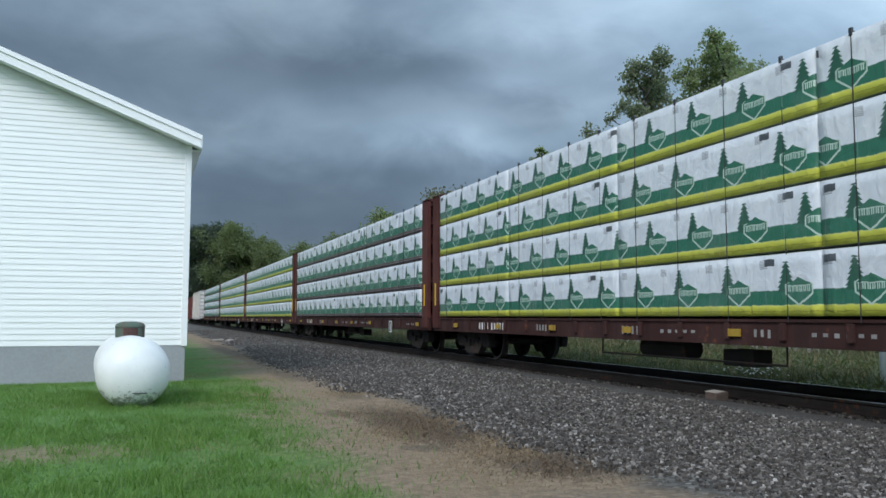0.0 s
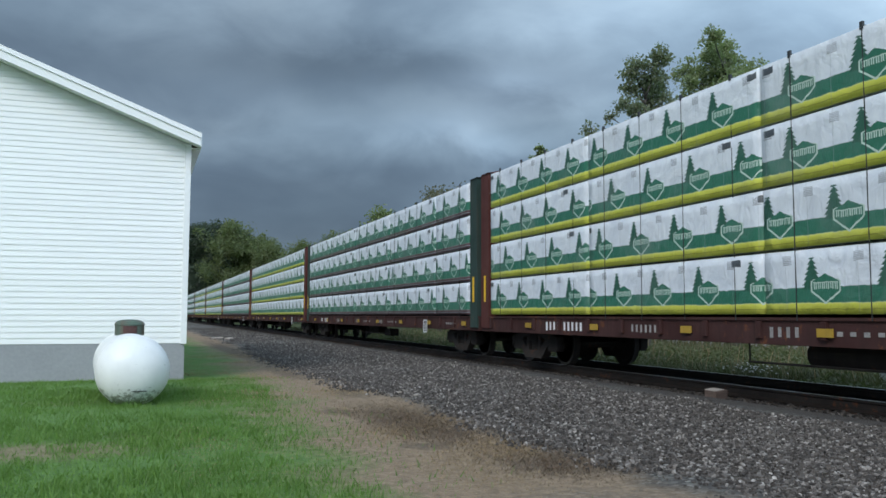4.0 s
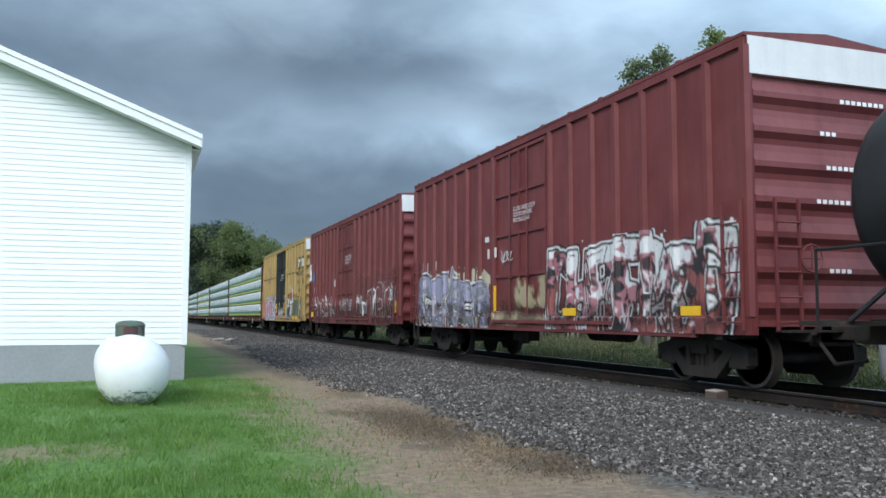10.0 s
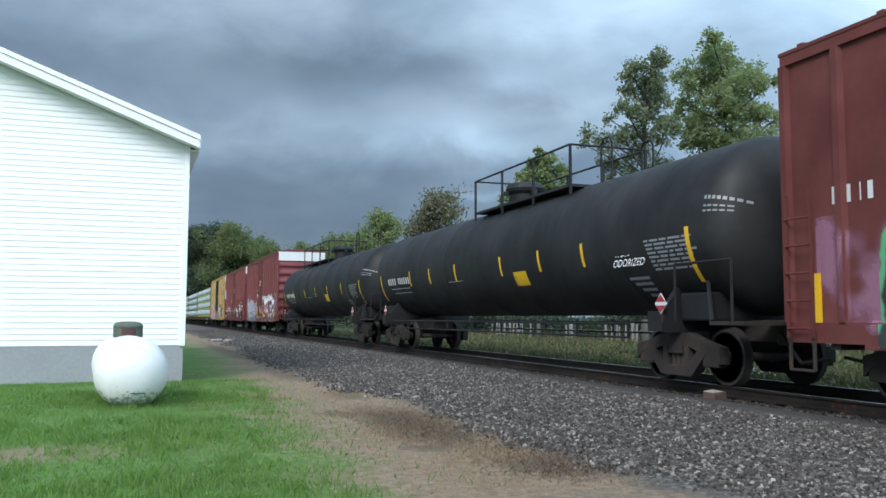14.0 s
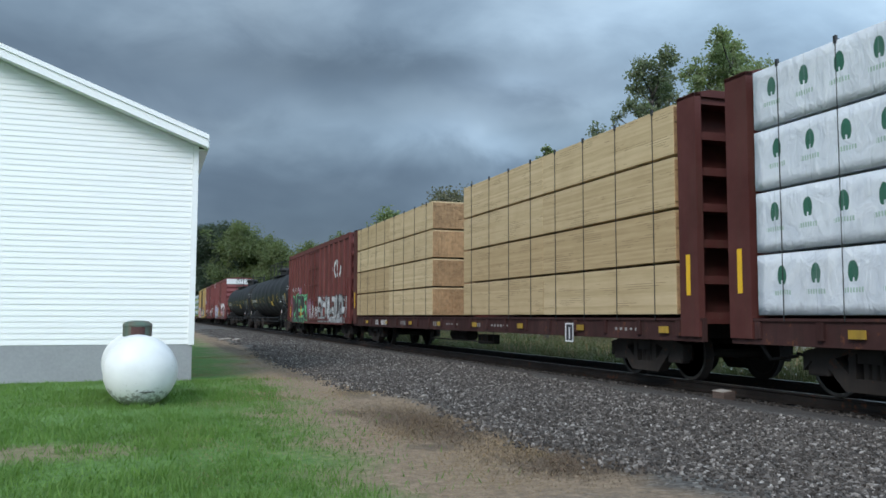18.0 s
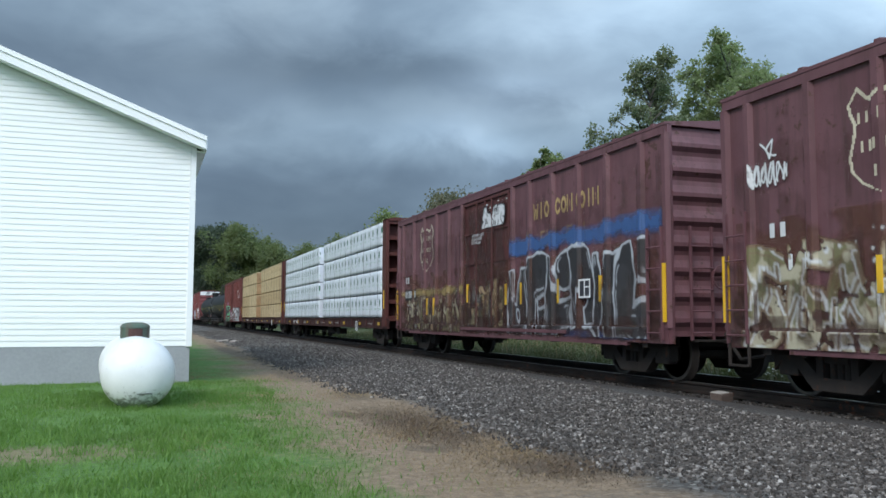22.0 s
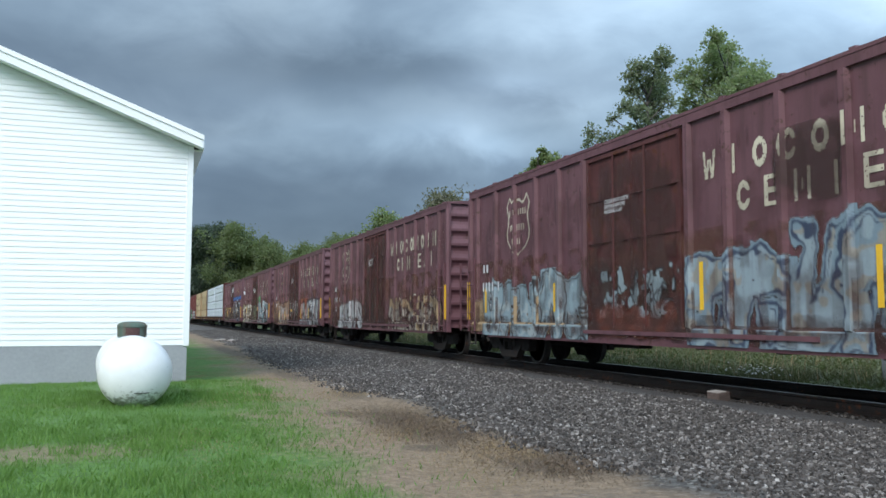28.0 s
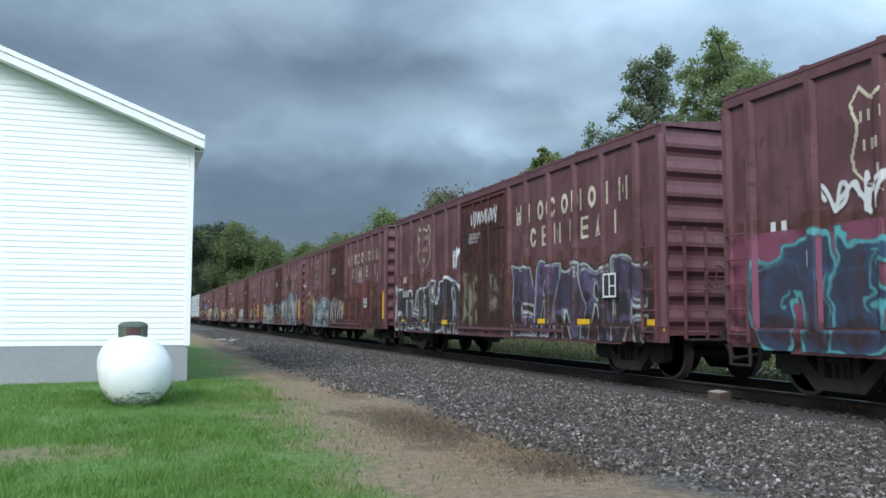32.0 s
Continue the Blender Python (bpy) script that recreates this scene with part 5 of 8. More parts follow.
def thinned(grid, colours, half=2):
    """Cells of palette numbers averaged to a coarser grid of colour and cover."""
    table = np.array([(0, 0, 0, 0)] + [(*c, 1) for c in colours], dtype=float)
    rows, cols = (grid.shape[0] // half) * half, (grid.shape[1] // half) * half
    full = table[grid[:rows, :cols]]
    full[..., :3] *= full[..., 3:]
    small = full.reshape(rows // half, half, cols // half, half, 4).mean(axis=(1, 3))
    pad = np.pad(small, ((1, 1), (1, 1), (0, 0)), mode="edge")
    soft = small * 0.84 + 0.04 * (pad[:-2, 1:-1] + pad[2:, 1:-1] + pad[1:-1, :-2] + pad[1:-1, 2:])
    soft[..., :3] /= np.maximum(soft[..., 3:], 1e-4)
    return soft


def spread_layer(box, name, rgba, u0, top, cell, label):
    """A thin coat of paint that follows the posts, the door and the sill of a boxcar's near side."""
    rows, cols = rgba.shape[:2]
    posts, skin, (d0, d1) = np.array(box["posts"]), box["skin"], box["door"]
    box["layer"] = box.get("layer", 0) + 1
    gap = 0.006 + 0.0012 * box["layer"]
    u = u0 + (np.arange(cols) + 0.5) * cell
    z = top - RAIL_Z - (np.arange(rows) + 0.5) * cell
    near = np.abs(u[:, None] - posts[None]).min(axis=1)
    out = skin + 0.075 * np.clip((0.09 - near) / 0.035, 0, 1)
    out = np.where((u > d0 + 0.1) & (u < d1 - 0.1), HALF - 0.028, out)
    x = np.repeat(out[None], rows, 0)
    x = np.where((z < box["floor"] + 0.1)[:, None], HALF - 0.02, x) + gap
    keep_rows = z > box["sill"] + 0.01
    v = np.stack([-x, np.repeat((box["h"] - u)[None], rows, 0), np.repeat(z[:, None], cols, 1)], 2)
    a = rgba[..., 3] * keep_rows[:, None]
    on = np.maximum.reduce([a[:-1, :-1], a[1:, :-1], a[:-1, 1:], a[1:, 1:]]) > 0.04
    i, j = np.nonzero(on & keep_rows[1:, None])
    if not len(i):
        return None
    f = np.stack([i * cols + j, (i + 1) * cols + j, (i + 1) * cols + j + 1, i * cols + j + 1], 1)
    used, back = np.unique(f, return_inverse=True)
    me = bpy.data.meshes.new(name)
    me.from_pydata(v.reshape(-1, 3)[used].tolist(), [], back.reshape(-1, 4).tolist())
    col = me.color_attributes.new("paint", "FLOAT_COLOR", "POINT")
    flat = np.concatenate([rgba[..., :3], a[..., None]], 2).reshape(-1, 4)[used]
    col.data.foreach_set("color", flat.ravel())
    me.materials.append(SPRAY)
    return part(name, me, None, box["car"], label)


def on_side(box, name, grid, colours, u0, top, cell, label):
    """Lays a painted grid on the near side of a boxcar; u0 from the front end, top above the ground."""
    posts, skin, (d0, d1) = box["posts"], box["skin"], box["door"]
    box["layer"] = box.get("layer", 0) + 1
    gap = 0.006 + 0.0012 * box["layer"]
    cuts = [d0 + 0.1 - u0, d1 - 0.1 - u0]
    for p in posts:
        cuts += [p - 0.055 - u0, p + 0.055 - u0]

    def off(u):
        u += u0
        if d0 + 0.1 < u < d1 - 0.1:
            return HALF - 0.066 + gap
        if any(abs(u - p) < 0.055 for p in posts):
            return HALF + gap
        return skin + gap

    def sill(u):
        return HALF - 0.02 + gap

    top = top - RAIL_Z
    s = Shape()
    split = int(round((top - (box["floor"] + 0.1)) / cell))
    split = max(0, min(grid.shape[0], split))
    if split:
        sheet(s, grid[:split], box["h"] - u0, top, cell, off, cuts)
    if split < grid.shape[0]:
        low = int((top - box["sill"] - 0.07) / cell)
        sheet(s, grid[split:max(split, low)], box["h"] - u0, top - split * cell, cell, sill, cuts)
    if not s.f:
        return None
    return part(name, s.mesh(name, [colour_of(c) for c in colours], False, False), None, box["car"], label)


FINE = 0.0115


def tag(box, u0, u1, z0, z1, n, seed, colours, label="sprayed graffiti", **how):
    how["thick"] = how.get("thick", 0.13) * 1.22
    return spread_layer(box, "graffiti", thinned(tag_grid(u1 - u0, z1 - z0, n, seed, FINE, **how), colours), u0, z1, FINE * 2, label)


def blocks(box, u0, u1, z0, z1, n, seed, colours, label="sprayed graffiti in big blocks", **how):
    return spread_layer(box, "graffiti", thinned(block_grid(u1 - u0, z1 - z0, n, seed, FINE, **how), colours), u0, z1, FINE * 2, label)


def scrawl(box, u0, u1, z0, z1, n, seed, colour, thick=0.022, loops=4, label="thin sprayed scribble"):
    return spread_layer(box, "graffiti", thinned(scrawl_grid(u1 - u0, z1 - z0, n, seed, FINE * 0.55, thick * 0.8, 1, loops), [colour]), u0, z1, FINE * 1.1, label)


def blot(box, u0, u1, z0, z1, seed, colour, amount=0.5, scale=0.6, label="worn patch of paint", strength=0.85):
    cell = 0.06
    rows, cols = int((z1 - z0) / cell), int((u1 - u0) / cell)
    f = field(rows, cols, cell, scale, seed, 4)
    y, x = np.linspace(-1, 1, rows)[:, None], np.linspace(-1, 1, cols)[None, :]
    inset = np.minimum((1 - np.abs(x)) * (u1 - u0) / 2, (1 - np.abs(y)) * (z1 - z0) / 2)
    a = np.clip((f - (1 - amount - 0.2)) / 0.2 + 0.5, 0, 1) * strength * np.clip((inset + (f - 0.5) * 0.9 * min(1, (z1 - z0))) / 0.18, 0, 1)
    rgba = np.concatenate([np.ones((rows, cols, 3)) * np.array(colour), a[..., None]], 2)
    ob = spread_layer(box, "paint_patch", rgba, u0, z1, cell, label)
    return tagged(ob, kind="stuff") if ob else None


def runs(box, u0, u1, z0, z1, seed, colours, strength=0.8, label="paint run down in streaks"):
    """Old paint weathered into upright streaks of several colours."""
    cell = 0.03
    rng = np.random.RandomState(seed)
    rows, cols = int((z1 - z0) / cell), int((u1 - u0) / cell)
    rgba = np.zeros((rows, cols, 4))
    y = np.linspace(0, 1, rows)
    wob = field(rows, cols, cell, 0.4, seed + 1)
    j = 0
    while j < cols:
        k = rng.randint(2, 9)
        top, low = rng.uniform(0.0, 0.45), rng.uniform(0.65, 1.2)
        rgba[:, j:j + k, :3] = np.array(colours[rng.randint(len(colours))]) * rng.uniform(0.8, 1.15)
        rgba[:, j:j + k, 3] = (np.clip((y - top) / 0.08, 0, 1) * np.clip((low - y) / 0.2, 0, 1) * strength * rng.uniform(0.35, 1))[:, None]
        j += k
    rgba[..., 3] *= np.clip((wob - 0.33) / 0.15, 0, 1)
    ob = spread_layer(box, "paint_patch", rgba, u0, z1, cell, label)
    return tagged(ob, kind="stuff") if ob else None


def bars(box, u0, z, tall, widths, colour, gap=0.06, label="painted lettering", split=True):
    """Rows of small lettering, one bar for each sign, its width given."""
    cell = 0.02
    rows = max(2, int(tall / cell))
    for w in widths:
        k = max(1, int(abs(w) / cell))
        if w > 0:
            g = np.ones((rows, max(1, int(k * (0.5 if split else 0.7)))), dtype=int)
            on_side(box, "lettering", g, [colour], u0, z + tall / 2, cell, label)
            box["layer"] -= 1
            u0 += gap
        u0 += k * cell
    box["layer"] = box.get("layer", 0) + 1


def signs(box, u0, top, pitch, shapes, colour, cell=0.02):
    """Big stencilled signs as plain shapes, one part each: r ring, o oval ring, b bar, p pair of bars, q square ring, a wedge, v notched block."""
    rows, cols = 22, 15
    rr, cc = np.mgrid[0:rows, 0:cols]
    x, y = np.abs((cc + 0.5) / cols * 2 - 1), (rr + 0.5) / rows
    made = {
        "r": (np.abs(np.hypot(x, (y * 2 - 1)) - 0.75) < 0.24), "o": (np.abs(np.hypot(x, (y * 2 - 1)) - 0.74) < 0.25), "b": x < 0.22, "p": (x > 0.66) | (np.abs(x) < 0.12) & (np.abs(y - 0.5) < 0.2), "c": (np.abs(np.hypot(x, (y * 2 - 1)) - 0.75) < 0.22) & ((y < 0.38) | (y > 0.62) | (cc < cols / 2)),
        "q": (cc < cols * 0.25) | (y < 0.14) | (y > 0.86) | (np.abs(y - 0.5) < 0.07), "a": (np.abs(x - y * 0.8) < 0.2) | (np.abs(y - 0.66) < 0.06) & (x < 0.5), "v": (np.abs(x - (1 - y) * 0.3 - 0.55) < 0.17) | (np.abs(x - y * 0.4) < 0.16) & (y > 0.3)}
    for i, k in enumerate(shapes):
        if k == " ":
            continue
        g = made[k].astype(int)
        g[np.random.RandomState(int(u0 * 100) + i + int(box["h"] * 10) + len(shapes)).rand(rows, cols) > 0.96] = 0
        on_side(box, "stencil_mark", g, [colour], u0 + i * pitch, top, cell, "large cream stencilled mark")
        box["layer"] -= 1
    box["layer"] += 1


def writing(parent, text, size, x, y, z, mat, label="painted words", spread=1.0, slant=0.0):
    """Words on a side that faces -x; y is where they start."""
    cu = bpy.data.curves.new("lettering", "FONT")
    cu.body, cu.size, cu.space_line, cu.space_character, cu.shear = text, size, 0.95, spread, slant
    tmp = bpy.data.objects.new("lettering", cu)
    scene.collection.objects.link(tmp)
    me = bpy.data.meshes.new_from_object(tmp.evaluated_get(bpy.context.evaluated_depsgraph_get()))
    bpy.data.objects.remove(tmp)
    bpy.data.curves.remove(cu)
    me.materials.clear()
    me.materials.append(mat)
    return part("lettering", me, None, parent, label, at=Matrix(((0, 0, -1, x), (-1, 0, 0, y), (0, 1, 0, z), (0, 0, 0, 1))))


def shield_grid(cell, ink=1):
    """Outline of a heraldic shield with horned shoulders and a pointed foot."""
    wide, tall = 1.32, 1.46
    rows, cols = int(tall / cell), int(wide / cell)
    rr, cc = np.mgrid[0:rows, 0:cols]
    x, y = np.abs((cc + 0.5) / cols * 2 - 1), (rr + 0.5) / rows
    half = np.interp(y, (0, 0.16, 0.24, 0.34, 0.46, 0.62, 0.74, 0.84, 0.91, 0.95, 1.0), (0.7, 0.97, 0.93, 0.82, 0.86, 0.97, 0.92, 0.72, 0.42, 0.14, 0.0))
    lid = np.interp(x, (0, 0.16, 0.34, 0.5, 0.72, 0.97), (0.07, 0.085, 0.13, 0.115, 0.015, 0.17))
    edge = np.minimum((half - x) * wide / 2, (y - lid) * tall * 0.8)
    return np.where((edge > 0) & (edge < 0.048), ink, 0)


def plates(box, us, z0, z1, wide=0.09, colour=None, label="yellow reflective plate"):
    for u in us:
        p = [q for q in box["posts"] if abs(q - u) < 0.09]
        d0, d1 = box["door"]
        x = HALF if p else (HALF - 0.028 if d0 < u < d1 else box["skin"])
        s = Shape().box(-x - 0.034, -x - 0.002, box["h"] - u - wide / 2, box["h"] - u + wide / 2, z0 - RAIL_Z, z1 - RAIL_Z)
        part("reflector", s, colour or STRIPE, box["car"], label)


def framed(box, u, z0, z1, wide=0.46):
    """A tag board: white frame with a bar down its middle on a dark plate."""
    x, y, z0, z1 = -HALF - 0.012, box["h"] - u, z0 - RAIL_Z, z1 - RAIL_Z
    plate = part("tag_board", Shape().box(x, -box["skin"], y - wide / 2, y + wide / 2, z0, z1), DARK_INK, box["car"], "dark tag board in a white frame")
    k = 0.035
    for a, b, c, d in ((-wide / 2, -wide / 2 + k, z0, z1), (wide / 2 - k, wide / 2, z0, z1), (-wide / 2 + k, wide / 2 - k, z0, z0 + k), (-wide / 2 + k, wide / 2 - k, z1 - k, z1), (-0.015, 0.015, z0 + k, z1 - k), (-wide / 2 + k, -0.015, z0 + 0.2, z0 + 0.225)):
        part("board_frame", Shape().box(x - 0.006, x - 0.0005, y + a, y + b, c, d), WHITE_INK, plate)


def end_bars(box, ribs, rows):
    """Small lettering on the ridges of the rear end: rows of (rib, from, count)."""
    step = (box["eave"] - box["floor"] - 0.62) / ribs
    y = -box["h"] - 0.016
    for rib, x, count in rows:
        z = box["floor"] + 0.05 + (rib + 0.36) * step
        for i in range(count):
            part("lettering", Shape().box(x + i * 0.11, x + i * 0.11 + 0.075, y - 0.004, y, z, z + step * 0.12), WHITE_INK, box["car"], "small white lettering")


DOOR_NOTE = "CLOSE AND LOCK\nDOORS BEFORE\nMOVING CAR"


def number_bars(box, patched=False):
    """The car's mark and number as plain bars, on some cars over touched-up black patches."""
    for u, wide in ((0.86, 0.62), (1.62, 0.42)) if patched else ():
        on_side(box, "touched_up_patch", np.ones((13, int(wide / 0.026)), dtype=int), [BLK], u, 2.1, 0.026, "black touched-up patch behind the number")
    bars(box, 0.95, 2.4, 0.2, [0.17, 0.17], WHITE, 0.05, "small white lettering", False)
    bars(box, 0.92, 1.94, 0.22, [0.14, 0.14, 0.14, -0.2, 0.14, 0.14], WHITE, 0.05, "small white lettering", False)


def maroon_car(front, label, left, right, door=None, tall_plates=True, ochre=False, touched_up=False):
    """One of the maroon boxcars: herald, name bars, numbers, its own graffiti."""
    box = boxcar(label, front, front - 15.95, OXIDE, 0.70, 4.46, 6.25, 3.28, (6, 6), trucks=6.25, ribs=8, door_colour=OXIDE_DOOR, spaced=[0.05, 0.56, 1.75, 2.87, 4.0, 5.12, 6.2, 9.6, 10.55, 11.7, 12.85, 13.97, 15.15, 15.9])
    car, h = box["car"], box["h"]
    rng = random.Random(int(-front))
    cream = (0.7, 0.64, 0.5)
    on_side(box, "herald", shield_grid(0.022), [cream], 2.36, 4.06, 0.022, "cream shield outline")
    for u, z, widths in ((2.52, 3.63, [0.1] * 8), (2.56, 3.27, [0.1] * 7), (2.82, 2.94, [0.1] * 3)):
        bars(box, u + 0.02, z, 0.15, widths, cream, 0.022, "small cream lettering")
    # two lines of big stencilled marks
    if ochre:
        signs(box, 10.72, 3.74, 0.267, "vbr cop rbp", (0.5, 0.36, 0.16), 0.0165)
        signs(box, 10.45, 3.1, 0.31, "c qpb qab", (0.3, 0.2, 0.12), 0.0155)
    else:
        signs(box, 9.98, 3.76, 0.571, "vbrcoprbp", cream)
        signs(box, 10.76, 3.18, 0.585, "cqpbqab", cream)
    bars(box, 13.6, 1.05, 0.05, [0.3, 0.2, 0.3], WHITE, 0.06, "small white lettering", False)
    writing(car, DOOR_NOTE, 0.1, -HALF - 0.021, h - 7.1, 3.3 - RAIL_Z, WHITE_INK, "white words on the door")
    for z0, z1, amount in ((0.72, 1.15, 0.45), (1.0, 2.6, 0.3)):
        blot(box, 0.2, 15.75, z0, z1, rng.randrange(999), RUST, amount, 0.3, "rust-brown bleeding paint", 0.6)
    blot(box, 0.1, 15.8, 0.72, 1.7, rng.randrange(999), MUD, 0.42, 0.35, "dark grime low on the side", 0.55)
    runs(box, 0.2, 15.8, 2.2, 4.2, rng.randrange(999), [MUD, (0.1, 0.045, 0.04)], 0.3, "thin dark streaks run down from the eave")
    blot(box, 6.4, 9.35, 0.9, 4.1, rng.randrange(999), MUD, 0.4, 0.3, "dark scuffed paint on the door", 0.45)
    if tall_plates:
        plates(box, (0.07, 15.87), 1.12, 2.1, 0.12)
    bars(box, 1.05, 1.6, 0.06, [0.12] * 4, WHITE, 0.04, "small white lettering", False)
    bars(box, 1.05, 1.48, 0.06, [0.12] * 3, WHITE, 0.04, "small white lettering", False)
    if not touched_up:
        number_bars(box)
    left(box), right(box)
    if door:
        door(box)
    runs(box, 0.1, 15.85, 0.74, 2.45, rng.randrange(999), [MUD, RUST, (0.06, 0.05, 0.045)], 0.4, "grime streaked down over the paint")
    blot(box, 0.1, 15.85, 0.74, 1.25, rng.randrange(999), MUD, 0.4, 0.25, "dark grime low on the side", 0.55)
    if touched_up:
        number_bars(box, ochre or not tall_plates)
    return box


# ---- loads of the centerbeam cars ----
GREY_PRINT = plain("grey_small_print", (0.25, 0.265, 0.29), rough=0.45, spread=0.2)


class Val:
    """A value in a material, with plain arithmetic."""

    def __init__(self, tree, out):
        self.t, self.o = tree, out

    def op(self, how, other=None, clamp=False):
        return Val(self.t, math_node(self.t, how, self.o, other.o if isinstance(other, Val) else other, clamp))

    def __add__(self, k):
        return self.op("ADD", k)

    def __sub__(self, k):
        return self.op("SUBTRACT", k)

    def __mul__(self, k):
        return self.op("MULTIPLY", k)

    def __and__(self, k):
        return self.op("MULTIPLY", k)

    def __or__(self, k):
        return self.op("MAXIMUM", k)

    def __abs__(self):
        return self.op("ABSOLUTE")

    def above(self, k, soft=0.006):
        return ((self - k) * (1 / soft) + 0.5).op("ADD", 0.0, True)

    def below(self, k, soft=0.006):
        return ((self - k) * (-1 / soft) + 0.5).op("ADD", 0.0, True)

    def between(self, a, b, soft=0.006):
        return self.above(a, soft) & self.below(b, soft)

    def wrap(self, k):
        return self - (self * (1 / k)).op("FLOOR") * k


GREEN, DARK_GREEN, SUNNY, MAROON, PRINT_GREY, PALE_PRINT = (0.026, 0.15, 0.095), (0.02, 0.1, 0.065), (0.66, 0.68, 0.1), (0.13, 0.06, 0.07), (0.33, 0.35, 0.39), (0.48, 0.6, 0.54)


def make_wrap(style, tall):
    """White woven wrap, creased, with the maker's bands, badges and small print along its outer side."""
    m, t, b = material(style + "_printed_wrap")
    c = coords(t)
    creases = noise_node(t, c, 2.4, 5, 0.6, warp=1.2)
    stretchy = noise_node(t, c, 5.0, 4, 0.55, stretch=(1, 1.8, 0.7), warp=0.6)
    sep = t.nodes.new("ShaderNodeSeparateXYZ")
    t.links.new(t.nodes.new("ShaderNodeTexCoord").outputs["Object"], sep.inputs[0])
    info = t.nodes.new("ShaderNodeObjectInfo")
    luck = Val(t, info.outputs["Random"])
    pull = Val(t, stretchy) - 0.5
    v = Val(t, sep.outputs[2]) * (-1 / tall) + 1.0 + pull * 0.05
    along = Val(t, sep.outputs[1]) * -1.0 + luck * 1.2 + 20.0 + pull * 0.03
    outer = Val(t, sep.outputs[0]).below(-1.48, 0.02)
    col = ramp(t, creases, [(0.3, (0.6, 0.65, 0.73)), (0.6, (0.72, 0.765, 0.835)), (0.8, (0.8, 0.835, 0.88))])

    def ink(mask, colour):
        return mixed(t, (mask & outer).o, col, colour)

    if style in ("yellow", "maroon"):
        u = along.wrap(1.2)
        low = 0.8 if style == "yellow" else 0.82
        band = v.between(0.57, low, 0.012)
        col = ink(band, GREEN)
        if style == "yellow":
            col = ink(v.between(low, 0.975, 0.02), SUNNY)
            col = ink(v.between(0.885, 0.895, 0.01), (0.4, 0.38, 0.06))
        else:
            col = ink(v.above(low, 0.02), MAROON)
            col = ink(v.between(0.885, 0.915, 0.01), PRINT_GREY)
        # conifer with ragged sides
        du = abs(u - 0.17)
        tiers = (v * 13.0).wrap(1.0)
        tree = (du - (v - 0.12) * 0.3 - tiers * 0.045).below(0.0, 0.02) & v.between(0.13, 0.6)
        col = ink(tree, DARK_GREEN)
        # roofed badge with a pale rim below and a pale bar of letters
        du = abs(u - 0.4)
        roof = v - du * 0.5
        foot = v + du * 0.75
        badge = roof.above(0.36) & foot.below(0.82) & du.below(0.25)
        core = roof.above(0.38) & foot.below(0.785) & du.below(0.225)
        col = ink(badge & v.above(0.46), PALE_PRINT)
        col = ink(core, GREEN)
        marks = (u - 0.19).wrap(0.07)
        text = du.below(0.21) & v.between(0.5, 0.6) & (marks.between(0.012, 0.03) | marks.between(0.042, 0.06) | v.between(0.5, 0.515))
        col = ink(text, PALE_PRINT)
        lines = (v * 40.0).wrap(1.0).above(0.35, 0.1)
        col = ink(u.between(0.86, 1.02) & v.between(0.09, 0.23) & lines, PRINT_GREY)
        wide = along.wrap(4.88)
        col = ink(wide.between(3.04, 3.24) & v.between(0.08, 0.19), (0.06, 0.07, 0.08))
    else:
        u = along.wrap(0.62)
        du = abs(u - 0.3)
        dv = v - 0.36
        arch = (du * du * 145.0 + dv * dv * 36.0).below(1.0, 0.2) & v.below(0.49) & (du.above(0.014) | v.below(0.43))
        col = ink(arch, (0.03, 0.13, 0.085))
        marks = (u * 22.0).wrap(1.0).above(0.4, 0.1)
        col = ink(du.below(0.17) & v.between(0.58, 0.65, 0.01) & marks, (0.36, 0.5, 0.44))
    seam = abs(along.wrap(1.22) - 0.61).below(0.006, 0.006)
    col = mixed(t, (seam * 0.35).o, col, (0.3, 0.33, 0.36))
    grime = noise_node(t, c, 1.1, 4, 0.6)
    col = mixed(t, ramp(t, grime, [(0.5, (0, 0, 0)), (0.8, (0.3, 0.3, 0.3))]), col, (0.3, 0.31, 0.32))
    t.links.new(col, b.inputs["Base Color"])
    b.inputs["Roughness"].default_value = 0.42
    bump(t, b, math_node(t, "ADD", creases, math_node(t, "MULTIPLY", stretchy, 0.7)), 0.35, 0.09)
    return m


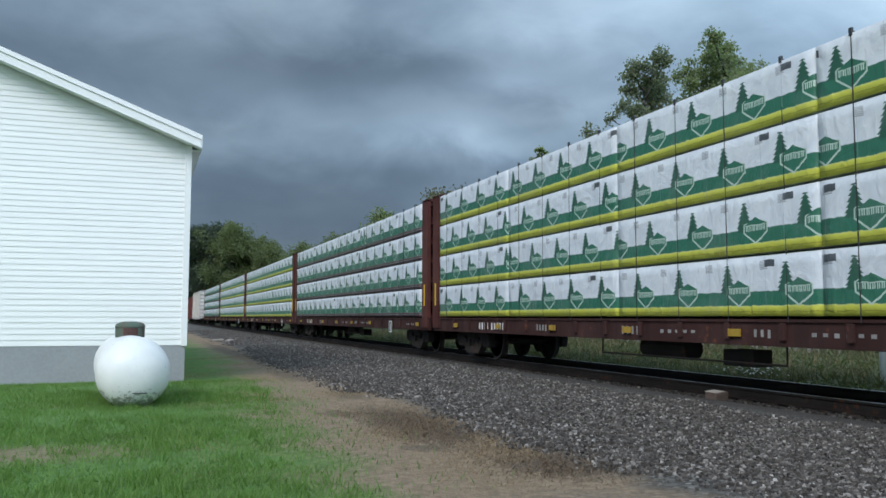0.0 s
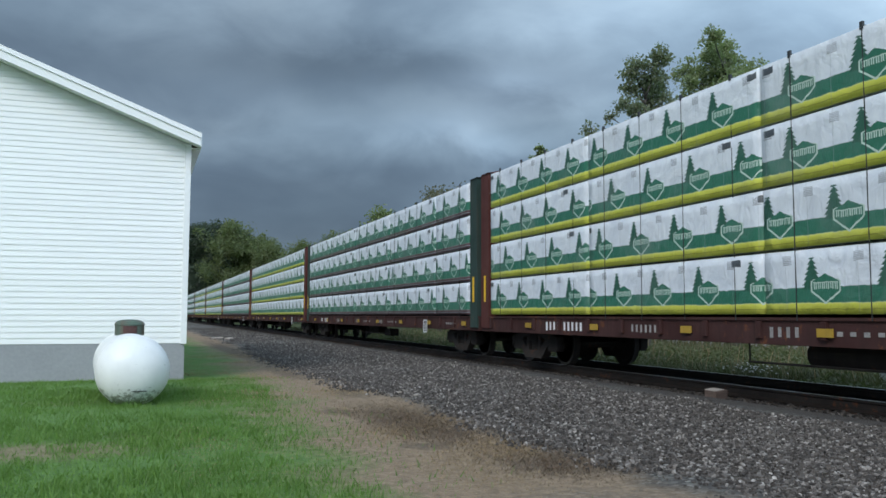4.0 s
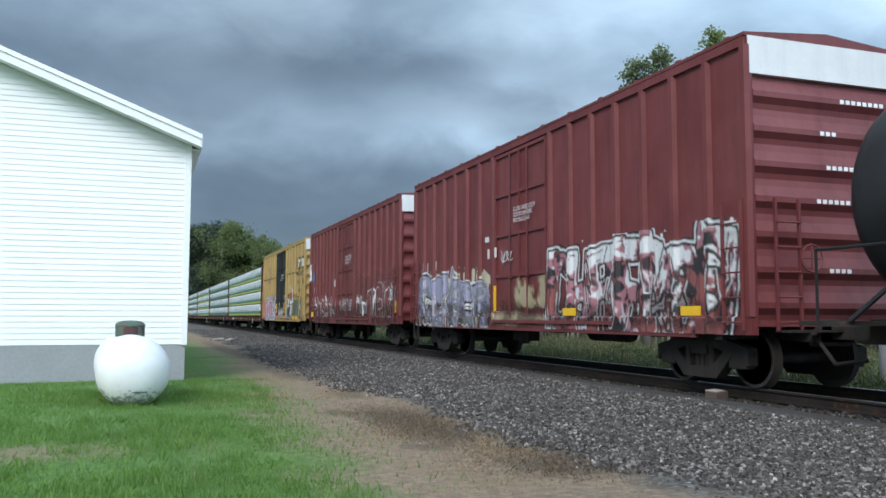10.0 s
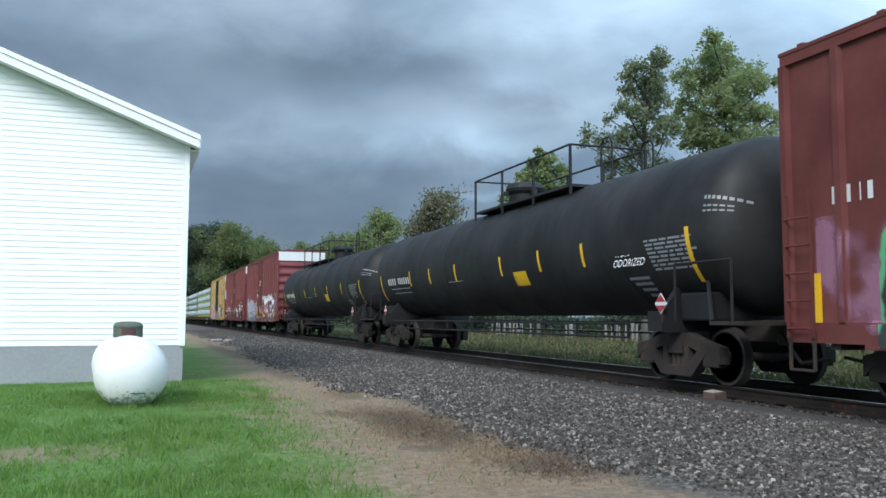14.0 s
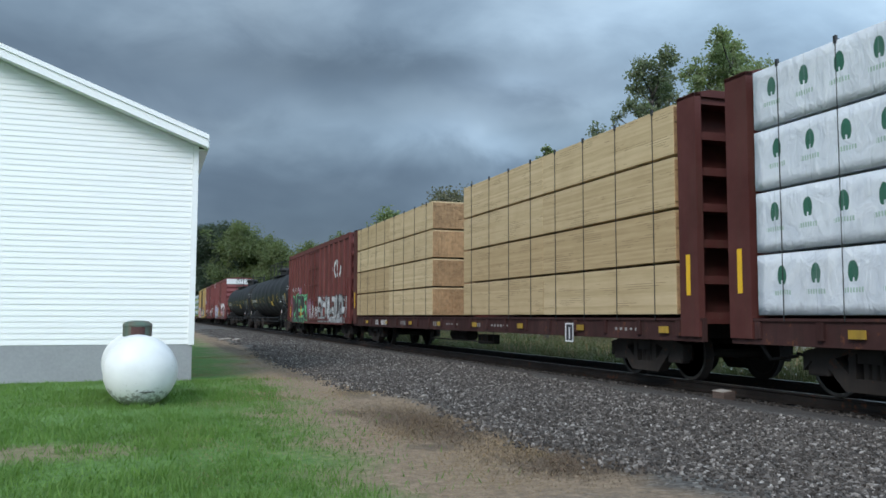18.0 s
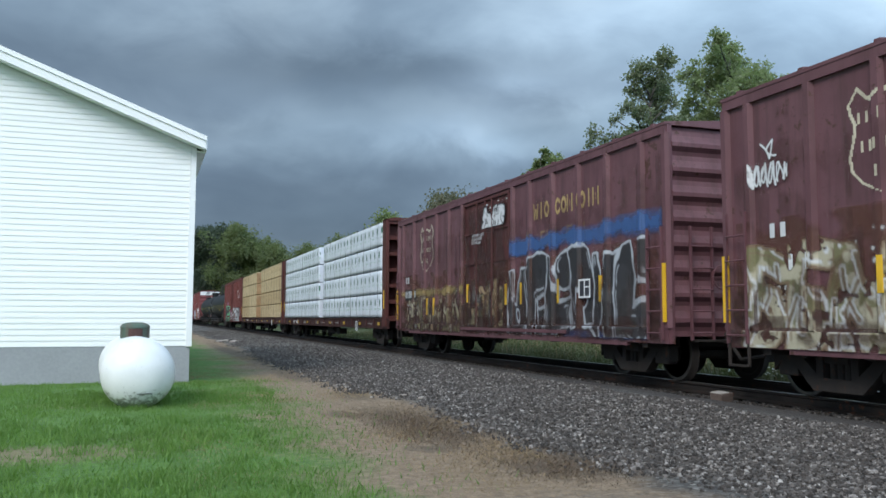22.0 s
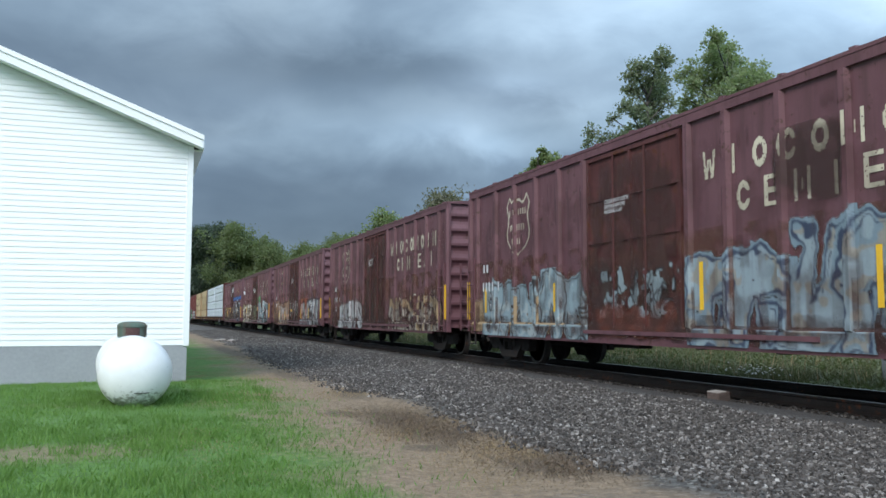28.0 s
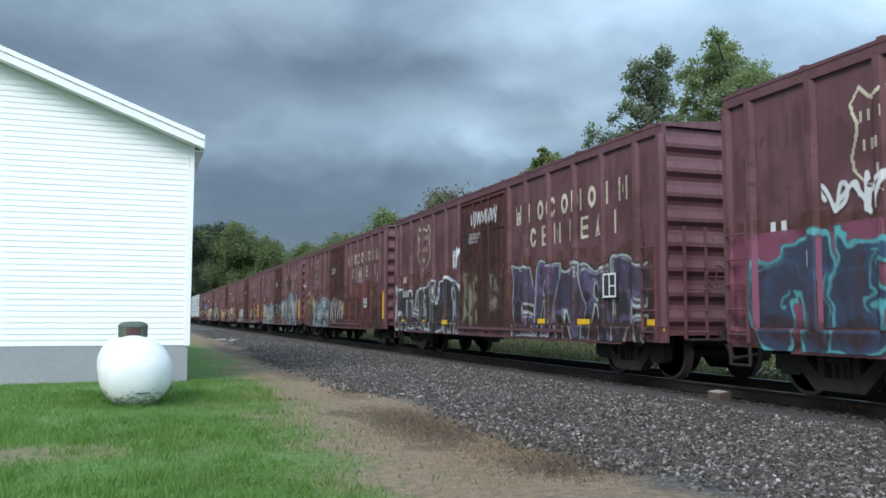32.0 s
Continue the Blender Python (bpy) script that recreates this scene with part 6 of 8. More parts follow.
def make_lumber():
    m, t, b = material("bare_lumber")
    c = coords(t)
    sep = t.nodes.new("ShaderNodeSeparateXYZ")
    t.links.new(c, sep.inputs[0])
    comb = t.nodes.new("ShaderNodeCombineXYZ")
    layer = math_node(t, "FLOOR", math_node(t, "DIVIDE", sep.outputs[2], 0.0415))
    t.links.new(layer, comb.inputs[2])
    t.links.new(math_node(t, "FLOOR", math_node(t, "DIVIDE", sep.outputs[0], 0.092)), comb.inputs[0])
    white = t.nodes.new("ShaderNodeTexWhiteNoise")
    t.links.new(comb.outputs[0], white.inputs["Vector"])
    grain = noise_node(t, c, 14, 4, 0.6, stretch=(1, 0.12, 1.6))
    stain = noise_node(t, c, 1.3, 4, 0.6)
    f = math_node(t, "ADD", math_node(t, "MULTIPLY", white.outputs["Value"], 0.35), math_node(t, "MULTIPLY", grain, 0.65))
    col = ramp(t, f, [(0.25, (0.47, 0.355, 0.205)), (0.5, (0.55, 0.425, 0.255)), (0.78, (0.62, 0.49, 0.31))])
    info = t.nodes.new("ShaderNodeObjectInfo")
    col = mixed(t, 1.0, col, ramp(t, info.outputs["Random"], [(0.0, (0.8, 0.74, 0.66)), (0.25, (0.95, 0.94, 0.92)), (1.0, (1.06, 1.06, 1.06))]), "MULTIPLY")
    col = mixed(t, math_node(t, "MULTIPLY", ramp(t, stain, [(0.5, (0, 0, 0)), (0.75, (1, 1, 1))]), 0.3), col, (0.36, 0.25, 0.13))
    # some boards stand back, so their joints show dark
    wander = noise_node(t, c, 1.6, 3, 0.6, stretch=(1, 0.5, 3.0))
    seam = math_node(t, "LESS_THAN", math_node(t, "PINGPONG", math_node(t, "DIVIDE", sep.outputs[2], 0.0415), 0.5), 0.1)
    open_seam = math_node(t, "MULTIPLY", seam, math_node(t, "GREATER_THAN", wander, 0.57))
    col = mixed(t, math_node(t, "MULTIPLY", open_seam, 0.7), col, (0.16, 0.1, 0.05))
    t.links.new(col, b.inputs["Base Color"])
    b.inputs["Roughness"].default_value = 0.8
    joint = math_node(t, "PINGPONG", math_node(t, "DIVIDE", sep.outputs[2], 0.0415), 0.5)
    bump(t, b, math_node(t, "MINIMUM", joint, 0.12), 0.3, 0.04)
    return m


TIER = (4.70 - 1.17) / 4
WRAPS = {k: make_wrap(k, TIER) for k in ("yellow", "maroon", "white")}
LUMBER = make_lumber()
END_GRAIN = plain("lumber_end_grain", (0.36, 0.225, 0.12), rough=0.85, grain=9, spread=0.55, relief=0.3)


def bundle_mesh(length, height, style, seed=0):
    s = Shape()
    bare = style == "lumber"
    x0 = -HALF + 0.012
    if bare:
        s.box(x0, -0.14, -length / 2 + 0.008, length / 2 - 0.008, 0.05, height, 0, 0.012)
        for y in (-length / 2 + 0.006, length / 2 - 0.006):
            k = 1 if y > 0 else -1
            nz, nx = int((height - 0.062) / 0.0415), int((-0.16 - x0) / 0.092)
            for i in range(nx):
                for j in range(nz):
                    p, q = x0 + 0.01 + i * 0.092, 0.056 + j * 0.0415
                    s.box(p, p + 0.088, *sorted((y, y + k * random.Random(seed + i * 50 + j).uniform(0.004, 0.03))), q, q + 0.039, 1)
        mats = [LUMBER, END_GRAIN]
    else:
        mats = [WRAPS[style]]
        first = len(s.v)
        rows, cols = 9, max(8, int(length / 0.16))
        lump = field(rows, cols, 0.1, 0.5, seed + 3) * 0.024
        for i in range(rows):
            for j in range(cols):
                edge = i in (0, rows - 1) or j in (0, cols - 1)
                y = length / 2 - 0.03 - (j - 1) * (length - 0.06) / (cols - 3) if 0 < j < cols - 1 else (length / 2 - 0.008) * (1 if j == 0 else -1)
                z = height - 0.025 - (i - 1) * (height - 0.06) / (rows - 3) if 0 < i < rows - 1 else (height - 0.004 if i == 0 else 0.036)
                s.v.append((x0 + 0.03 if edge else x0 - lump[i, j], y, z))
        s.f += [(first + i * cols + j, first + (i + 1) * cols + j, first + (i + 1) * cols + j + 1, first + i * cols + j + 1) for i in range(rows - 1) for j in range(cols - 1)]
        ring = [(0, j) for j in range(cols)] + [(i, cols - 1) for i in range(1, rows)] + [(rows - 1, j) for j in range(cols - 2, -1, -1)] + [(i, 0) for i in range(rows - 2, 0, -1)]
        front, back = [first + i * cols + j for i, j in ring], len(s.v)
        s.v += [(-0.14, s.v[k][1], s.v[k][2]) for k in front]
        m = len(ring)
        s.f += [(front[k], back + k, back + (k + 1) % m, front[(k + 1) % m]) for k in range(m)] + [tuple(back + k for k in range(m))]
        s.m += [0] * (len(s.f) - len(s.m))
    me = s.mesh("lumber_pack", mats, False, True)
    if not bare:
        n = rows * cols
        me.polygons.foreach_set("use_smooth", np.array([max(p.vertices) < first + n for p in me.polygons], dtype=bool))
    return me


BUNDLES = {}


def bundle(length, height, style, seed):
    key = (round(length, 2), round(height, 2), style, seed)
    if key not in BUNDLES:
        BUNDLES[key] = bundle_mesh(length, height, style, seed)
    return BUNDLES[key]


def centerbeam(label, front, rear, colour, style, blocks, load_label, top=4.70, deck=1.17, group="centerbeam flatcars of the train"):
    """A centerbeam flatcar: deck, end bulkheads, truss down the middle, bundles strapped on both sides. front and rear: of the load. blocks: (from the front, bundle lengths)."""
    car, length, start = new_car("centerbeam_flatcar", label, "flatcar", group, front + 0.62, rear - 0.62)
    h = length / 2
    deck, top = deck - RAIL_Z, top - RAIL_Z
    part("deck", Shape().box(-HALF + 0.14, HALF - 0.14, -h, h, deck - 0.1, deck - 0.02), colour, car)
    for k in (-1, 1):
        o = [(HALF - 0.14, deck - 0.38), (HALF - 0.05, deck - 0.38), (HALF - 0.05, deck - 0.05), (HALF - 0.02, deck - 0.05), (HALF - 0.02, deck - 0.01), (HALF - 0.14, deck - 0.01)]
        part("side_sill", Shape().prism([(k * p, q) for p, q in o], "y", -h, h), BEAM_SILL, car, "grimy dark red side sill, shade painted in")
    n = 20
    beam = Shape().box(-1.4, 1.4, -0.06, 0.06, deck - 0.34, deck - 0.1).mesh("cross_beam", IRON)
    pocket = Shape().box(-0.02, 0.03, -0.05, 0.05, deck - 0.3, deck - 0.06, 0, 0.008).mesh("strap_winch", BEAM_SILL)
    for i in range(n):
        y = -h + 0.6 + i * (length - 1.2) / (n - 1)
        part("cross_beam", beam, None, car, at=(0, y, 0))
        part("strap_winch", pocket, None, car, at=(-HALF + 0.02, y, 0))
        part("strap_winch", pocket, None, car, at=(HALF - 0.02, y, 0))
    u = Shape().box(-0.3, 0.3, -h, h, deck - 0.44, deck - 0.1)
    u.tube((-0.7, 0.2, 0.55), (-0.7, 1.6, 0.55), 0.19, sides=12).box(-0.95, -0.6, -1.6, -0.9, 0.34, 0.6)
    u.tube((-1.2, -2.6, 0.42), (-1.2, 2.4, 0.42), 0.018, sides=6).tube((-1.2, -2.6, 0.42), (-1.2, -2.6, 0.7), 0.015, sides=6).tube((-1.2, 2.4, 0.42), (-1.2, 2.4, 0.7), 0.015, sides=6)
    part("underframe", u, IRON, car)
    for k in (-1, 1):
        y0, y1 = h - 0.5, h - 0.02
        Y = lambda a, c: sorted((k * a, k * c))
        wall = part("bulkhead", Shape().box(-HALF + 0.12, HALF - 0.12, *Y(y0, y0 + 0.05), deck, top + 0.03), colour, car, "steel end bulkhead with ribs")
        stile = Shape().box(0, 0.12, *Y(y0, y1), deck - 0.3, top + 0.06).mesh("bulkhead_post", colour)
        for x in (-HALF, HALF - 0.12):
            part("bulkhead_post", stile, None, wall, at=(x, 0, 0))
        m = 6
        rib = Shape().box(-HALF + 0.12, HALF - 0.12, *Y(y0 + 0.05, y1 - 0.05), 0, 0.13).mesh("bulkhead_rib", colour)
        for i in range(m + 1):
            part("bulkhead_rib", rib, None, wall, at=(0, 0, deck - 0.05 + i * (top - deck - 0.06) / m))
        part("bulkhead_post", Shape().box(-0.08, 0.08, *Y(y0 + 0.05, y1 - 0.08), deck, top), colour, wall)
        part("bulkhead_cap", Shape().prism([(-HALF, top), (HALF, top), (HALF, top + 0.05), (HALF - 0.3, top + 0.12), (-HALF + 0.3, top + 0.12), (-HALF, top + 0.05)], "y", *Y(y0, y1)), colour, wall)
        plate = Shape().box(-HALF - 0.008, -HALF + 0.002, *Y(y0 + 0.18, y0 + 0.28), deck + 0.35, deck + 1.0)
        part("reflector", plate, STRIPE, wall, "yellow reflective plate")
    t = Shape().box(-0.2, 0.2, -h + 0.5, h - 0.5, top - 0.12, top).box(-0.12, 0.12, -h + 0.5, h - 0.5, deck - 0.05, deck + 0.06)
    n = 16
    for i in range(n + 1):
        y = -h + 0.55 + i * (length - 1.1) / n
        t.box(-0.1, 0.1, y - 0.08, y + 0.08, deck, top - 0.1)
        if i < n and i % 2 == 0:
            y2 = y + (length - 1.1) / n
            t.prism([(y, deck + 0.1), (y + 0.14, deck + 0.1), (y2, deck + 1.1), (y2 - 0.14, deck + 1.1)], "x", -0.06, 0.06)
    part("center_beam", t, colour, car, "steel truss beam along the middle")
    tiers = 4
    tall = (top - deck) / tiers
    y_front = h - 0.62
    w = 0.007
    strap = Shape().box(-HALF - 0.004, -HALF + 0.004, -w, w, -0.05, top - deck).box(-HALF - 0.012, -HALF + 0.02, -0.025, 0.025, top - deck - 0.05, top - deck + 0.045)
    strap.box(-HALF, -0.1, -w, w, top - deck + 0.003, top - deck + 0.01)
    sm = strap.mesh("strap", STRAP)
    k = 0
    for at, lengths in blocks:
        y = y_front - at
        for ln in lengths:
            for tier in range(tiers):
                shift = 0.0
                me = bundle(ln, tall, style, (k * 7 + tier * 3) % 4)
                for turn in (0, 180):
                    part("lumber_pack", me, None, car, load_label, at=pose(0, y - ln / 2 + shift, deck + tier * tall, 0, 0, turn))
                k += 1
            m = max(1, round(ln / 1.12))
            for i in range(m):
                part("strap", sm, None, car, at=(0, y - (i + 0.5) * ln / m, deck))
            y -= ln
    for y in (-h + 2.2, h - 2.2):
        add_truck(car, y, start)
    add_couplers(car, h - 0.15)
    for y in np.arange(-h + 1.0, h - 0.5, 2.9):
        part("reflector", Shape().box(-HALF - 0.006, -HALF + 0.02, y - 0.13, y + 0.13, deck - 0.26, deck - 0.15), DULL_STRIPE, car, "dusty yellow reflective plate")
    # framed tag board and lettering bars on the near sill
    y = y_front - 18.7
    board = part("tag_board", Shape().box(-HALF - 0.012, -HALF + 0.0, y - 0.17, y + 0.17, deck - 0.5, deck - 0.12), DARK_INK, car, "black tag board in a white frame")
    for a, b, c, d in ((-0.17, -0.14, -0.5, -0.12), (0.14, 0.17, -0.5, -0.12), (-0.14, 0.14, -0.5, -0.47), (-0.14, 0.14, -0.15, -0.12), (-0.02, 0.02, -0.44, -0.2)):
        part("board_frame", Shape().box(-HALF - 0.018, -HALF - 0.0125, y + a, y + b, deck + c, deck + d), WHITE_INK, board)
    rng = random.Random(int(front * 3))
    for u, tall, count, wide in ((2.95, 0.17, 4, 0.12), (3.75, 0.17, 5, 0.12), (6.3, 0.13, 6, 0.09), (9.8, 0.14, 4, 0.11), (11.0, 0.05, 5, 0.16), (13.3, 0.11, 3, 0.09), (14.4, 0.05, 6, 0.14), (20.4, 0.05, 5, 0.12)):
        for i in range(count):
            y = y_front - u - i * (wide + 0.05)
            part("lettering", Shape().box(-HALF + 0.042, -HALF + 0.049, y - wide * 0.55, y, deck - 0.21 - tall / 2 + rng.uniform(-0.01, 0.01), deck - 0.21 + tall / 2), WHITE_INK if u < 4 else FADED_INK, car, "white lettering" if u < 4 else "faded lettering")
    return car, h, deck


RED_MARK = plain("placard_red", (0.36, 0.04, 0.05), rough=0.4)


def tank_car(label, front, rear, walkway, stripes=(6.15, 2.65, -0.15, -2.95, -5.85), table=-7.3, words_at=None, group="tank cars of the train"):
    car, length, start = new_car("tank_car", label, "tank car", group, front, rear)
    h, r, zc = length / 2 - 0.4, 1.46, 2.59
    up = 0.17
    head = 0.72
    back, fore = h + 0.15, h + 0.2
    prof = [(-back + head - head * math.cos(math.pi / 2 * i / 10), max(0.01, r * math.sin(math.pi / 2 * i / 10))) for i in range(11)]
    n = 8
    for i in range(1, n):
        y = -h + head + i * (2 * h - 2 * head) / n
        prof += [(y - 0.03, r), (y, r + 0.006), (y + 0.03, r)]
    prof += [(fore - head + head * math.sin(math.pi / 2 * i / 10), max(0.01, r * math.cos(math.pi / 2 * i / 10))) for i in range(11)]
    part("shell", smooth_by_angle(Shape().lathe(prof, "y", 64, 0, (0, 0, zc)).mesh("shell", TANK_BLACK), 50), None, car)
    for k in (-1, 1):
        part("stub_sill", Shape().box(-0.35, 0.35, *sorted((k * (h - 3.6), k * (h + 0.5))), 0.72, 1.06), IRON, car)
        part("end_platform", Shape().box(-HALF, HALF, *sorted((k * (h - 0.3), k * (h + 0.5))), 0.98, 1.04), IRON, car)
        part("bolster", Shape().box(-HALF, HALF, *sorted((k * (h - 1.95), k * (h - 1.55))), 0.86, 1.2), TANK_BLACK, car)
        for x in (-1, 1):
            part("saddle", Shape().prism([(x * 1.5, 1.04), (x * 0.72, 2.05), (x * 0.55, 2.05), (x * 0.3, 1.04)], "y", k * (h - 1.8) - 0.06, k * (h - 1.8) + 0.06), TANK_BLACK, car)
            part("brace", Shape().tube((x * 1.5, k * (h - 0.3), 1.04), (x * 0.9, k * (h - 1.2), 2.05), 0.035, sides=6), TANK_BLACK, car)
    for k in (-1, 1):
        for x in (-HALF + 0.03, HALF - 0.03):
            g = Shape().tube((x, k * (h - 1.2), 1.04), (x, k * (h - 1.2), 1.95), 0.022, sides=6).tube((x, k * (h - 1.2), 1.95), (x, k * (h + 0.2), 1.95), 0.022, sides=6).tube((x, k * (h + 0.2), 1.95), (x, k * (h + 0.2), 1.04), 0.022, sides=6)
            part("grab_rail", g, TANK_BLACK, car)
        part("end_box", Shape().box(-1.2, 1.2, *sorted((k * (h - 1.5), k * (h - 0.75))), 1.04, 1.5, 0, 0.04), TANK_BLACK, car)
    rail = Shape()
    for x in (-HALF + 0.02, HALF - 0.02):
        for z in (0.98, 0.74):
            rail.tube((x, -h + 2.6, z), (x, h - 2.6, z), 0.022, sides=6)
        for i in range(9):
            y = -h + 2.6 + i * (2 * h - 5.2) / 8
            rail.box(x - 0.02, x + 0.02, y - 0.02, y + 0.02, 0.72, 1.05)
    part("side_rail", rail, TANK_BLACK, car, "long low handrail along the side")
    zt = zc + r
    p = Shape()
    y0, y1 = walkway
    p.box(-0.95, 0.95, y0, y1, zt - 0.12, zt - 0.06)
    part("walkway", p, TANK_BLACK, car, "grated walkway on top of the tank")
    g = Shape()
    for x in (-0.95, 0.95):
        g.tube((x, y0, zt + 0.8), (x, y1, zt + 0.8), 0.026, sides=6)
        spans = max(2, round((y1 - y0) / 1.9))
        for i in range(spans + 1):
            y = y0 + i * (y1 - y0) / spans
            g.box(x - 0.025, x + 0.025, y - 0.025, y + 0.025, zt - 0.3, zt + 0.8)
    for y in (y0, y1):
        g.tube((-0.95, y, zt + 0.8), (0.95, y, zt + 0.8), 0.024, sides=6)
    part("railing", g, TANK_BLACK, car, "black safety railing round the walkway")
    for x in (-0.5, 0.5):
        hoop = Shape().tube((x, -4.85, zt - 0.3), (x, -4.85, zt + 0.7), 0.024, sides=6).tube((x, -5.28, zt - 0.3), (x, -5.28, zt + 0.7), 0.024, sides=6)
        hoop.tube((x, -4.85, zt + 0.7), (x, -4.95, zt + 0.82), 0.024, sides=6).tube((x, -4.95, zt + 0.82), (x, -5.18, zt + 0.82), 0.024, sides=6).tube((x, -5.18, zt + 0.82), (x, -5.28, zt + 0.7), 0.024, sides=6)
        part("ladder_hoop", hoop, TANK_BLACK, car)
    part("dome", Shape().lathe([(zt - 0.15, 0.42), (zt + 0.3, 0.42), (zt + 0.38, 0.5), (zt + 0.46, 0.53), (zt + 0.52, 0.5), (zt + 0.58, 0.47), (zt + 0.62, 0.4), (zt + 0.63, 0.02)], "z", 24).box(-0.6, -0.5, -0.07, 0.07, zt + 0.26, zt + 0.38, 0, 0.02).box(0.5, 0.6, -0.07, 0.07, zt + 0.26, zt + 0.38, 0, 0.02).box(-0.07, 0.07, -0.62, -0.5, zt + 0.24, zt + 0.4, 0, 0.02).box(-0.07, 0.07, 0.5, 0.62, zt + 0.24, zt + 0.4, 0, 0.02), TANK_BLACK, car, "round protective valve housing")
    for y in (-h + 1.75, h - 1.75):
        add_truck(car, y, start)
    add_couplers(car, length / 2 - 0.45)
    def patch(name, y0, y1, z0, z1, mat, label, lift=0.004):
        """A painted patch that bends round the shell."""
        st = Shape()
        a0, a1 = math.asin((z0 + up - zc) / r), math.asin((z1 + up - zc) / r)
        m = max(1, int((a1 - a0) / 0.06))
        for y_a, y_b in zip(np.linspace(y0, y1, 3)[:-1], np.linspace(y0, y1, 3)[1:]):
            for i in range(m):
                q = []
                for yy, aa in ((y_a, a0 + (a1 - a0) * i / m), (y_a, a0 + (a1 - a0) * (i + 1) / m), (y_b, a0 + (a1 - a0) * (i + 1) / m), (y_b, a0 + (a1 - a0) * i / m)):
                    e = max(0.0, yy - (fore - head), -yy - (back - head)) / head
                    rr = r * math.sqrt(max(0.0, 1 - e * e)) + lift
                    q.append((-rr * math.cos(aa), yy, zc + rr * math.sin(aa)))
                st.quad(q)
        return part(name, st, mat, car, label)

    def finish():
        for y in (-h + 1.55, h - 1.9):
            board = Shape().prism([(y - 0.17, 1.32), (y, 1.49), (y + 0.17, 1.32), (y, 1.15)], "x", -HALF - 0.01, -HALF + 0.004)
            part("hazard_placard", board, WHITE_END, car, "white and red diamond placard")
            for z0, z1 in ((1.35, 1.47), (1.29, 1.17)):
                w = abs(z1 - 1.32)
                board = Shape().prism([(y - w, z0), (y, z1), (y + w, z0)], "x", -HALF - 0.013, -HALF - 0.011)
                part("hazard_mark", board, RED_MARK, car, "red half of a placard")
            part("placard_post", Shape().box(-HALF + 0.005, -HALF + 0.03, y - 0.02, y + 0.02, 1.0, 1.4), IRON, car)
        return car, h, zc, r

    for y in (h - 0.95, -h + 0.95):
        patch("stripe", y - 0.055, y + 0.055, 1.5, 2.38, STRIPE, "yellow reflective stripe", 0.008)
    for y in stripes:
        patch("stripe", y - 0.05, y + 0.05, 1.92, 2.38, STRIPE, "yellow reflective stripe")
    for i, y in enumerate((8.25, 8.0, 7.75, 7.5, 7.1, 6.88, 6.66, 6.44, 6.22, 6.0)):
        patch("lettering", y - 0.15, y - 0.05, 2.01, 2.23, WHITE_INK, "white lettering")
    for k, z in enumerate((1.86, 1.72)):
        patch("lettering", 5.9, 8.0 - 0.2 * k, z, z + 0.032, GREY_PRINT, "small grey lettering")
    for k, (z, m, w) in enumerate(((2.8, 8, 0.045), (2.68, 5, 0.06), (2.6, 5, 0.06))):
        for i in range(m):
            y = -back + 0.68 - i * (w + 0.022)
            patch("lettering", y - w, y, z - 0.03, z + (0.03 if k == 0 else 0.0), GREY_PRINT, "small white lettering")
    patch("placard", -2.95, -2.25, 1.66, 1.98, STRIPE, "yellow warning placard")
    patch("lettering", 1.1, 2.2, 1.9, 1.925, GREY_PRINT, "small grey lettering")
    rng = random.Random(int(front))
    for k in range(8):
        y = table - 0.02 * k
        while y > table - 1.15:
            w = rng.uniform(0.1, 0.35)
            patch("lettering", y - w, y, 2.22 - 0.07 * k, 2.255 - 0.07 * k, GREY_PRINT, "small grey lettering")
            y -= w + 0.05
    for k in range(4):
        patch("lettering", table + 0.15, table + 0.8 - 0.1 * k, 1.6 - 0.1 * k, 1.65 - 0.1 * k, GREY_PRINT, "small grey lettering")
    if not words_at:
        return finish()
    ang = math.asin((2.02 + up - zc) / r)
    words = writing(car, "NON-\nODORIZED", 0.2, 0, 0, 0, WHITE_INK, "white words on the shell")
    words.matrix_basis = Matrix.Translation((-(r + 0.012) * math.cos(ang), words_at, zc + r * math.sin(ang))) @ Matrix.Rotation(-ang * 0.9, 4, "Y") @ Matrix(((0, 0, -1, 0), (-1, 0, 0, 0), (0, 1, 0, 0), (0, 0, 0, 1)))
    return finish()



# ---- ground cover ----
def blades(name, rng, xs, ys, heights, width, lean, mats, label, category):
    """Grass as single pointed blades, one mesh for all of them."""
    n = len(xs)
    z = np.interp(xs, ACROSS, HEIGHT) - 0.01
    a = rng.uniform(0, 2 * np.pi, n)
    dx, dy = np.cos(a) * width * rng.uniform(0.6, 1.4, n), np.sin(a) * width * rng.uniform(0.6, 1.4, n)
    lx, ly = rng.normal(0, 1, n) * heights * lean, rng.normal(0, 1, n) * heights * lean
    v = np.empty((n, 3, 3))
    v[:, 0] = np.stack([xs - dx, ys - dy, z], 1)
    v[:, 1] = np.stack([xs + dx, ys + dy, z], 1)
    v[:, 2] = np.stack([xs + lx, ys + ly, z + heights], 1)
    me = bpy.data.meshes.new(name)
    me.from_pydata(v.reshape(-1, 3).tolist(), [], np.arange(3 * n).reshape(-1, 3).tolist())
    me.materials.append(mats)
    ob = new(name, me)
    return tagged(ob, label, category, kind="stuff")


def lawn_edge(y):
    return 1.1 + np.minimum(0.05 * (y - 5), 0.9)


def patchy(xs, ys, scale, seed):
    return np.array([noise.noise(Vector((x * scale, y * scale, seed))) for x, y in zip(xs, ys)])


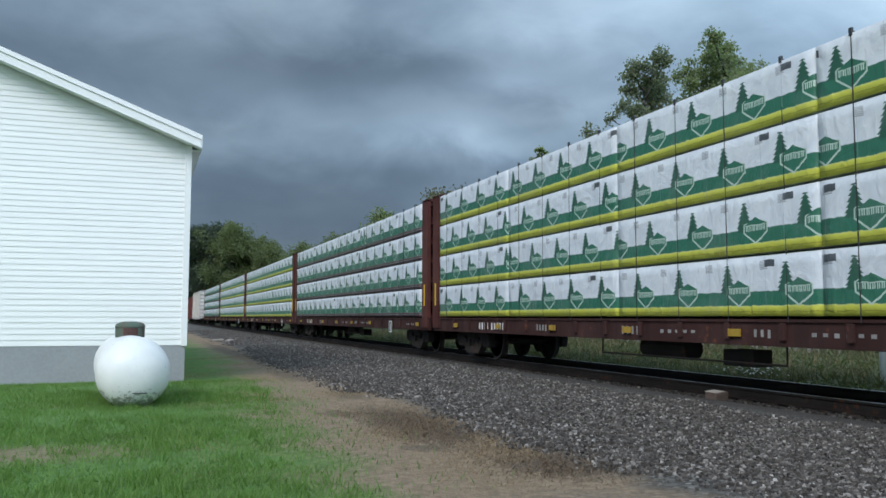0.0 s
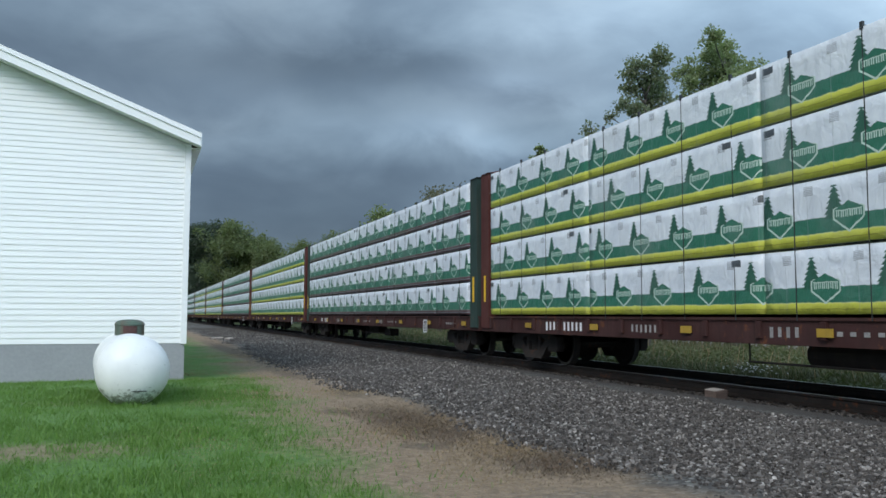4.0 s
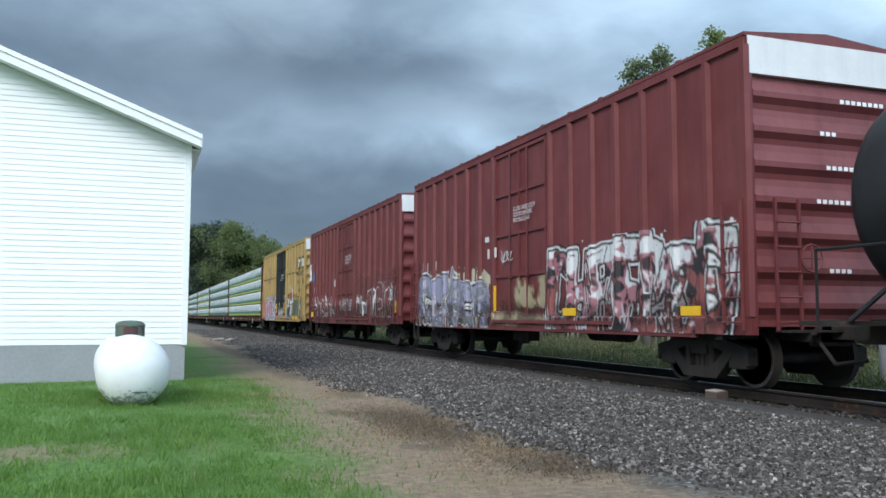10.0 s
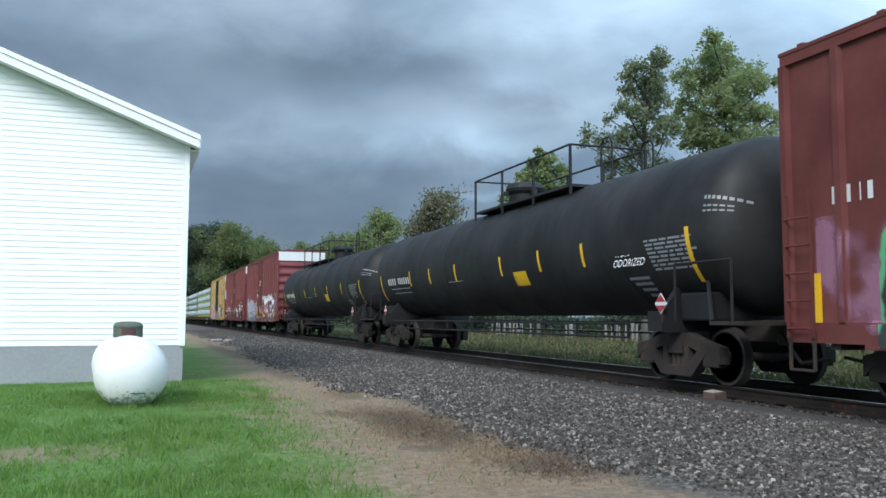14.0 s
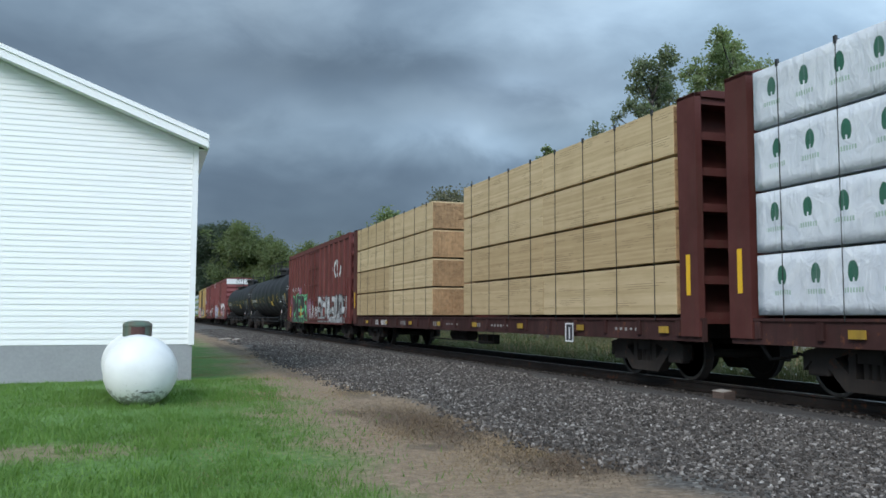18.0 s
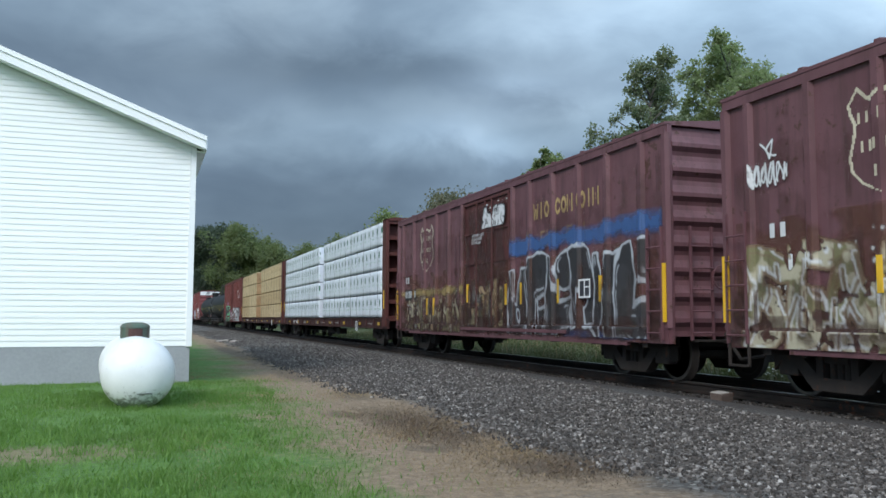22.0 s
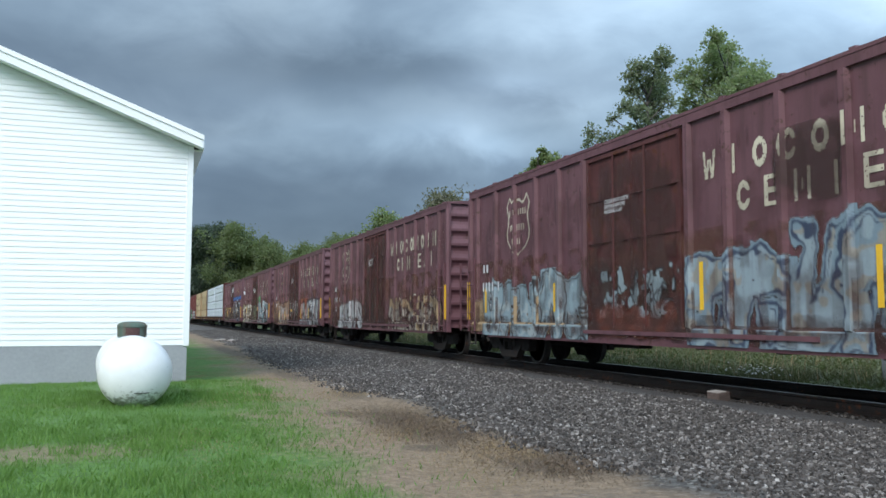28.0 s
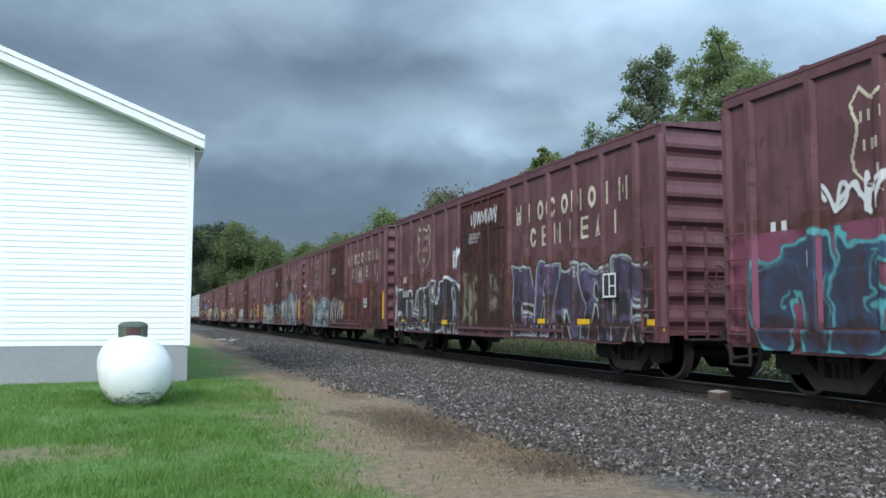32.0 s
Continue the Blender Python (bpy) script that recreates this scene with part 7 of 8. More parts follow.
def make_ground_cover():
    rng = np.random.RandomState(3)
    n = 190000
    ys = 4.3 + 12.0 * rng.rand(n) ** 1.5
    xs = -6.5 + 9.3 * rng.rand(n)
    ok = (xs > -0.55 * ys + 0.0 - 0.5) & (xs < lawn_edge(ys) + 0.25 + rng.normal(0, 0.42, n)) & ~((np.abs(xs + 0.07) < 0.3) & (np.abs(ys - 13.0) < 1.45))
    xs, ys = xs[ok], ys[ok]
    p = patchy(xs, ys, 0.9, 1.0)
    q = patchy(xs, ys, 3.5, 4.0)
    trod = np.clip(1.15 - np.hypot((xs + 0.95) / 1.5, (ys - 8.1) / 0.75) + 0.5 * q, 0, 1)
    keep = rng.rand(len(xs)) < np.clip(0.9 - 1.6 * np.clip(p - 0.08, 0, 1), 0.2, 1) * (1 - 0.8 * trod)
    xs, ys, q = xs[keep], ys[keep], q[keep]
    blades("lawn_grass", rng, xs, ys, (0.05 + 0.035 * np.clip(q, -0.6, 1)) * rng.uniform(0.6, 1.5, len(xs)), 0.0055, 0.45, GRASS, "short bright green lawn grass", "grass")
    n = 4200
    ys = 4.3 + 11.5 * rng.rand(n) ** 1.4
    xs = -5 + 7.2 * rng.rand(n)
    ok = (xs < lawn_edge(ys) + 0.3)
    cx, cy = xs[ok][::12], ys[ok][::12]
    k = rng.randint(0, len(cx), 16000)
    xs, ys = cx[k] + rng.normal(0, 0.09, 16000), cy[k] + rng.normal(0, 0.09, 16000)
    blades("grass_tufts", rng, xs, ys, rng.uniform(0.05, 0.12, 16000), 0.005, 0.4, GRASS, "taller uneven tufts in the lawn", "grass")
    # longer grass that the mower leaves under the tank
    n = 2600
    a = rng.uniform(0, 6.28, n)
    blades("uncut_grass", rng, -0.07 + np.cos(a) * rng.uniform(0.1, 0.42, n), 13.0 + np.sin(a) * rng.uniform(0.8, 1.75, n), rng.uniform(0.03, 0.11, n), 0.006, 0.3, GRASS, "longer uncut grass under the white tank", "grass")
    n = 120000
    ys = 4.3 + 22 * rng.rand(n) ** 1.7
    xs = lawn_edge(ys) - 0.9 + 3.0 * rng.rand(n)
    p = patchy(xs, ys, 1.1, 9.0)
    ok = (rng.rand(n) < np.clip(0.5 + 1.2 * p, 0.06, 1)) & (xs < 3.6 + rng.normal(0, 0.25, n))
    xs, ys = xs[ok], ys[ok]
    blades("dry_grass", rng, xs, ys, rng.uniform(0.008, 0.035, len(xs)), 0.0028, 1.3, STRAW, "short dry straw-coloured grass on the dirt", "grass")
    # a band of dead weeds along the foot of the gravel
    n = 9000
    ys = 5 + 40 * rng.rand(n) ** 1.6
    xs = 3.25 + rng.normal(0, 0.28, n)
    ok = patchy(xs, ys, 0.8, 14.0) > 0.1
    xs, ys = np.concatenate([xs[ok], 2.9 + rng.normal(0, 0.33, 9000), 3.2 + rng.normal(0, 0.3, 2500)]), np.concatenate([ys[ok], 9.0 + rng.normal(0, 1.1, 9000), 6.0 + rng.normal(0, 0.4, 2500)])
    blades("dead_weeds", rng, xs, ys, rng.uniform(0.01, 0.05, len(xs)), 0.0035, 1.1, DEAD, "brown dead weeds along the edge of the gravel", "weeds")
    # rough meadow beyond the track
    n = 70000
    xs = 12.6 + 26 * rng.rand(n) ** 1.8
    ys = 5 + 75 * rng.rand(n) ** 1.3
    p = patchy(xs, ys, 0.35, 21.0)
    h = (0.25 + 0.4 * np.clip(p + 0.2, 0, 1)) * rng.uniform(0.4, 1.3, n)
    blades("meadow_weeds", rng, xs, ys, h, 0.016, 0.5, WEED, "tall rank weeds and grass beyond the track", "weeds")
    # leafy clumps among the grass
    n = 60000
    xs = 12.0 + 9 * rng.rand(n) ** 1.3
    ys = 6 + 60 * rng.rand(n) ** 1.3
    p = patchy(xs, ys, 0.45, 33.0) + 0.5 * patchy(xs, ys, 1.3, 35.0)
    ok = p > -0.12
    xs, ys, p = xs[ok], ys[ok], p[ok]
    n = len(xs)
    z = np.interp(xs, ACROSS, HEIGHT) + (0.15 + 0.75 * np.clip(p + 0.1, 0, 1)) * np.clip((xs - 11.6) / 1.5, 0.25, 1) * rng.rand(n)
    c = np.stack([xs, ys, z], 1)
    a, b = rng.normal(0, 1, (n, 3)), rng.normal(0, 1, (n, 3))
    a /= np.linalg.norm(a, axis=1, keepdims=True)
    b = np.cross(a, b)
    b /= np.linalg.norm(b, axis=1, keepdims=True)
    s = rng.uniform(0.025, 0.07, (n, 1))
    v = np.stack([c - a * s, c + b * s * 0.6, c + a * s * 1.3, c - b * s * 0.6], 1)
    me = bpy.data.meshes.new("weed_clumps")
    me.from_pydata(v.reshape(-1, 3).tolist(), [], np.arange(4 * n).reshape(-1, 4).tolist())
    me.materials.append(WEED_LEAF)
    tagged(new("weed_clumps", me), "leafy weeds in clumps beyond the far rail", "weeds", kind="stuff")
    n = 2500
    xs = 12.6 + 22 * rng.rand(n) ** 1.6
    ys = 5 + 60 * rng.rand(n) ** 1.3
    blades("dry_stalks", rng, xs, ys, rng.uniform(0.3, 0.8, n), 0.012, 0.2, STRAW, "dry pale stalks among the weeds", "weeds")


WEED_LEAF = leafy("broad_weed_leaf", (0.085, 0.102, 0.042), 0.5, 0.3, 0.6, 0.8)
DEAD = leafy("dead_weed", (0.12, 0.085, 0.058), 0.4, 0.1)
make_ground_cover()


def make_stones():
    """Crushed stone: jittered little blocks, one mesh for the pale bed and one for the dark strip by the rails."""
    rng = np.random.RandomState(11)
    base = np.array([(x, y, z) for z in (-1, 1) for y in (-1, 1) for x in (-1, 1)], dtype=float)
    quads = np.array([(4, 5, 7, 6), (0, 1, 5, 4), (2, 6, 7, 3), (0, 4, 6, 2), (1, 3, 7, 5)])

    def field_of(name, n, x0, x1, y0, y1, power, small, large, mat, label, thin=None):
        ys = y0 + (y1 - y0) * rng.rand(n) ** power
        xs = x0 + (x1 - x0) * rng.rand(n)
        if thin is not None:
            ok = thin(xs, ys)
            xs, ys = xs[ok], ys[ok]
        k = len(xs)
        size = rng.uniform(small, large, (k, 1, 1)) * rng.uniform(0.6, 1.25, (k, 1, 3)) * 0.5
        v = (base[None] + rng.uniform(-0.42, 0.42, (k, 8, 3))) * size
        a, b = rng.uniform(0, 6.28, k), rng.uniform(-0.7, 0.7, k)
        ca, sa, cb, sb = np.cos(a), np.sin(a), np.cos(b), np.sin(b)
        x, y, z = v[..., 0], v[..., 1], v[..., 2]
        y, z = y * cb[:, None] - z * sb[:, None], y * sb[:, None] + z * cb[:, None]
        x, y = x * ca[:, None] - y * sa[:, None], x * sa[:, None] + y * ca[:, None]
        gz = np.interp(xs, ACROSS, HEIGHT) + rng.uniform(-0.004, 0.018, k)
        pts = np.stack([x + xs[:, None], y + ys[:, None], z + gz[:, None]], 2).reshape(-1, 3)
        faces = (quads[None] + 8 * np.arange(k)[:, None, None]).reshape(-1, 4)
        me = bpy.data.meshes.new(name)
        me.from_pydata(pts.tolist(), [], faces.tolist())
        me.materials.append(mat)
        tagged(new(name, me), label, "gravel", kind="stuff")

    edge = lambda xs, ys: (xs > np.interp(ys, (4.5, 6, 7.6, 9.5, 10.7, 12.5, 13.2, 16, 22, 40), (3.85, 3.55, 3.4, 3.5, 3.65, 3.5, 3.1, 3.12, 3.1, 3.4)) + 0.09 * np.sin(ys * 5.1) + rng.normal(0, 0.14, len(xs))) & (xs < 6.95 + 0.14 * np.sin(ys * 2.1) + np.minimum(0, rng.normal(-0.05, 0.35, len(xs)))) & (xs < 1.3 * ys + 1.5)
    field_of("ballast_gravel", 145000, 2.7, 8.0, 3.6, 30, 1.8, 0.01, 0.03, STONE, "loose grey crushed-stone gravel beside the track", edge)
    field_of("scattered_stones", 16000, 3.0, 7.0, 15, 75, 1.5, 0.016, 0.036, STONE, "pale stones strewn on the gravel up the line", lambda xs, ys: xs > 3.5 + 0.3 * np.sin(ys))
    field_of("track_ballast", 16000, 8.3, 12.2, 5.0, 34, 1.6, 0.02, 0.045, DARK_STONE, "dark ballast round the ties")


make_stones()


def make_far_fence():
    """Pale boards that show low down behind the weeds."""
    fence = new("board_fence")
    fence.matrix_basis = pose(27, 0, ground_z(27))
    tagged(fence, "pale weathered broken board fence behind the weeds", "fence")
    rng = random.Random(6)
    widths = [Shape().box(-0.02, 0.02, -w / 2, w / 2, 0, h, 0, 0.006).mesh("board", PALE) for w, h in ((0.14, 1.25), (0.2, 1.1), (0.3, 1.2), (0.1, 0.95))]
    y = 12.0
    while y < 64:
        if noise.noise(Vector((y * 0.22, 3, 0))) > -0.12:
            part("board", rng.choice(widths), None, fence, at=pose(rng.uniform(-0.2, 0.2), y, 0, 0, rng.uniform(-3, 3), rng.uniform(-4, 4)))
        y += rng.choice((0.3, 0.42, 0.5, 0.9))
    rail_bar = Shape().box(0.03, 0.07, 11.5, 64.5, 0.62, 0.7)
    part("fence_rail", rail_bar, PALE, fence)


make_far_fence()


def make_hedge():
    """Tangled brush along the far side of the meadow."""
    rng = np.random.RandomState(17)
    n = 42000
    ys = 8 + 110 * rng.rand(n) ** 1.2
    tall = 1.9 + 1.1 * patchy(ys * 0 + 3, ys, 0.16, 2.0) + 0.5 * patchy(ys * 0, ys, 0.7, 5.0)
    xs = 30 + rng.normal(0, 0.9, n)
    c = np.stack([xs, ys, np.interp(xs, ACROSS, HEIGHT) + tall * rng.rand(n) ** 0.7], 1)
    a, b = rng.normal(0, 1, (n, 3)), rng.normal(0, 1, (n, 3))
    a /= np.linalg.norm(a, axis=1, keepdims=True)
    b = np.cross(a, b)
    b /= np.linalg.norm(b, axis=1, keepdims=True)
    s = rng.uniform(0.07, 0.16, (n, 1))
    v = np.stack([c - a * s, c + b * s * 0.7, c + a * s * 1.2, c - b * s * 0.7], 1)
    me = bpy.data.meshes.new("brush")
    me.from_pydata(v.reshape(-1, 3).tolist(), [], np.arange(4 * n).reshape(-1, 4).tolist())
    me.materials.append(LEAF_F)
    tagged(new("brush", me), "tangled green brush along the far side of the meadow", "brush", kind="stuff")


make_hedge()


def make_flowers():
    rng = random.Random(9)
    s = Shape()
    for _ in range(70):
        x, y = 11.35 + rng.gauss(0, 0.12), 13.75 + rng.gauss(0, 0.45)
        z = ground_z(x) + rng.uniform(0.2, 0.38)
        s.tube((x, y, ground_z(x)), (x, y, z), 0.003, sides=3, mat=1)
        s.lathe([(z, 0.004), (z + 0.008, 0.022), (z + 0.014, 0.004)], "z", 6, 0, (x, y, 0))
    ob = new("wildflowers", s.mesh("wildflowers", [BLOOM, WEED]))
    tagged(ob, "small white wildflowers beside the far rail", "flowers", kind="stuff")


make_flowers()


# ---- the train, from its far end to its near end ----
FULL = (0.0, (4.88, 4.88, 4.88, 4.88, 2.46))
LONG = (0.0, (4.88, 4.88, 4.88, 4.88, 3.28))
SPLIT = (0.0, (4.9, 4.9)), (12.5, (4.95, 4.95))
TIGHT = (0.0, (5.3, 5.35)), (11.7, (5.3, 5.45))
WRAP_LABEL = "wrapped lumber pack, white over green print"


def lumber_cars():
    for k in range(5):
        style = ("maroon", "yellow", "yellow", "maroon", "yellow")[k]
        front = 118.1 - 23.73 * k
        centerbeam("red centerbeam flatcar stacked with %s-banded wrapped lumber" % style, front, front - 22.0, BEAM_RED, style, (FULL,), WRAP_LABEL)
    centerbeam("dark green centerbeam flatcar stacked with maroon-banded wrapped lumber", -0.55, -22.8, BEAM_GREEN, "maroon", ((0.0, (4.9, 4.9, 4.9, 4.9, 2.65)),), WRAP_LABEL)
    centerbeam("red centerbeam flatcar stacked with yellow-banded wrapped lumber", -24.28, -47.1, BEAM_RED, "yellow", (LONG,), WRAP_LABEL)
    centerbeam("red centerbeam flatcar stacked with bare yellow lumber", -161.5, -183.9, BEAM_RED, "lumber", SPLIT, "strapped pack of bare yellow boards")
    centerbeam("red centerbeam flatcar stacked with white-wrapped lumber", -185.85, -208.3, BEAM_RED, "white", TIGHT, "white-wrapped lumber pack with small green marks")


def yellow_car():
    b = boxcar("tan-yellow high boxcar with a black door and graffiti", -48.5, -64.3, YELLOW, 0.88, 5.31, 5.9, 3.8, (6, 6), True, BLACK_DOOR, bands=(2.2, 3.6))
    car, h, k = b["car"], b["h"], b["skin"]
    # crossed-arrows mark
    g = np.zeros((44, 44), dtype=int)
    rr, cc = np.mgrid[0:44, 0:44] / 43.0
    for s, ink in ((1, 1), (-1, 2)):
        g[(np.abs((cc - 0.5) * s - (rr - 0.5)) < 0.17) & (np.abs(rr - 0.5) > 0.06)] = ink
        g[(np.abs((cc - 0.5) * s - (rr - 0.5)) < 0.055) & (np.abs(rr - 0.5) > 0.14)] = 3 - ink
    g[(np.abs(cc - 0.5) < 0.09) & (np.abs(rr - 0.5) < 0.26)] = 3
    on_side(b, "emblem", g, [(0.12, 0.1, 0.24), (0.33, 0.12, 0.07), NAVY], 2.02, 4.5, 0.0265, "blue and red crossed-arrows emblem")
    writing(car, "next\nload", 0.27, -HALF - 0.006, h - 0.82, 3.85 - RAIL_Z, DARK_INK, "dark painted slogan", 1.0, 0.2)
    writing(car, "any\nroad", 0.27, -HALF - 0.006, h - 3.6, 3.9 - RAIL_Z, DARK_INK, "dark painted slogan", 1.0, 0.2)
    bars(b, 0.85, 2.58, 0.22, [0.16, 0.16, -0.5, 0.2, 0.2], (0.05, 0.045, 0.03), 0.06, "dark lettering")
    bars(b, 0.85, 2.0, 0.22, [0.16, 0.16], (0.05, 0.045, 0.03), 0.06, "dark lettering")
    blot(b, 0.1, 6.2, 0.9, 2.2, 4, PINK, 0.42, 0.7, "pink sprayed haze")
    tag(b, 1.6, 6.1, 0.85, 2.6, 5, 11, [LILAC, GREYLIL, BLK, WHITE], fills=(1, 2), outline=3, edge=4, shade=3, shine=4, thick=0.139)
    scrawl(b, 6.9, 7.85, 1.1, 1.6, 4, 5, WHITE, 0.02, 9)
    scrawl(b, 8.0, 8.75, 1.1, 1.75, 4, 6, WHITE, 0.022, 11)
    blot(b, 7.0, 7.7, 1.4, 2.05, 8, GREY, 0.45, 0.25, "grey scuffed paint on the door", 0.8)
    bars(b, 9.0, 2.3, 0.26, [0.2, 0.2, 0.2], WHITE, 0.06, "white lettering")
    bars(b, 6.6, 1.75, 0.05, [0.3, 0.25], WHITE, 0.1, "small white lettering", False)
    blot(b, 6.2, 9.5, 0.9, 1.4, 9, PINK, 0.3)
    writing(car, DOOR_NOTE, 0.14, -HALF - 0.02, h - 8.12, 3.62 - RAIL_Z, WHITE_INK, "white words on the black door")
    blot(b, 10.0, 14.0, 2.1, 2.55, 21, (0.24, 0.05, 0.05), 0.75, 0.9, "dull red stripe")
    blot(b, 11.4, 15.75, 0.9, 2.2, 22, (0.075, 0.12, 0.115), 0.95, 1.2, "grey-green covering paint")
    tag(b, 9.8, 12.1, 0.95, 2.3, 2, 23, [BLK, NAVY, WHITE], fills=(1, 2), outline=3, thick=0.164)
    scrawl(b, 11.2, 12.2, 1.8, 2.95, 1, 24, WHITE, 0.1, 2.2, "thick white painted curl")
    box_u, top = 13.45, 4.42
    g = np.ones((28, 92), dtype=int)
    rr, cc = np.mgrid[0:28, 0:92]
    for c0 in (14, 38, 62):
        lean = np.abs(cc - c0 - 9 - (14 - rr) * 0.4)
        g[((lean < 11) & (rr > 4) & (rr < 11)) | ((lean < 5) & (rr >= 11) & (rr < 24))] = 2
    g[(np.abs(np.abs(cc - 78) - np.abs(rr - 14) * 0.6) < 4) & (rr > 4) & (rr < 24)] = 2
    on_side(b, "emblem", g, [BLK, WHITE], box_u, top, 0.0236, "black and white emblem plate")
    writing(car, "Railcar Pooling", 0.345, -HALF - 0.006, h - 13.4, 3.42 - RAIL_Z, DARK_INK, "dark slanted slogan", 1.0, 0.25)
    writing(car, "Experts", 0.345, -HALF - 0.006, h - 13.75, 2.96 - RAIL_Z, DARK_INK, "dark slanted slogan", 1.0, 0.25)
    scrawl(b, 15.0, 15.6, 2.75, 3.3, 2, 27, BLK, 0.03, 5)
    bars(b, 13.9, 2.6, 0.18, [0.12] * 7, (0.05, 0.045, 0.03), 0.05, "dark lettering", False)
    plates(b, (6.37, 9.27, 11.9), 1.36, 1.97)
    plates(b, (14.2, 15.52), 1.15, 2.2, 0.1)
    plates(b, (12.75, 13.66), 0.98, 1.16, 0.4)
    framed(b, 14.75, 1.55, 1.85, 0.3)


def red_cars():
    b = boxcar("red high boxcar with white scrawls and a white-topped end", -66.0, -81.9, BOX_RED, 0.86, 5.30, 6.3, 3.0, (8, 8), True)
    car, h = b["car"], b["h"]
    bars(b, 0.7, 2.47, 0.24, [0.18, 0.18], WHITE, 0.07, "white lettering")
    bars(b, 0.66, 2.0, 0.24, [0.15, 0.15, 0.15, -0.12, 0.15, 0.15, 0.15], WHITE, 0.05, "white lettering")
    for z in (1.72, 1.52):
        bars(b, 0.68, z, 0.09, [0.06] * 4 + [-0.22] + [0.06] * 5, WHITE, 0.03, "small white lettering", False)
    scrawl(b, 1.6, 6.1, 0.95, 2.3, 6, 31, WHITE, 0.013, 8)
    scrawl(b, 6.8, 9.2, 1.3, 2.0, 3, 32, WHITE, 0.016, 11)
    blot(b, 9.6, 15.7, 0.95, 2.9, 33, (0.2, 0.075, 0.075), 0.6, 0.8, "faded patch of red paint", 0.35)
    scrawl(b, 9.7, 10.7, 1.2, 2.1, 2, 34, WHITE, 0.014, 11)
    scrawl(b, 10.9, 11.7, 1.15, 1.85, 3, 35, WHITE, 0.015, 8)
    spread_layer(b, "graffiti", thinned(arch_grid(3.9, 1.5, 8, 38, FINE * 0.55, 0.014), [WHITE]), 11.75, 2.45, FINE * 1.1, "tall thin white sprayed arches")
    scrawl(b, 0.02, 0.25, 2.9, 3.9, 1, 36, WHITE, 0.022, 7)
    blot(b, 0.66, 1.12, 2.75, 3.42, 37, (0.09, 0.18, 0.38), 0.55, 0.16, "worn blue sprayed mark", 0.8)
    writing(car, DOOR_NOTE, 0.14, -HALF - 0.02, h - 8.0, 3.62 - RAIL_Z, WHITE_INK, "white words on the door")
    blot(b, 0.1, 15.7, 0.86, 1.7, 38, (0.05, 0.02, 0.02), 0.42, 0.4, "dark grime low on the side", 0.5)
    plates(b, (0.9,), 1.15, 1.38, 0.45)
    plates(b, (5.68,), 2.5, 2.8, 0.07, WHITE_END, "small white tag plate")
    plates(b, (15.4,), 1.3, 1.7, 0.3)
    framed(b, 15.0, 1.75, 2.1, 0.3)
    end_bars(b, 7, ((6, 0.2, 8), (5, -0.2, 3), (4, -0.1, 5), (3, -0.3, 7)))

    b = boxcar("red high boxcar with big grey and pink graffiti", -83.5, -99.25, BOX_RED, 0.86, 5.30, 6.4, 3.0, (7, 7), True)
    car, h = b["car"], b["h"]
    bars(b, 0.98, 2.66, 0.26, [0.15, 0.15, -0.35, 0.15, 0.15], WHITE, 0.07, "white lettering")
    tag(b, 0.1, 6.3, 0.9, 2.6, 6, 43, [OFFW, (0.5, 0.46, 0.34)], fills=(1, 2), outline=0, thick=0.1, worn=0.25, label="cream sprayed backing")
    blocks(b, 0.25, 6.1, 0.84, 2.6, 5, 41, [(0.34, 0.34, 0.5), (0.2, 0.22, 0.24), BLK, WHITE], fills=(1, 2, 1, 2), outline=3, edge=4, rim=0.045, lean=0.35, bulge=0.11, tilt=-0.3)
    blot(b, 6.2, 9.6, 0.9, 1.35, 42, (0.5, 0.44, 0.28), 0.6, 0.5, "cream sprayed blocks")
    blot(b, 7.6, 9.5, 1.3, 2.1, 43, (0.5, 0.44, 0.28), 0.35, 0.3, "cream sprayed blocks")
    tag(b, 9.2, 15.6, 0.9, 2.7, 7, 44, [(0.4, 0.17, 0.21), WHITE, BLK, (0.3, 0.09, 0.09)], fills=(2, 1, 3, 4), outline=3, shade=3, shine=2, edge=2, thick=0.14, worn=0.05)
    blot(b, 0.1, 15.6, 0.86, 1.6, 46, (0.05, 0.02, 0.02), 0.4, 0.4, "dark grime low on the side", 0.5)
    writing(car, DOOR_NOTE, 0.14, -HALF - 0.02, h - 7.7, 3.62 - RAIL_Z, WHITE_INK, "white words on the door")
    plates(b, (5.93,), 3.04, 3.17, 0.18, WHITE_END, "small white tag plate")
    plates(b, (6.02, 6.58), 2.62, 2.86, 0.07, WHITE_END, "small white tag plate")
    plates(b, (6.53,), 1.31, 1.93)
    plates(b, (10.4, 14.3), 1.2, 1.35, 0.5)
    scrawl(b, 6.9, 7.6, 2.4, 2.8, 2, 45, WHITE, 0.014, 6)
    end_bars(b, 7, ((6, 0.2, 8), (5, -0.2, 3), (4, -0.1, 5), (3, -0.3, 7), (1, -0.1, 4)))

    b = boxcar("brownish red boxcar with green and black graffiti", -143.6, -160.0, BROWN_RED, 0.8, 4.75, 6.6, 3.0, (7, 6))
    car, h = b["car"], b["h"]
    bars(b, 0.82, 2.72, 0.22, [0.17, 0.17, 0.06, 0.17, -0.3, 0.17, 0.17, 0.17, -0.12, 0.17, 0.17, 0.17], WHITE, 0.06, "white lettering")
    bars(b, 5.1, 2.9, 0.06, [0.5], WHITE, 0.05, "small white lettering", False)
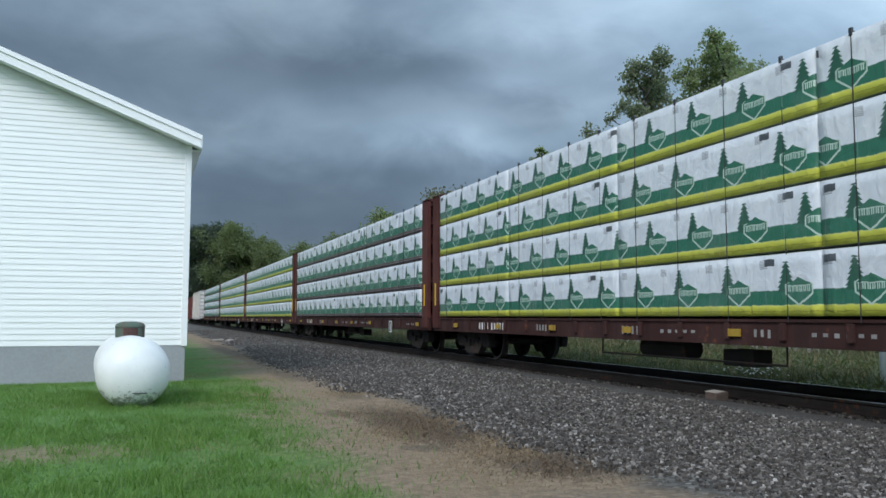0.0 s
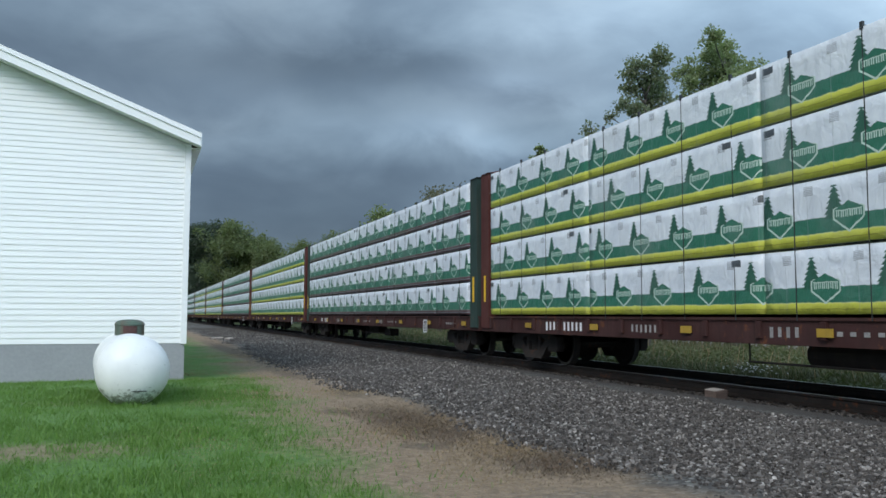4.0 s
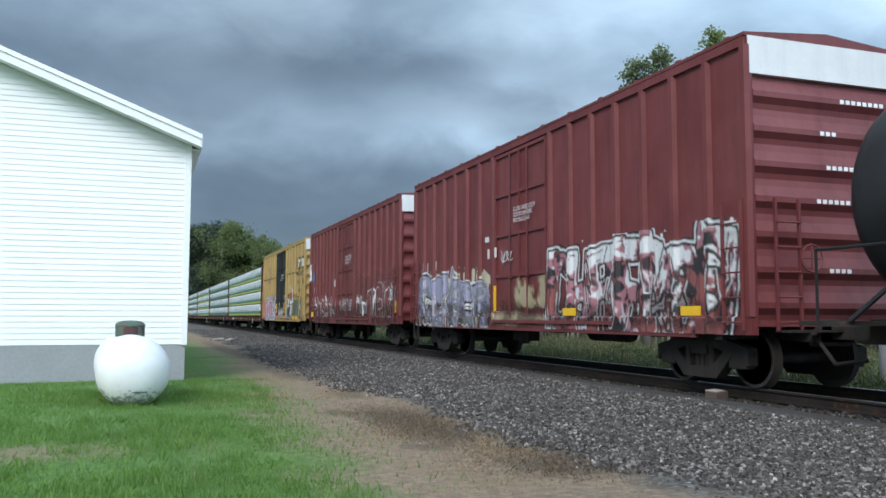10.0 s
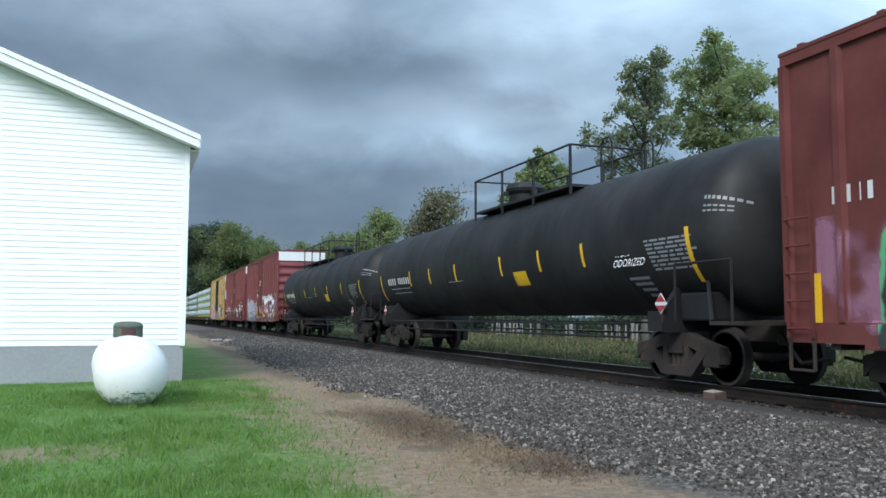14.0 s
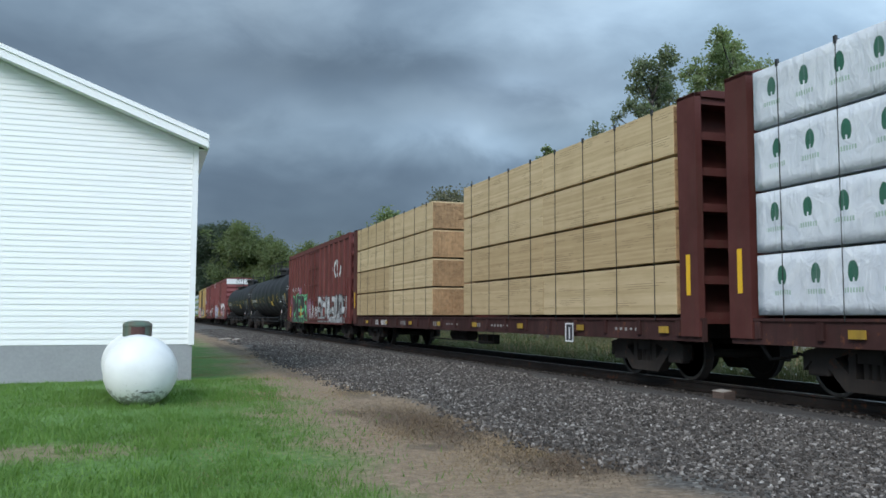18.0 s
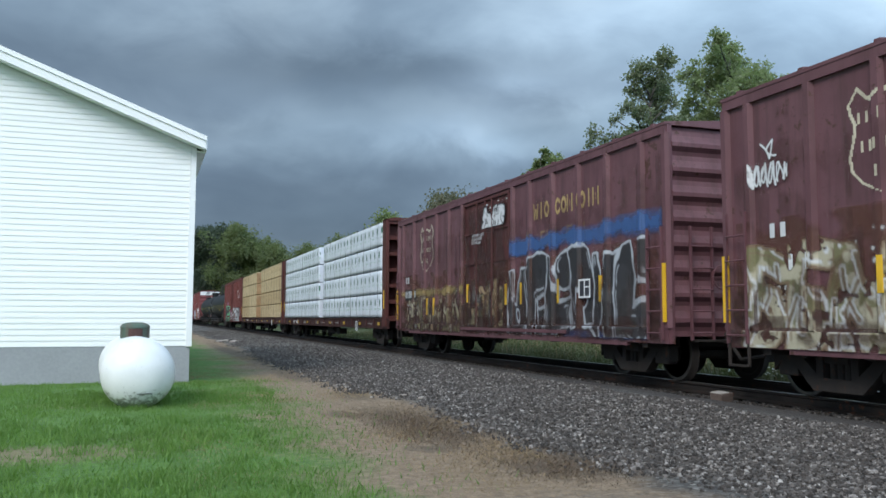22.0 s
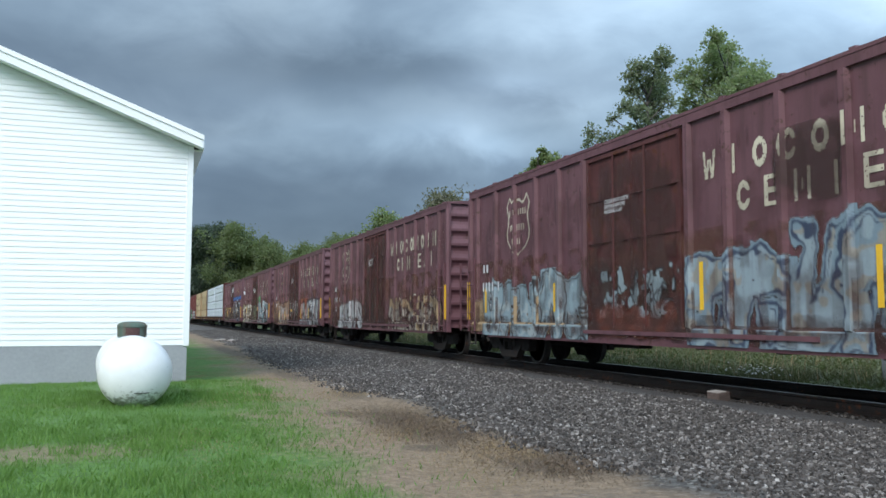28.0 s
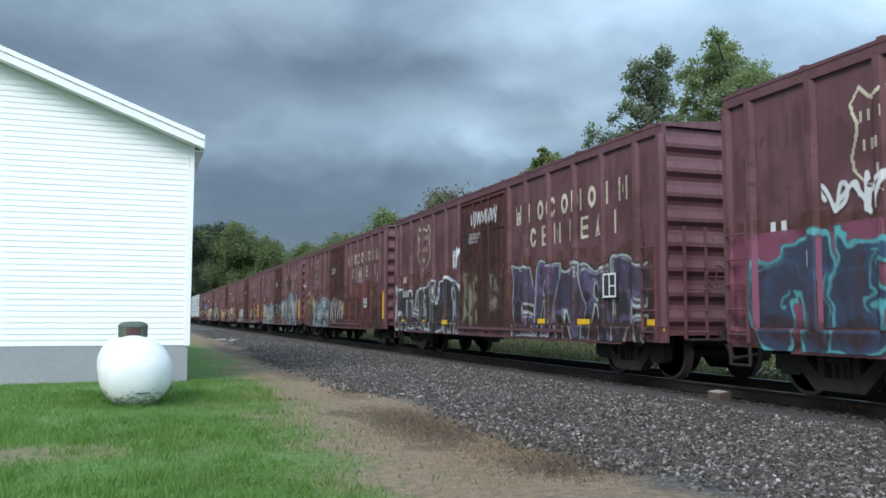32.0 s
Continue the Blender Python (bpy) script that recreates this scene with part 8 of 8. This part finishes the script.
    blot(b, 0.5, 2.0, 0.9, 2.5, 51, (0.42, 0.2, 0.32), 0.45, 0.6, "pink sprayed haze", 0.7)
    blot(b, 3.2, 4.6, 2.3, 2.85, 55, (0.42, 0.2, 0.32), 0.45, 0.5, "pink sprayed haze", 0.6)
    blot(b, 6.2, 8.4, 1.2, 2.1, 56, (0.42, 0.2, 0.32), 0.42, 0.5, "pink sprayed haze", 0.6)
    blocks(b, 1.5, 6.5, 0.75, 2.7, 4, 52, [BLK, (0.03, 0.045, 0.045), (0.12, 0.45, 0.23)], rim=0.09, bulge=0.09, tilt=0.25)
    scrawl(b, 6.9, 9.4, 1.0, 1.8, 4, 53, WHITE, 0.03, 5)
    tag(b, 9.2, 16.0, 0.85, 2.25, 8, 54, [(0.5, 0.52, 0.55), GREY, BLK], fills=(1, 2), outline=3, thick=0.098)
    g = np.zeros((32, 66), dtype=int)
    rr, cc = np.mgrid[0:32, 0:66]
    ring = np.abs(np.hypot(cc - 16, rr - 16) - 12) < 3.4
    g[ring & (cc < 20)] = 1
    g[(np.abs(rr - cc * 0 - 16) < 16) & (np.abs(cc - 30 - (rr - 16) * 0.25) < 3.4)] = 1
    g[(np.abs(np.hypot(cc - 44, rr - 16) - 12) < 3.4) & (rr > 12)] = 1
    on_side(b, "emblem", g, [WHITE], 13.0, 3.8, 0.026, "white curved emblem")
    plates(b, (0.55, 4.2, 6.45), 1.1, 1.75)


def maroon_cars():
    cream = (0.55, 0.5, 0.36)

    def left1(b):
        runs(b, 0.8, 6.4, 0.75, 2.15, 61, [TAN, (0.4, 0.36, 0.26), MUD, OLIVE, (0.3, 0.3, 0.3)])
        tag(b, 0.9, 6.4, 0.8, 2.0, 6, 61, [(0.4, 0.36, 0.26), OLIVE, MUD], fills=(1, 2), outline=3, thick=0.05, worn=0.3)
        blot(b, 0.3, 6.4, 1.75, 2.15, 62, (0.34, 0.25, 0.1), 0.55, 0.5, "dull yellow paint line")
        plates(b, (3.11, 3.95), 1.27, 1.78)

    def right1(b):
        blot(b, 9.4, 15.9, 2.55, 3.12, 63, BLUE, 0.62, 0.4, "blue sprayed cloud", 0.8)
        blot(b, 12.2, 15.4, 0.72, 1.0, 68, BLUE, 0.5, 0.4, "blue sprayed cloud", 0.7)
        blocks(b, 9.35, 15.35, 0.8, 2.82, 6, 64, [BLK, (0.035, 0.035, 0.04), (0.5, 0.54, 0.6)], tilt=-0.05, rim=0.055)
        plates(b, (9.27, 10.05, 11.92, 13.67), 1.5, 2.0)
        framed(b, 13.17, 1.58, 1.95)

    def door1(b):
        plates(b, (6.71,), 1.6, 2.08)
        tag(b, 7.6, 9.4, 3.45, 4.1, 2, 65, [WHITE, BLK], fills=(1,), outline=2, thick=0.082)
        tag(b, 6.6, 9.4, 0.9, 2.2, 4, 66, [TAN, OLIVE, MUD], fills=(1, 2), outline=3, thick=0.06, worn=0.4)
        runs(b, 6.5, 9.3, 0.9, 2.3, 67, [TAN, OLIVE, MUD, (0.3, 0.3, 0.28)], 0.6)

    maroon_car(-210.38, "maroon boxcar with huge black and white graffiti over blue", left1, right1, door1, ochre=True, touched_up=True)

    def left2(b):
        tag(b, 0.2, 6.4, 0.75, 2.35, 7, 71, [(0.5, 0.46, 0.34), OLIVE, (0.2, 0.13, 0.08), WHITE], fills=(1, 2, 1), outline=3, shine=4, cloud=0, thick=0.123, worn=0.2)
        plates(b, (2.88, 6.07), 1.48, 1.93)

    def right2(b):
        blot(b, 9.6, 11.2, 1.9, 2.8, 72, (0.16, 0.42, 0.2), 0.4, 0.4, "pale green splash")
        blocks(b, 10.0, 15.9, 0.75, 2.4, 5, 73, [SKY, TEAL, BLK, WHITE], fills=(1, 4, 1, 2), rim=0.045, lean=0.3, bulge=0.1, worn=0.06)
        plates(b, (9.5, 12.63), 1.42, 1.95)
        framed(b, 13.2, 1.52, 1.94)

    def door2(b):
        tag(b, 6.6, 9.4, 0.8, 2.2, 4, 74, [(0.16, 0.24, 0.15), OLIVE, (0.03, 0.03, 0.03)], fills=(1, 2), outline=3, thick=0.098, worn=0.3)
        scrawl(b, 7.4, 8.4, 2.95, 3.3, 3, 75, WHITE, 0.03, 5)
        scrawl(b, 0.6, 1.35, 3.0, 3.4, 5, 76, WHITE, 0.018, 5)
        scrawl(b, 0.8, 1.15, 3.35, 3.75, 1, 77, WHITE, 0.018, 4)

    maroon_car(-227.8, "maroon boxcar with cream and turquoise graffiti", left2, right2, door2)

    def left3(b):
        blot(b, 0.1, 6.4, 0.75, 2.2, 81, (0.34, 0.21, 0.14), 0.5, 0.5, "tan and orange paint haze", 0.75)
        runs(b, 0.2, 6.3, 0.75, 2.2, 83, [TAN, PEACH, (0.42, 0.38, 0.33), MUD], 0.6)
        blocks(b, 2.5, 6.3, 0.72, 2.1, 3, 82, [(0.44, 0.42, 0.4), (0.3, 0.25, 0.22), (0.2, 0.09, 0.06), PEACH], fills=(1, 4, 2), rim=0.05, bulge=0.1, worn=0.12)
        plates(b, (2.87, 5.1), 1.03, 1.55)

    def right3(b):
        blot(b, 9.5, 12.5, 1.0, 2.2, 83, (0.4, 0.1, 0.04), 0.45, 0.6, "orange-red sprayed haze", 0.45)
        blocks(b, 10.0, 15.5, 0.76, 2.3, 5, 84, [(0.42, 0.44, 0.46), (0.28, 0.3, 0.32), BLK, (0.2, 0.06, 0.04)], fills=(1, 2), edge=3, rim=0.06, lean=0.2, tilt=0.2)
        plates(b, (10.53, 12.76), 1.12, 1.62)
        framed(b, 13.5, 1.56, 1.9)

    def door3(b):
        scrawl(b, 6.8, 9.4, 1.1, 2.2, 4, 85, (0.5, 0.5, 0.5), 0.024, 5)
        runs(b, 6.4, 9.4, 0.8, 2.2, 88, [MUD, RUST, (0.3, 0.16, 0.1)], 0.5, "rust and old paint run down the door")
        plates(b, (7.3,), 1.5, 1.62, 0.5)

    maroon_car(-245.5, "maroon boxcar with tan and silver-grey graffiti", left3, right3, door3, touched_up=True)

    def left4(b):
        blocks(b, 1.9, 6.3, 0.72, 2.1, 4, 91, [(0.5, 0.52, 0.54), GREY, (0.14, 0.12, 0.12)], rim=0.045, lean=0.2, bulge=0.1, worn=0.08)

    def right4(b):
        tag(b, 9.6, 15.6, 0.75, 2.0, 7, 92, [TAN, (0.45, 0.42, 0.36), MUD], fills=(1, 2), outline=3, thick=0.098, worn=0.3)

    maroon_car(-263.35, "maroon boxcar with grey and rusty tan graffiti", left4, right4)

    def left5(b):
        blot(b, 0.2, 6.4, 0.75, 1.7, 101, TAN, 0.4, 0.6, "tan paint haze")
        blocks(b, 0.9, 6.4, 0.72, 2.25, 5, 102, [SKY, (0.38, 0.45, 0.47), BLK, WHITE], fills=(1, 2, 1), edge=1, rim=0.045, lean=0.25, bulge=0.12)
        plates(b, (1.1, 4.9), 1.3, 1.9)

    def right5(b):
        blocks(b, 9.55, 15.9, 0.72, 2.6, 6, 103, [(0.29, 0.37, 0.42), (0.2, 0.28, 0.34), NAVY, (0.3, 0.29, 0.26)], fills=(1, 4, 2, 1), edge=2, rim=0.05, lean=0.3, bulge=0.14, tilt=0.2)
        plates(b, (9.9, 13.3), 1.3, 2.05)

    def door5(b):
        tag(b, 6.7, 9.4, 1.15, 2.15, 4, 104, [(0.26, 0.33, 0.36), BLK], fills=(1,), outline=2, thick=0.090, worn=0.3)
        blot(b, 6.6, 9.4, 0.75, 1.5, 105, (0.2, 0.055, 0.035), 0.45, 0.25, "bright rust on the door", 0.7)
        blot(b, 11.5, 12.9, 2.6, 3.8, 106, (0.05, 0.025, 0.02), 0.5, 0.5, "dark burnt patch", 0.5)

    maroon_car(-281.03, "maroon boxcar with pale blue and grey graffiti", left5, right5, door5, touched_up=True)

    def left6(b):
        blot(b, 0.6, 3.0, 0.75, 2.4, 111, TAN, 0.4, 0.5, "pale tan paint haze", 0.4)
        blocks(b, 2.3, 6.45, 0.7, 2.3, 5, 112, [(0.2, 0.32, 0.38), (0.37, 0.46, 0.49), NAVY, WHITE], fills=(2, 1, 2), edge=2, rim=0.05, lean=0.3, bulge=0.13)
        plates(b, (2.3,), 1.4, 2.0)

    def right6(b):
        tag(b, 9.6, 14.2, 0.75, 2.75, 4, 113, [(0.15, 0.03, 0.03), (0.12, 0.035, 0.035), (0.05, 0.025, 0.025)], fills=(1, 2), outline=3, thick=0.197, worn=0.12)
        blot(b, 9.6, 14.4, 0.75, 2.0, 114, (0.15, 0.03, 0.028), 0.5, 0.6, "dull red covering paint", 0.6)
        plates(b, (9.36, 12.68), 1.3, 1.8)
        framed(b, 13.28, 1.56, 1.9)
        scrawl(b, 11.9, 12.8, 2.4, 3.2, 2, 115, (0.5, 0.5, 0.5), 0.025, 5)
        scrawl(b, 14.9, 15.2, 2.3, 2.9, 1, 116, (0.5, 0.5, 0.52), 0.03, 2)

    def door6(b):
        scrawl(b, 6.7, 9.45, 0.75, 2.2, 6, 117, WHITE, 0.026, 4)
        scrawl(b, 0.1, 0.6, 2.2, 3.0, 1, 118, WHITE, 0.03, 3)

    maroon_car(-298.4, "maroon boxcar with dripping pale blue graffiti", left6, right6, door6)

    def left7(b):
        blocks(b, 0.02, 6.3, 0.72, 2.38, 5, 121, [BLK, (0.045, 0.055, 0.065), (0.64, 0.7, 0.7), (0.14, 0.14, 0.26)], edge=4, rim=0.055)
        plates(b, (0.9, 3.0, 5.2), 0.98, 1.1, 0.4)

    def right7(b):
        blocks(b, 9.7, 15.5, 0.72, 2.6, 5, 122, [PURPLE, (0.055, 0.045, 0.09), (0.5, 0.56, 0.56), BLK], fills=(2, 1, 4), rim=0.04, lean=0.25, edge=4)
        plates(b, (11.4, 13.2, 15.7), 0.95, 1.15, 0.5)
        framed(b, 14.3, 1.55, 2.0)

    def door7(b):
        scrawl(b, 7.2, 9.0, 3.5, 4.0, 9, 123, WHITE, 0.018, 5)
        blot(b, 6.5, 7.7, 0.9, 2.4, 124, (0.36, 0.36, 0.26), 0.36, 0.22, "pale flaking paint on the door", 0.7)
        blot(b, 8.4, 9.4, 1.2, 2.4, 127, (0.4, 0.38, 0.36), 0.3, 0.16, "pale flaking paint on the door", 0.7)
        runs(b, 6.4, 9.4, 0.9, 4.1, 126, [MUD, RUST, (0.05, 0.02, 0.015)], 0.6, "rust run down the door")
        scrawl(b, 5.7, 6.3, 2.4, 3.2, 2, 125, WHITE, 0.025, 7)

    maroon_car(-315.7, "maroon boxcar with black and purple graffiti edged white", left7, right7, door7, False, touched_up=True)

    def left8(b):
        blot(b, 0.05, 6.4, 0.75, 2.4, 131, (0.27, 0.075, 0.14), 0.62, 0.9, "pink spotted paint")
        blocks(b, 0.5, 6.3, 0.72, 2.45, 4, 132, [NAVY, (0.04, 0.08, 0.16), (0.1, 0.42, 0.47), PINK], rim=0.045, bulge=0.1, worn=0.0, fills=(1, 2, 1, 1))
        blot(b, 0.05, 6.4, 2.25, 2.42, 133, (0.5, 0.44, 0.28), 0.95, 0.9, "cream paint line")
        scrawl(b, 1.9, 4.6, 2.4, 3.0, 5, 134, WHITE, 0.035, 5)
        plates(b, (3.9,), 1.35, 1.9)

    def right8(b):
        tag(b, 9.7, 15.8, 0.75, 2.3, 6, 135, [TEAL, NAVY, BLK, PINK], fills=(1, 2), outline=3, thick=0.148)

    maroon_car(-333.3, "maroon boxcar with navy and cyan graffiti on pink", left8, right8, None, False)


def build_train():
    boxcar("dark red boxcar far up the line", 163.0, 146.8, BROWN_RED, 0.8, 4.5, 6.5, 3.0, (6, 6))
    boxcar("pale grey boxcar far up the line", 145.0, 128.8, GREY_CAR, 0.8, 4.9, 6.5, 3.0, (6, 6))
    lumber_cars()
    yellow_car()
    red_cars()
    tank_car("long black pressure tank car with yellow side stripes", -100.3, -121.2, (-1.0, 5.4))
    tank_car("long black pressure tank car with its walkway set back", -121.8, -142.7, (-4.3, 1.2), (5.7, 3.75, 1.55, -1.6, -3.7, -5.65), -7.85, -6.85)
    maroon_cars()


build_train()


def motions():
    """The train draws away along the line; every wheel turns as far as it rolls."""
    times = [0, 0.5] + list(range(1, 32)) + [31.5, 32]
    gone = {t: travelled(t) for t in times}
    for car, start in TRAIN:
        walk(car, [(t, pose(TRACK_X, start + gone[t], RAIL_Z)) for t in times])
    fine = [i / 30 for i in range(961)]
    far = np.interp(fine, times, [gone[t] for t in times])
    for wheels, y, place in ROLLING:
        near = [i for i in range(961) if -5 < place + y + far[i] < 55]
        if not near:
            continue
        rows = [(fine[i], pose(0, y, 0.457) @ Matrix.Rotation(-far[i] / 0.457, 4, "X")) for i in near]
        rows = ([(0, rows[0][1])] if near[0] > 0 else []) + rows + ([(32, rows[-1][1])] if near[-1] < 960 else [])
        walk(wheels, rows)


motions()
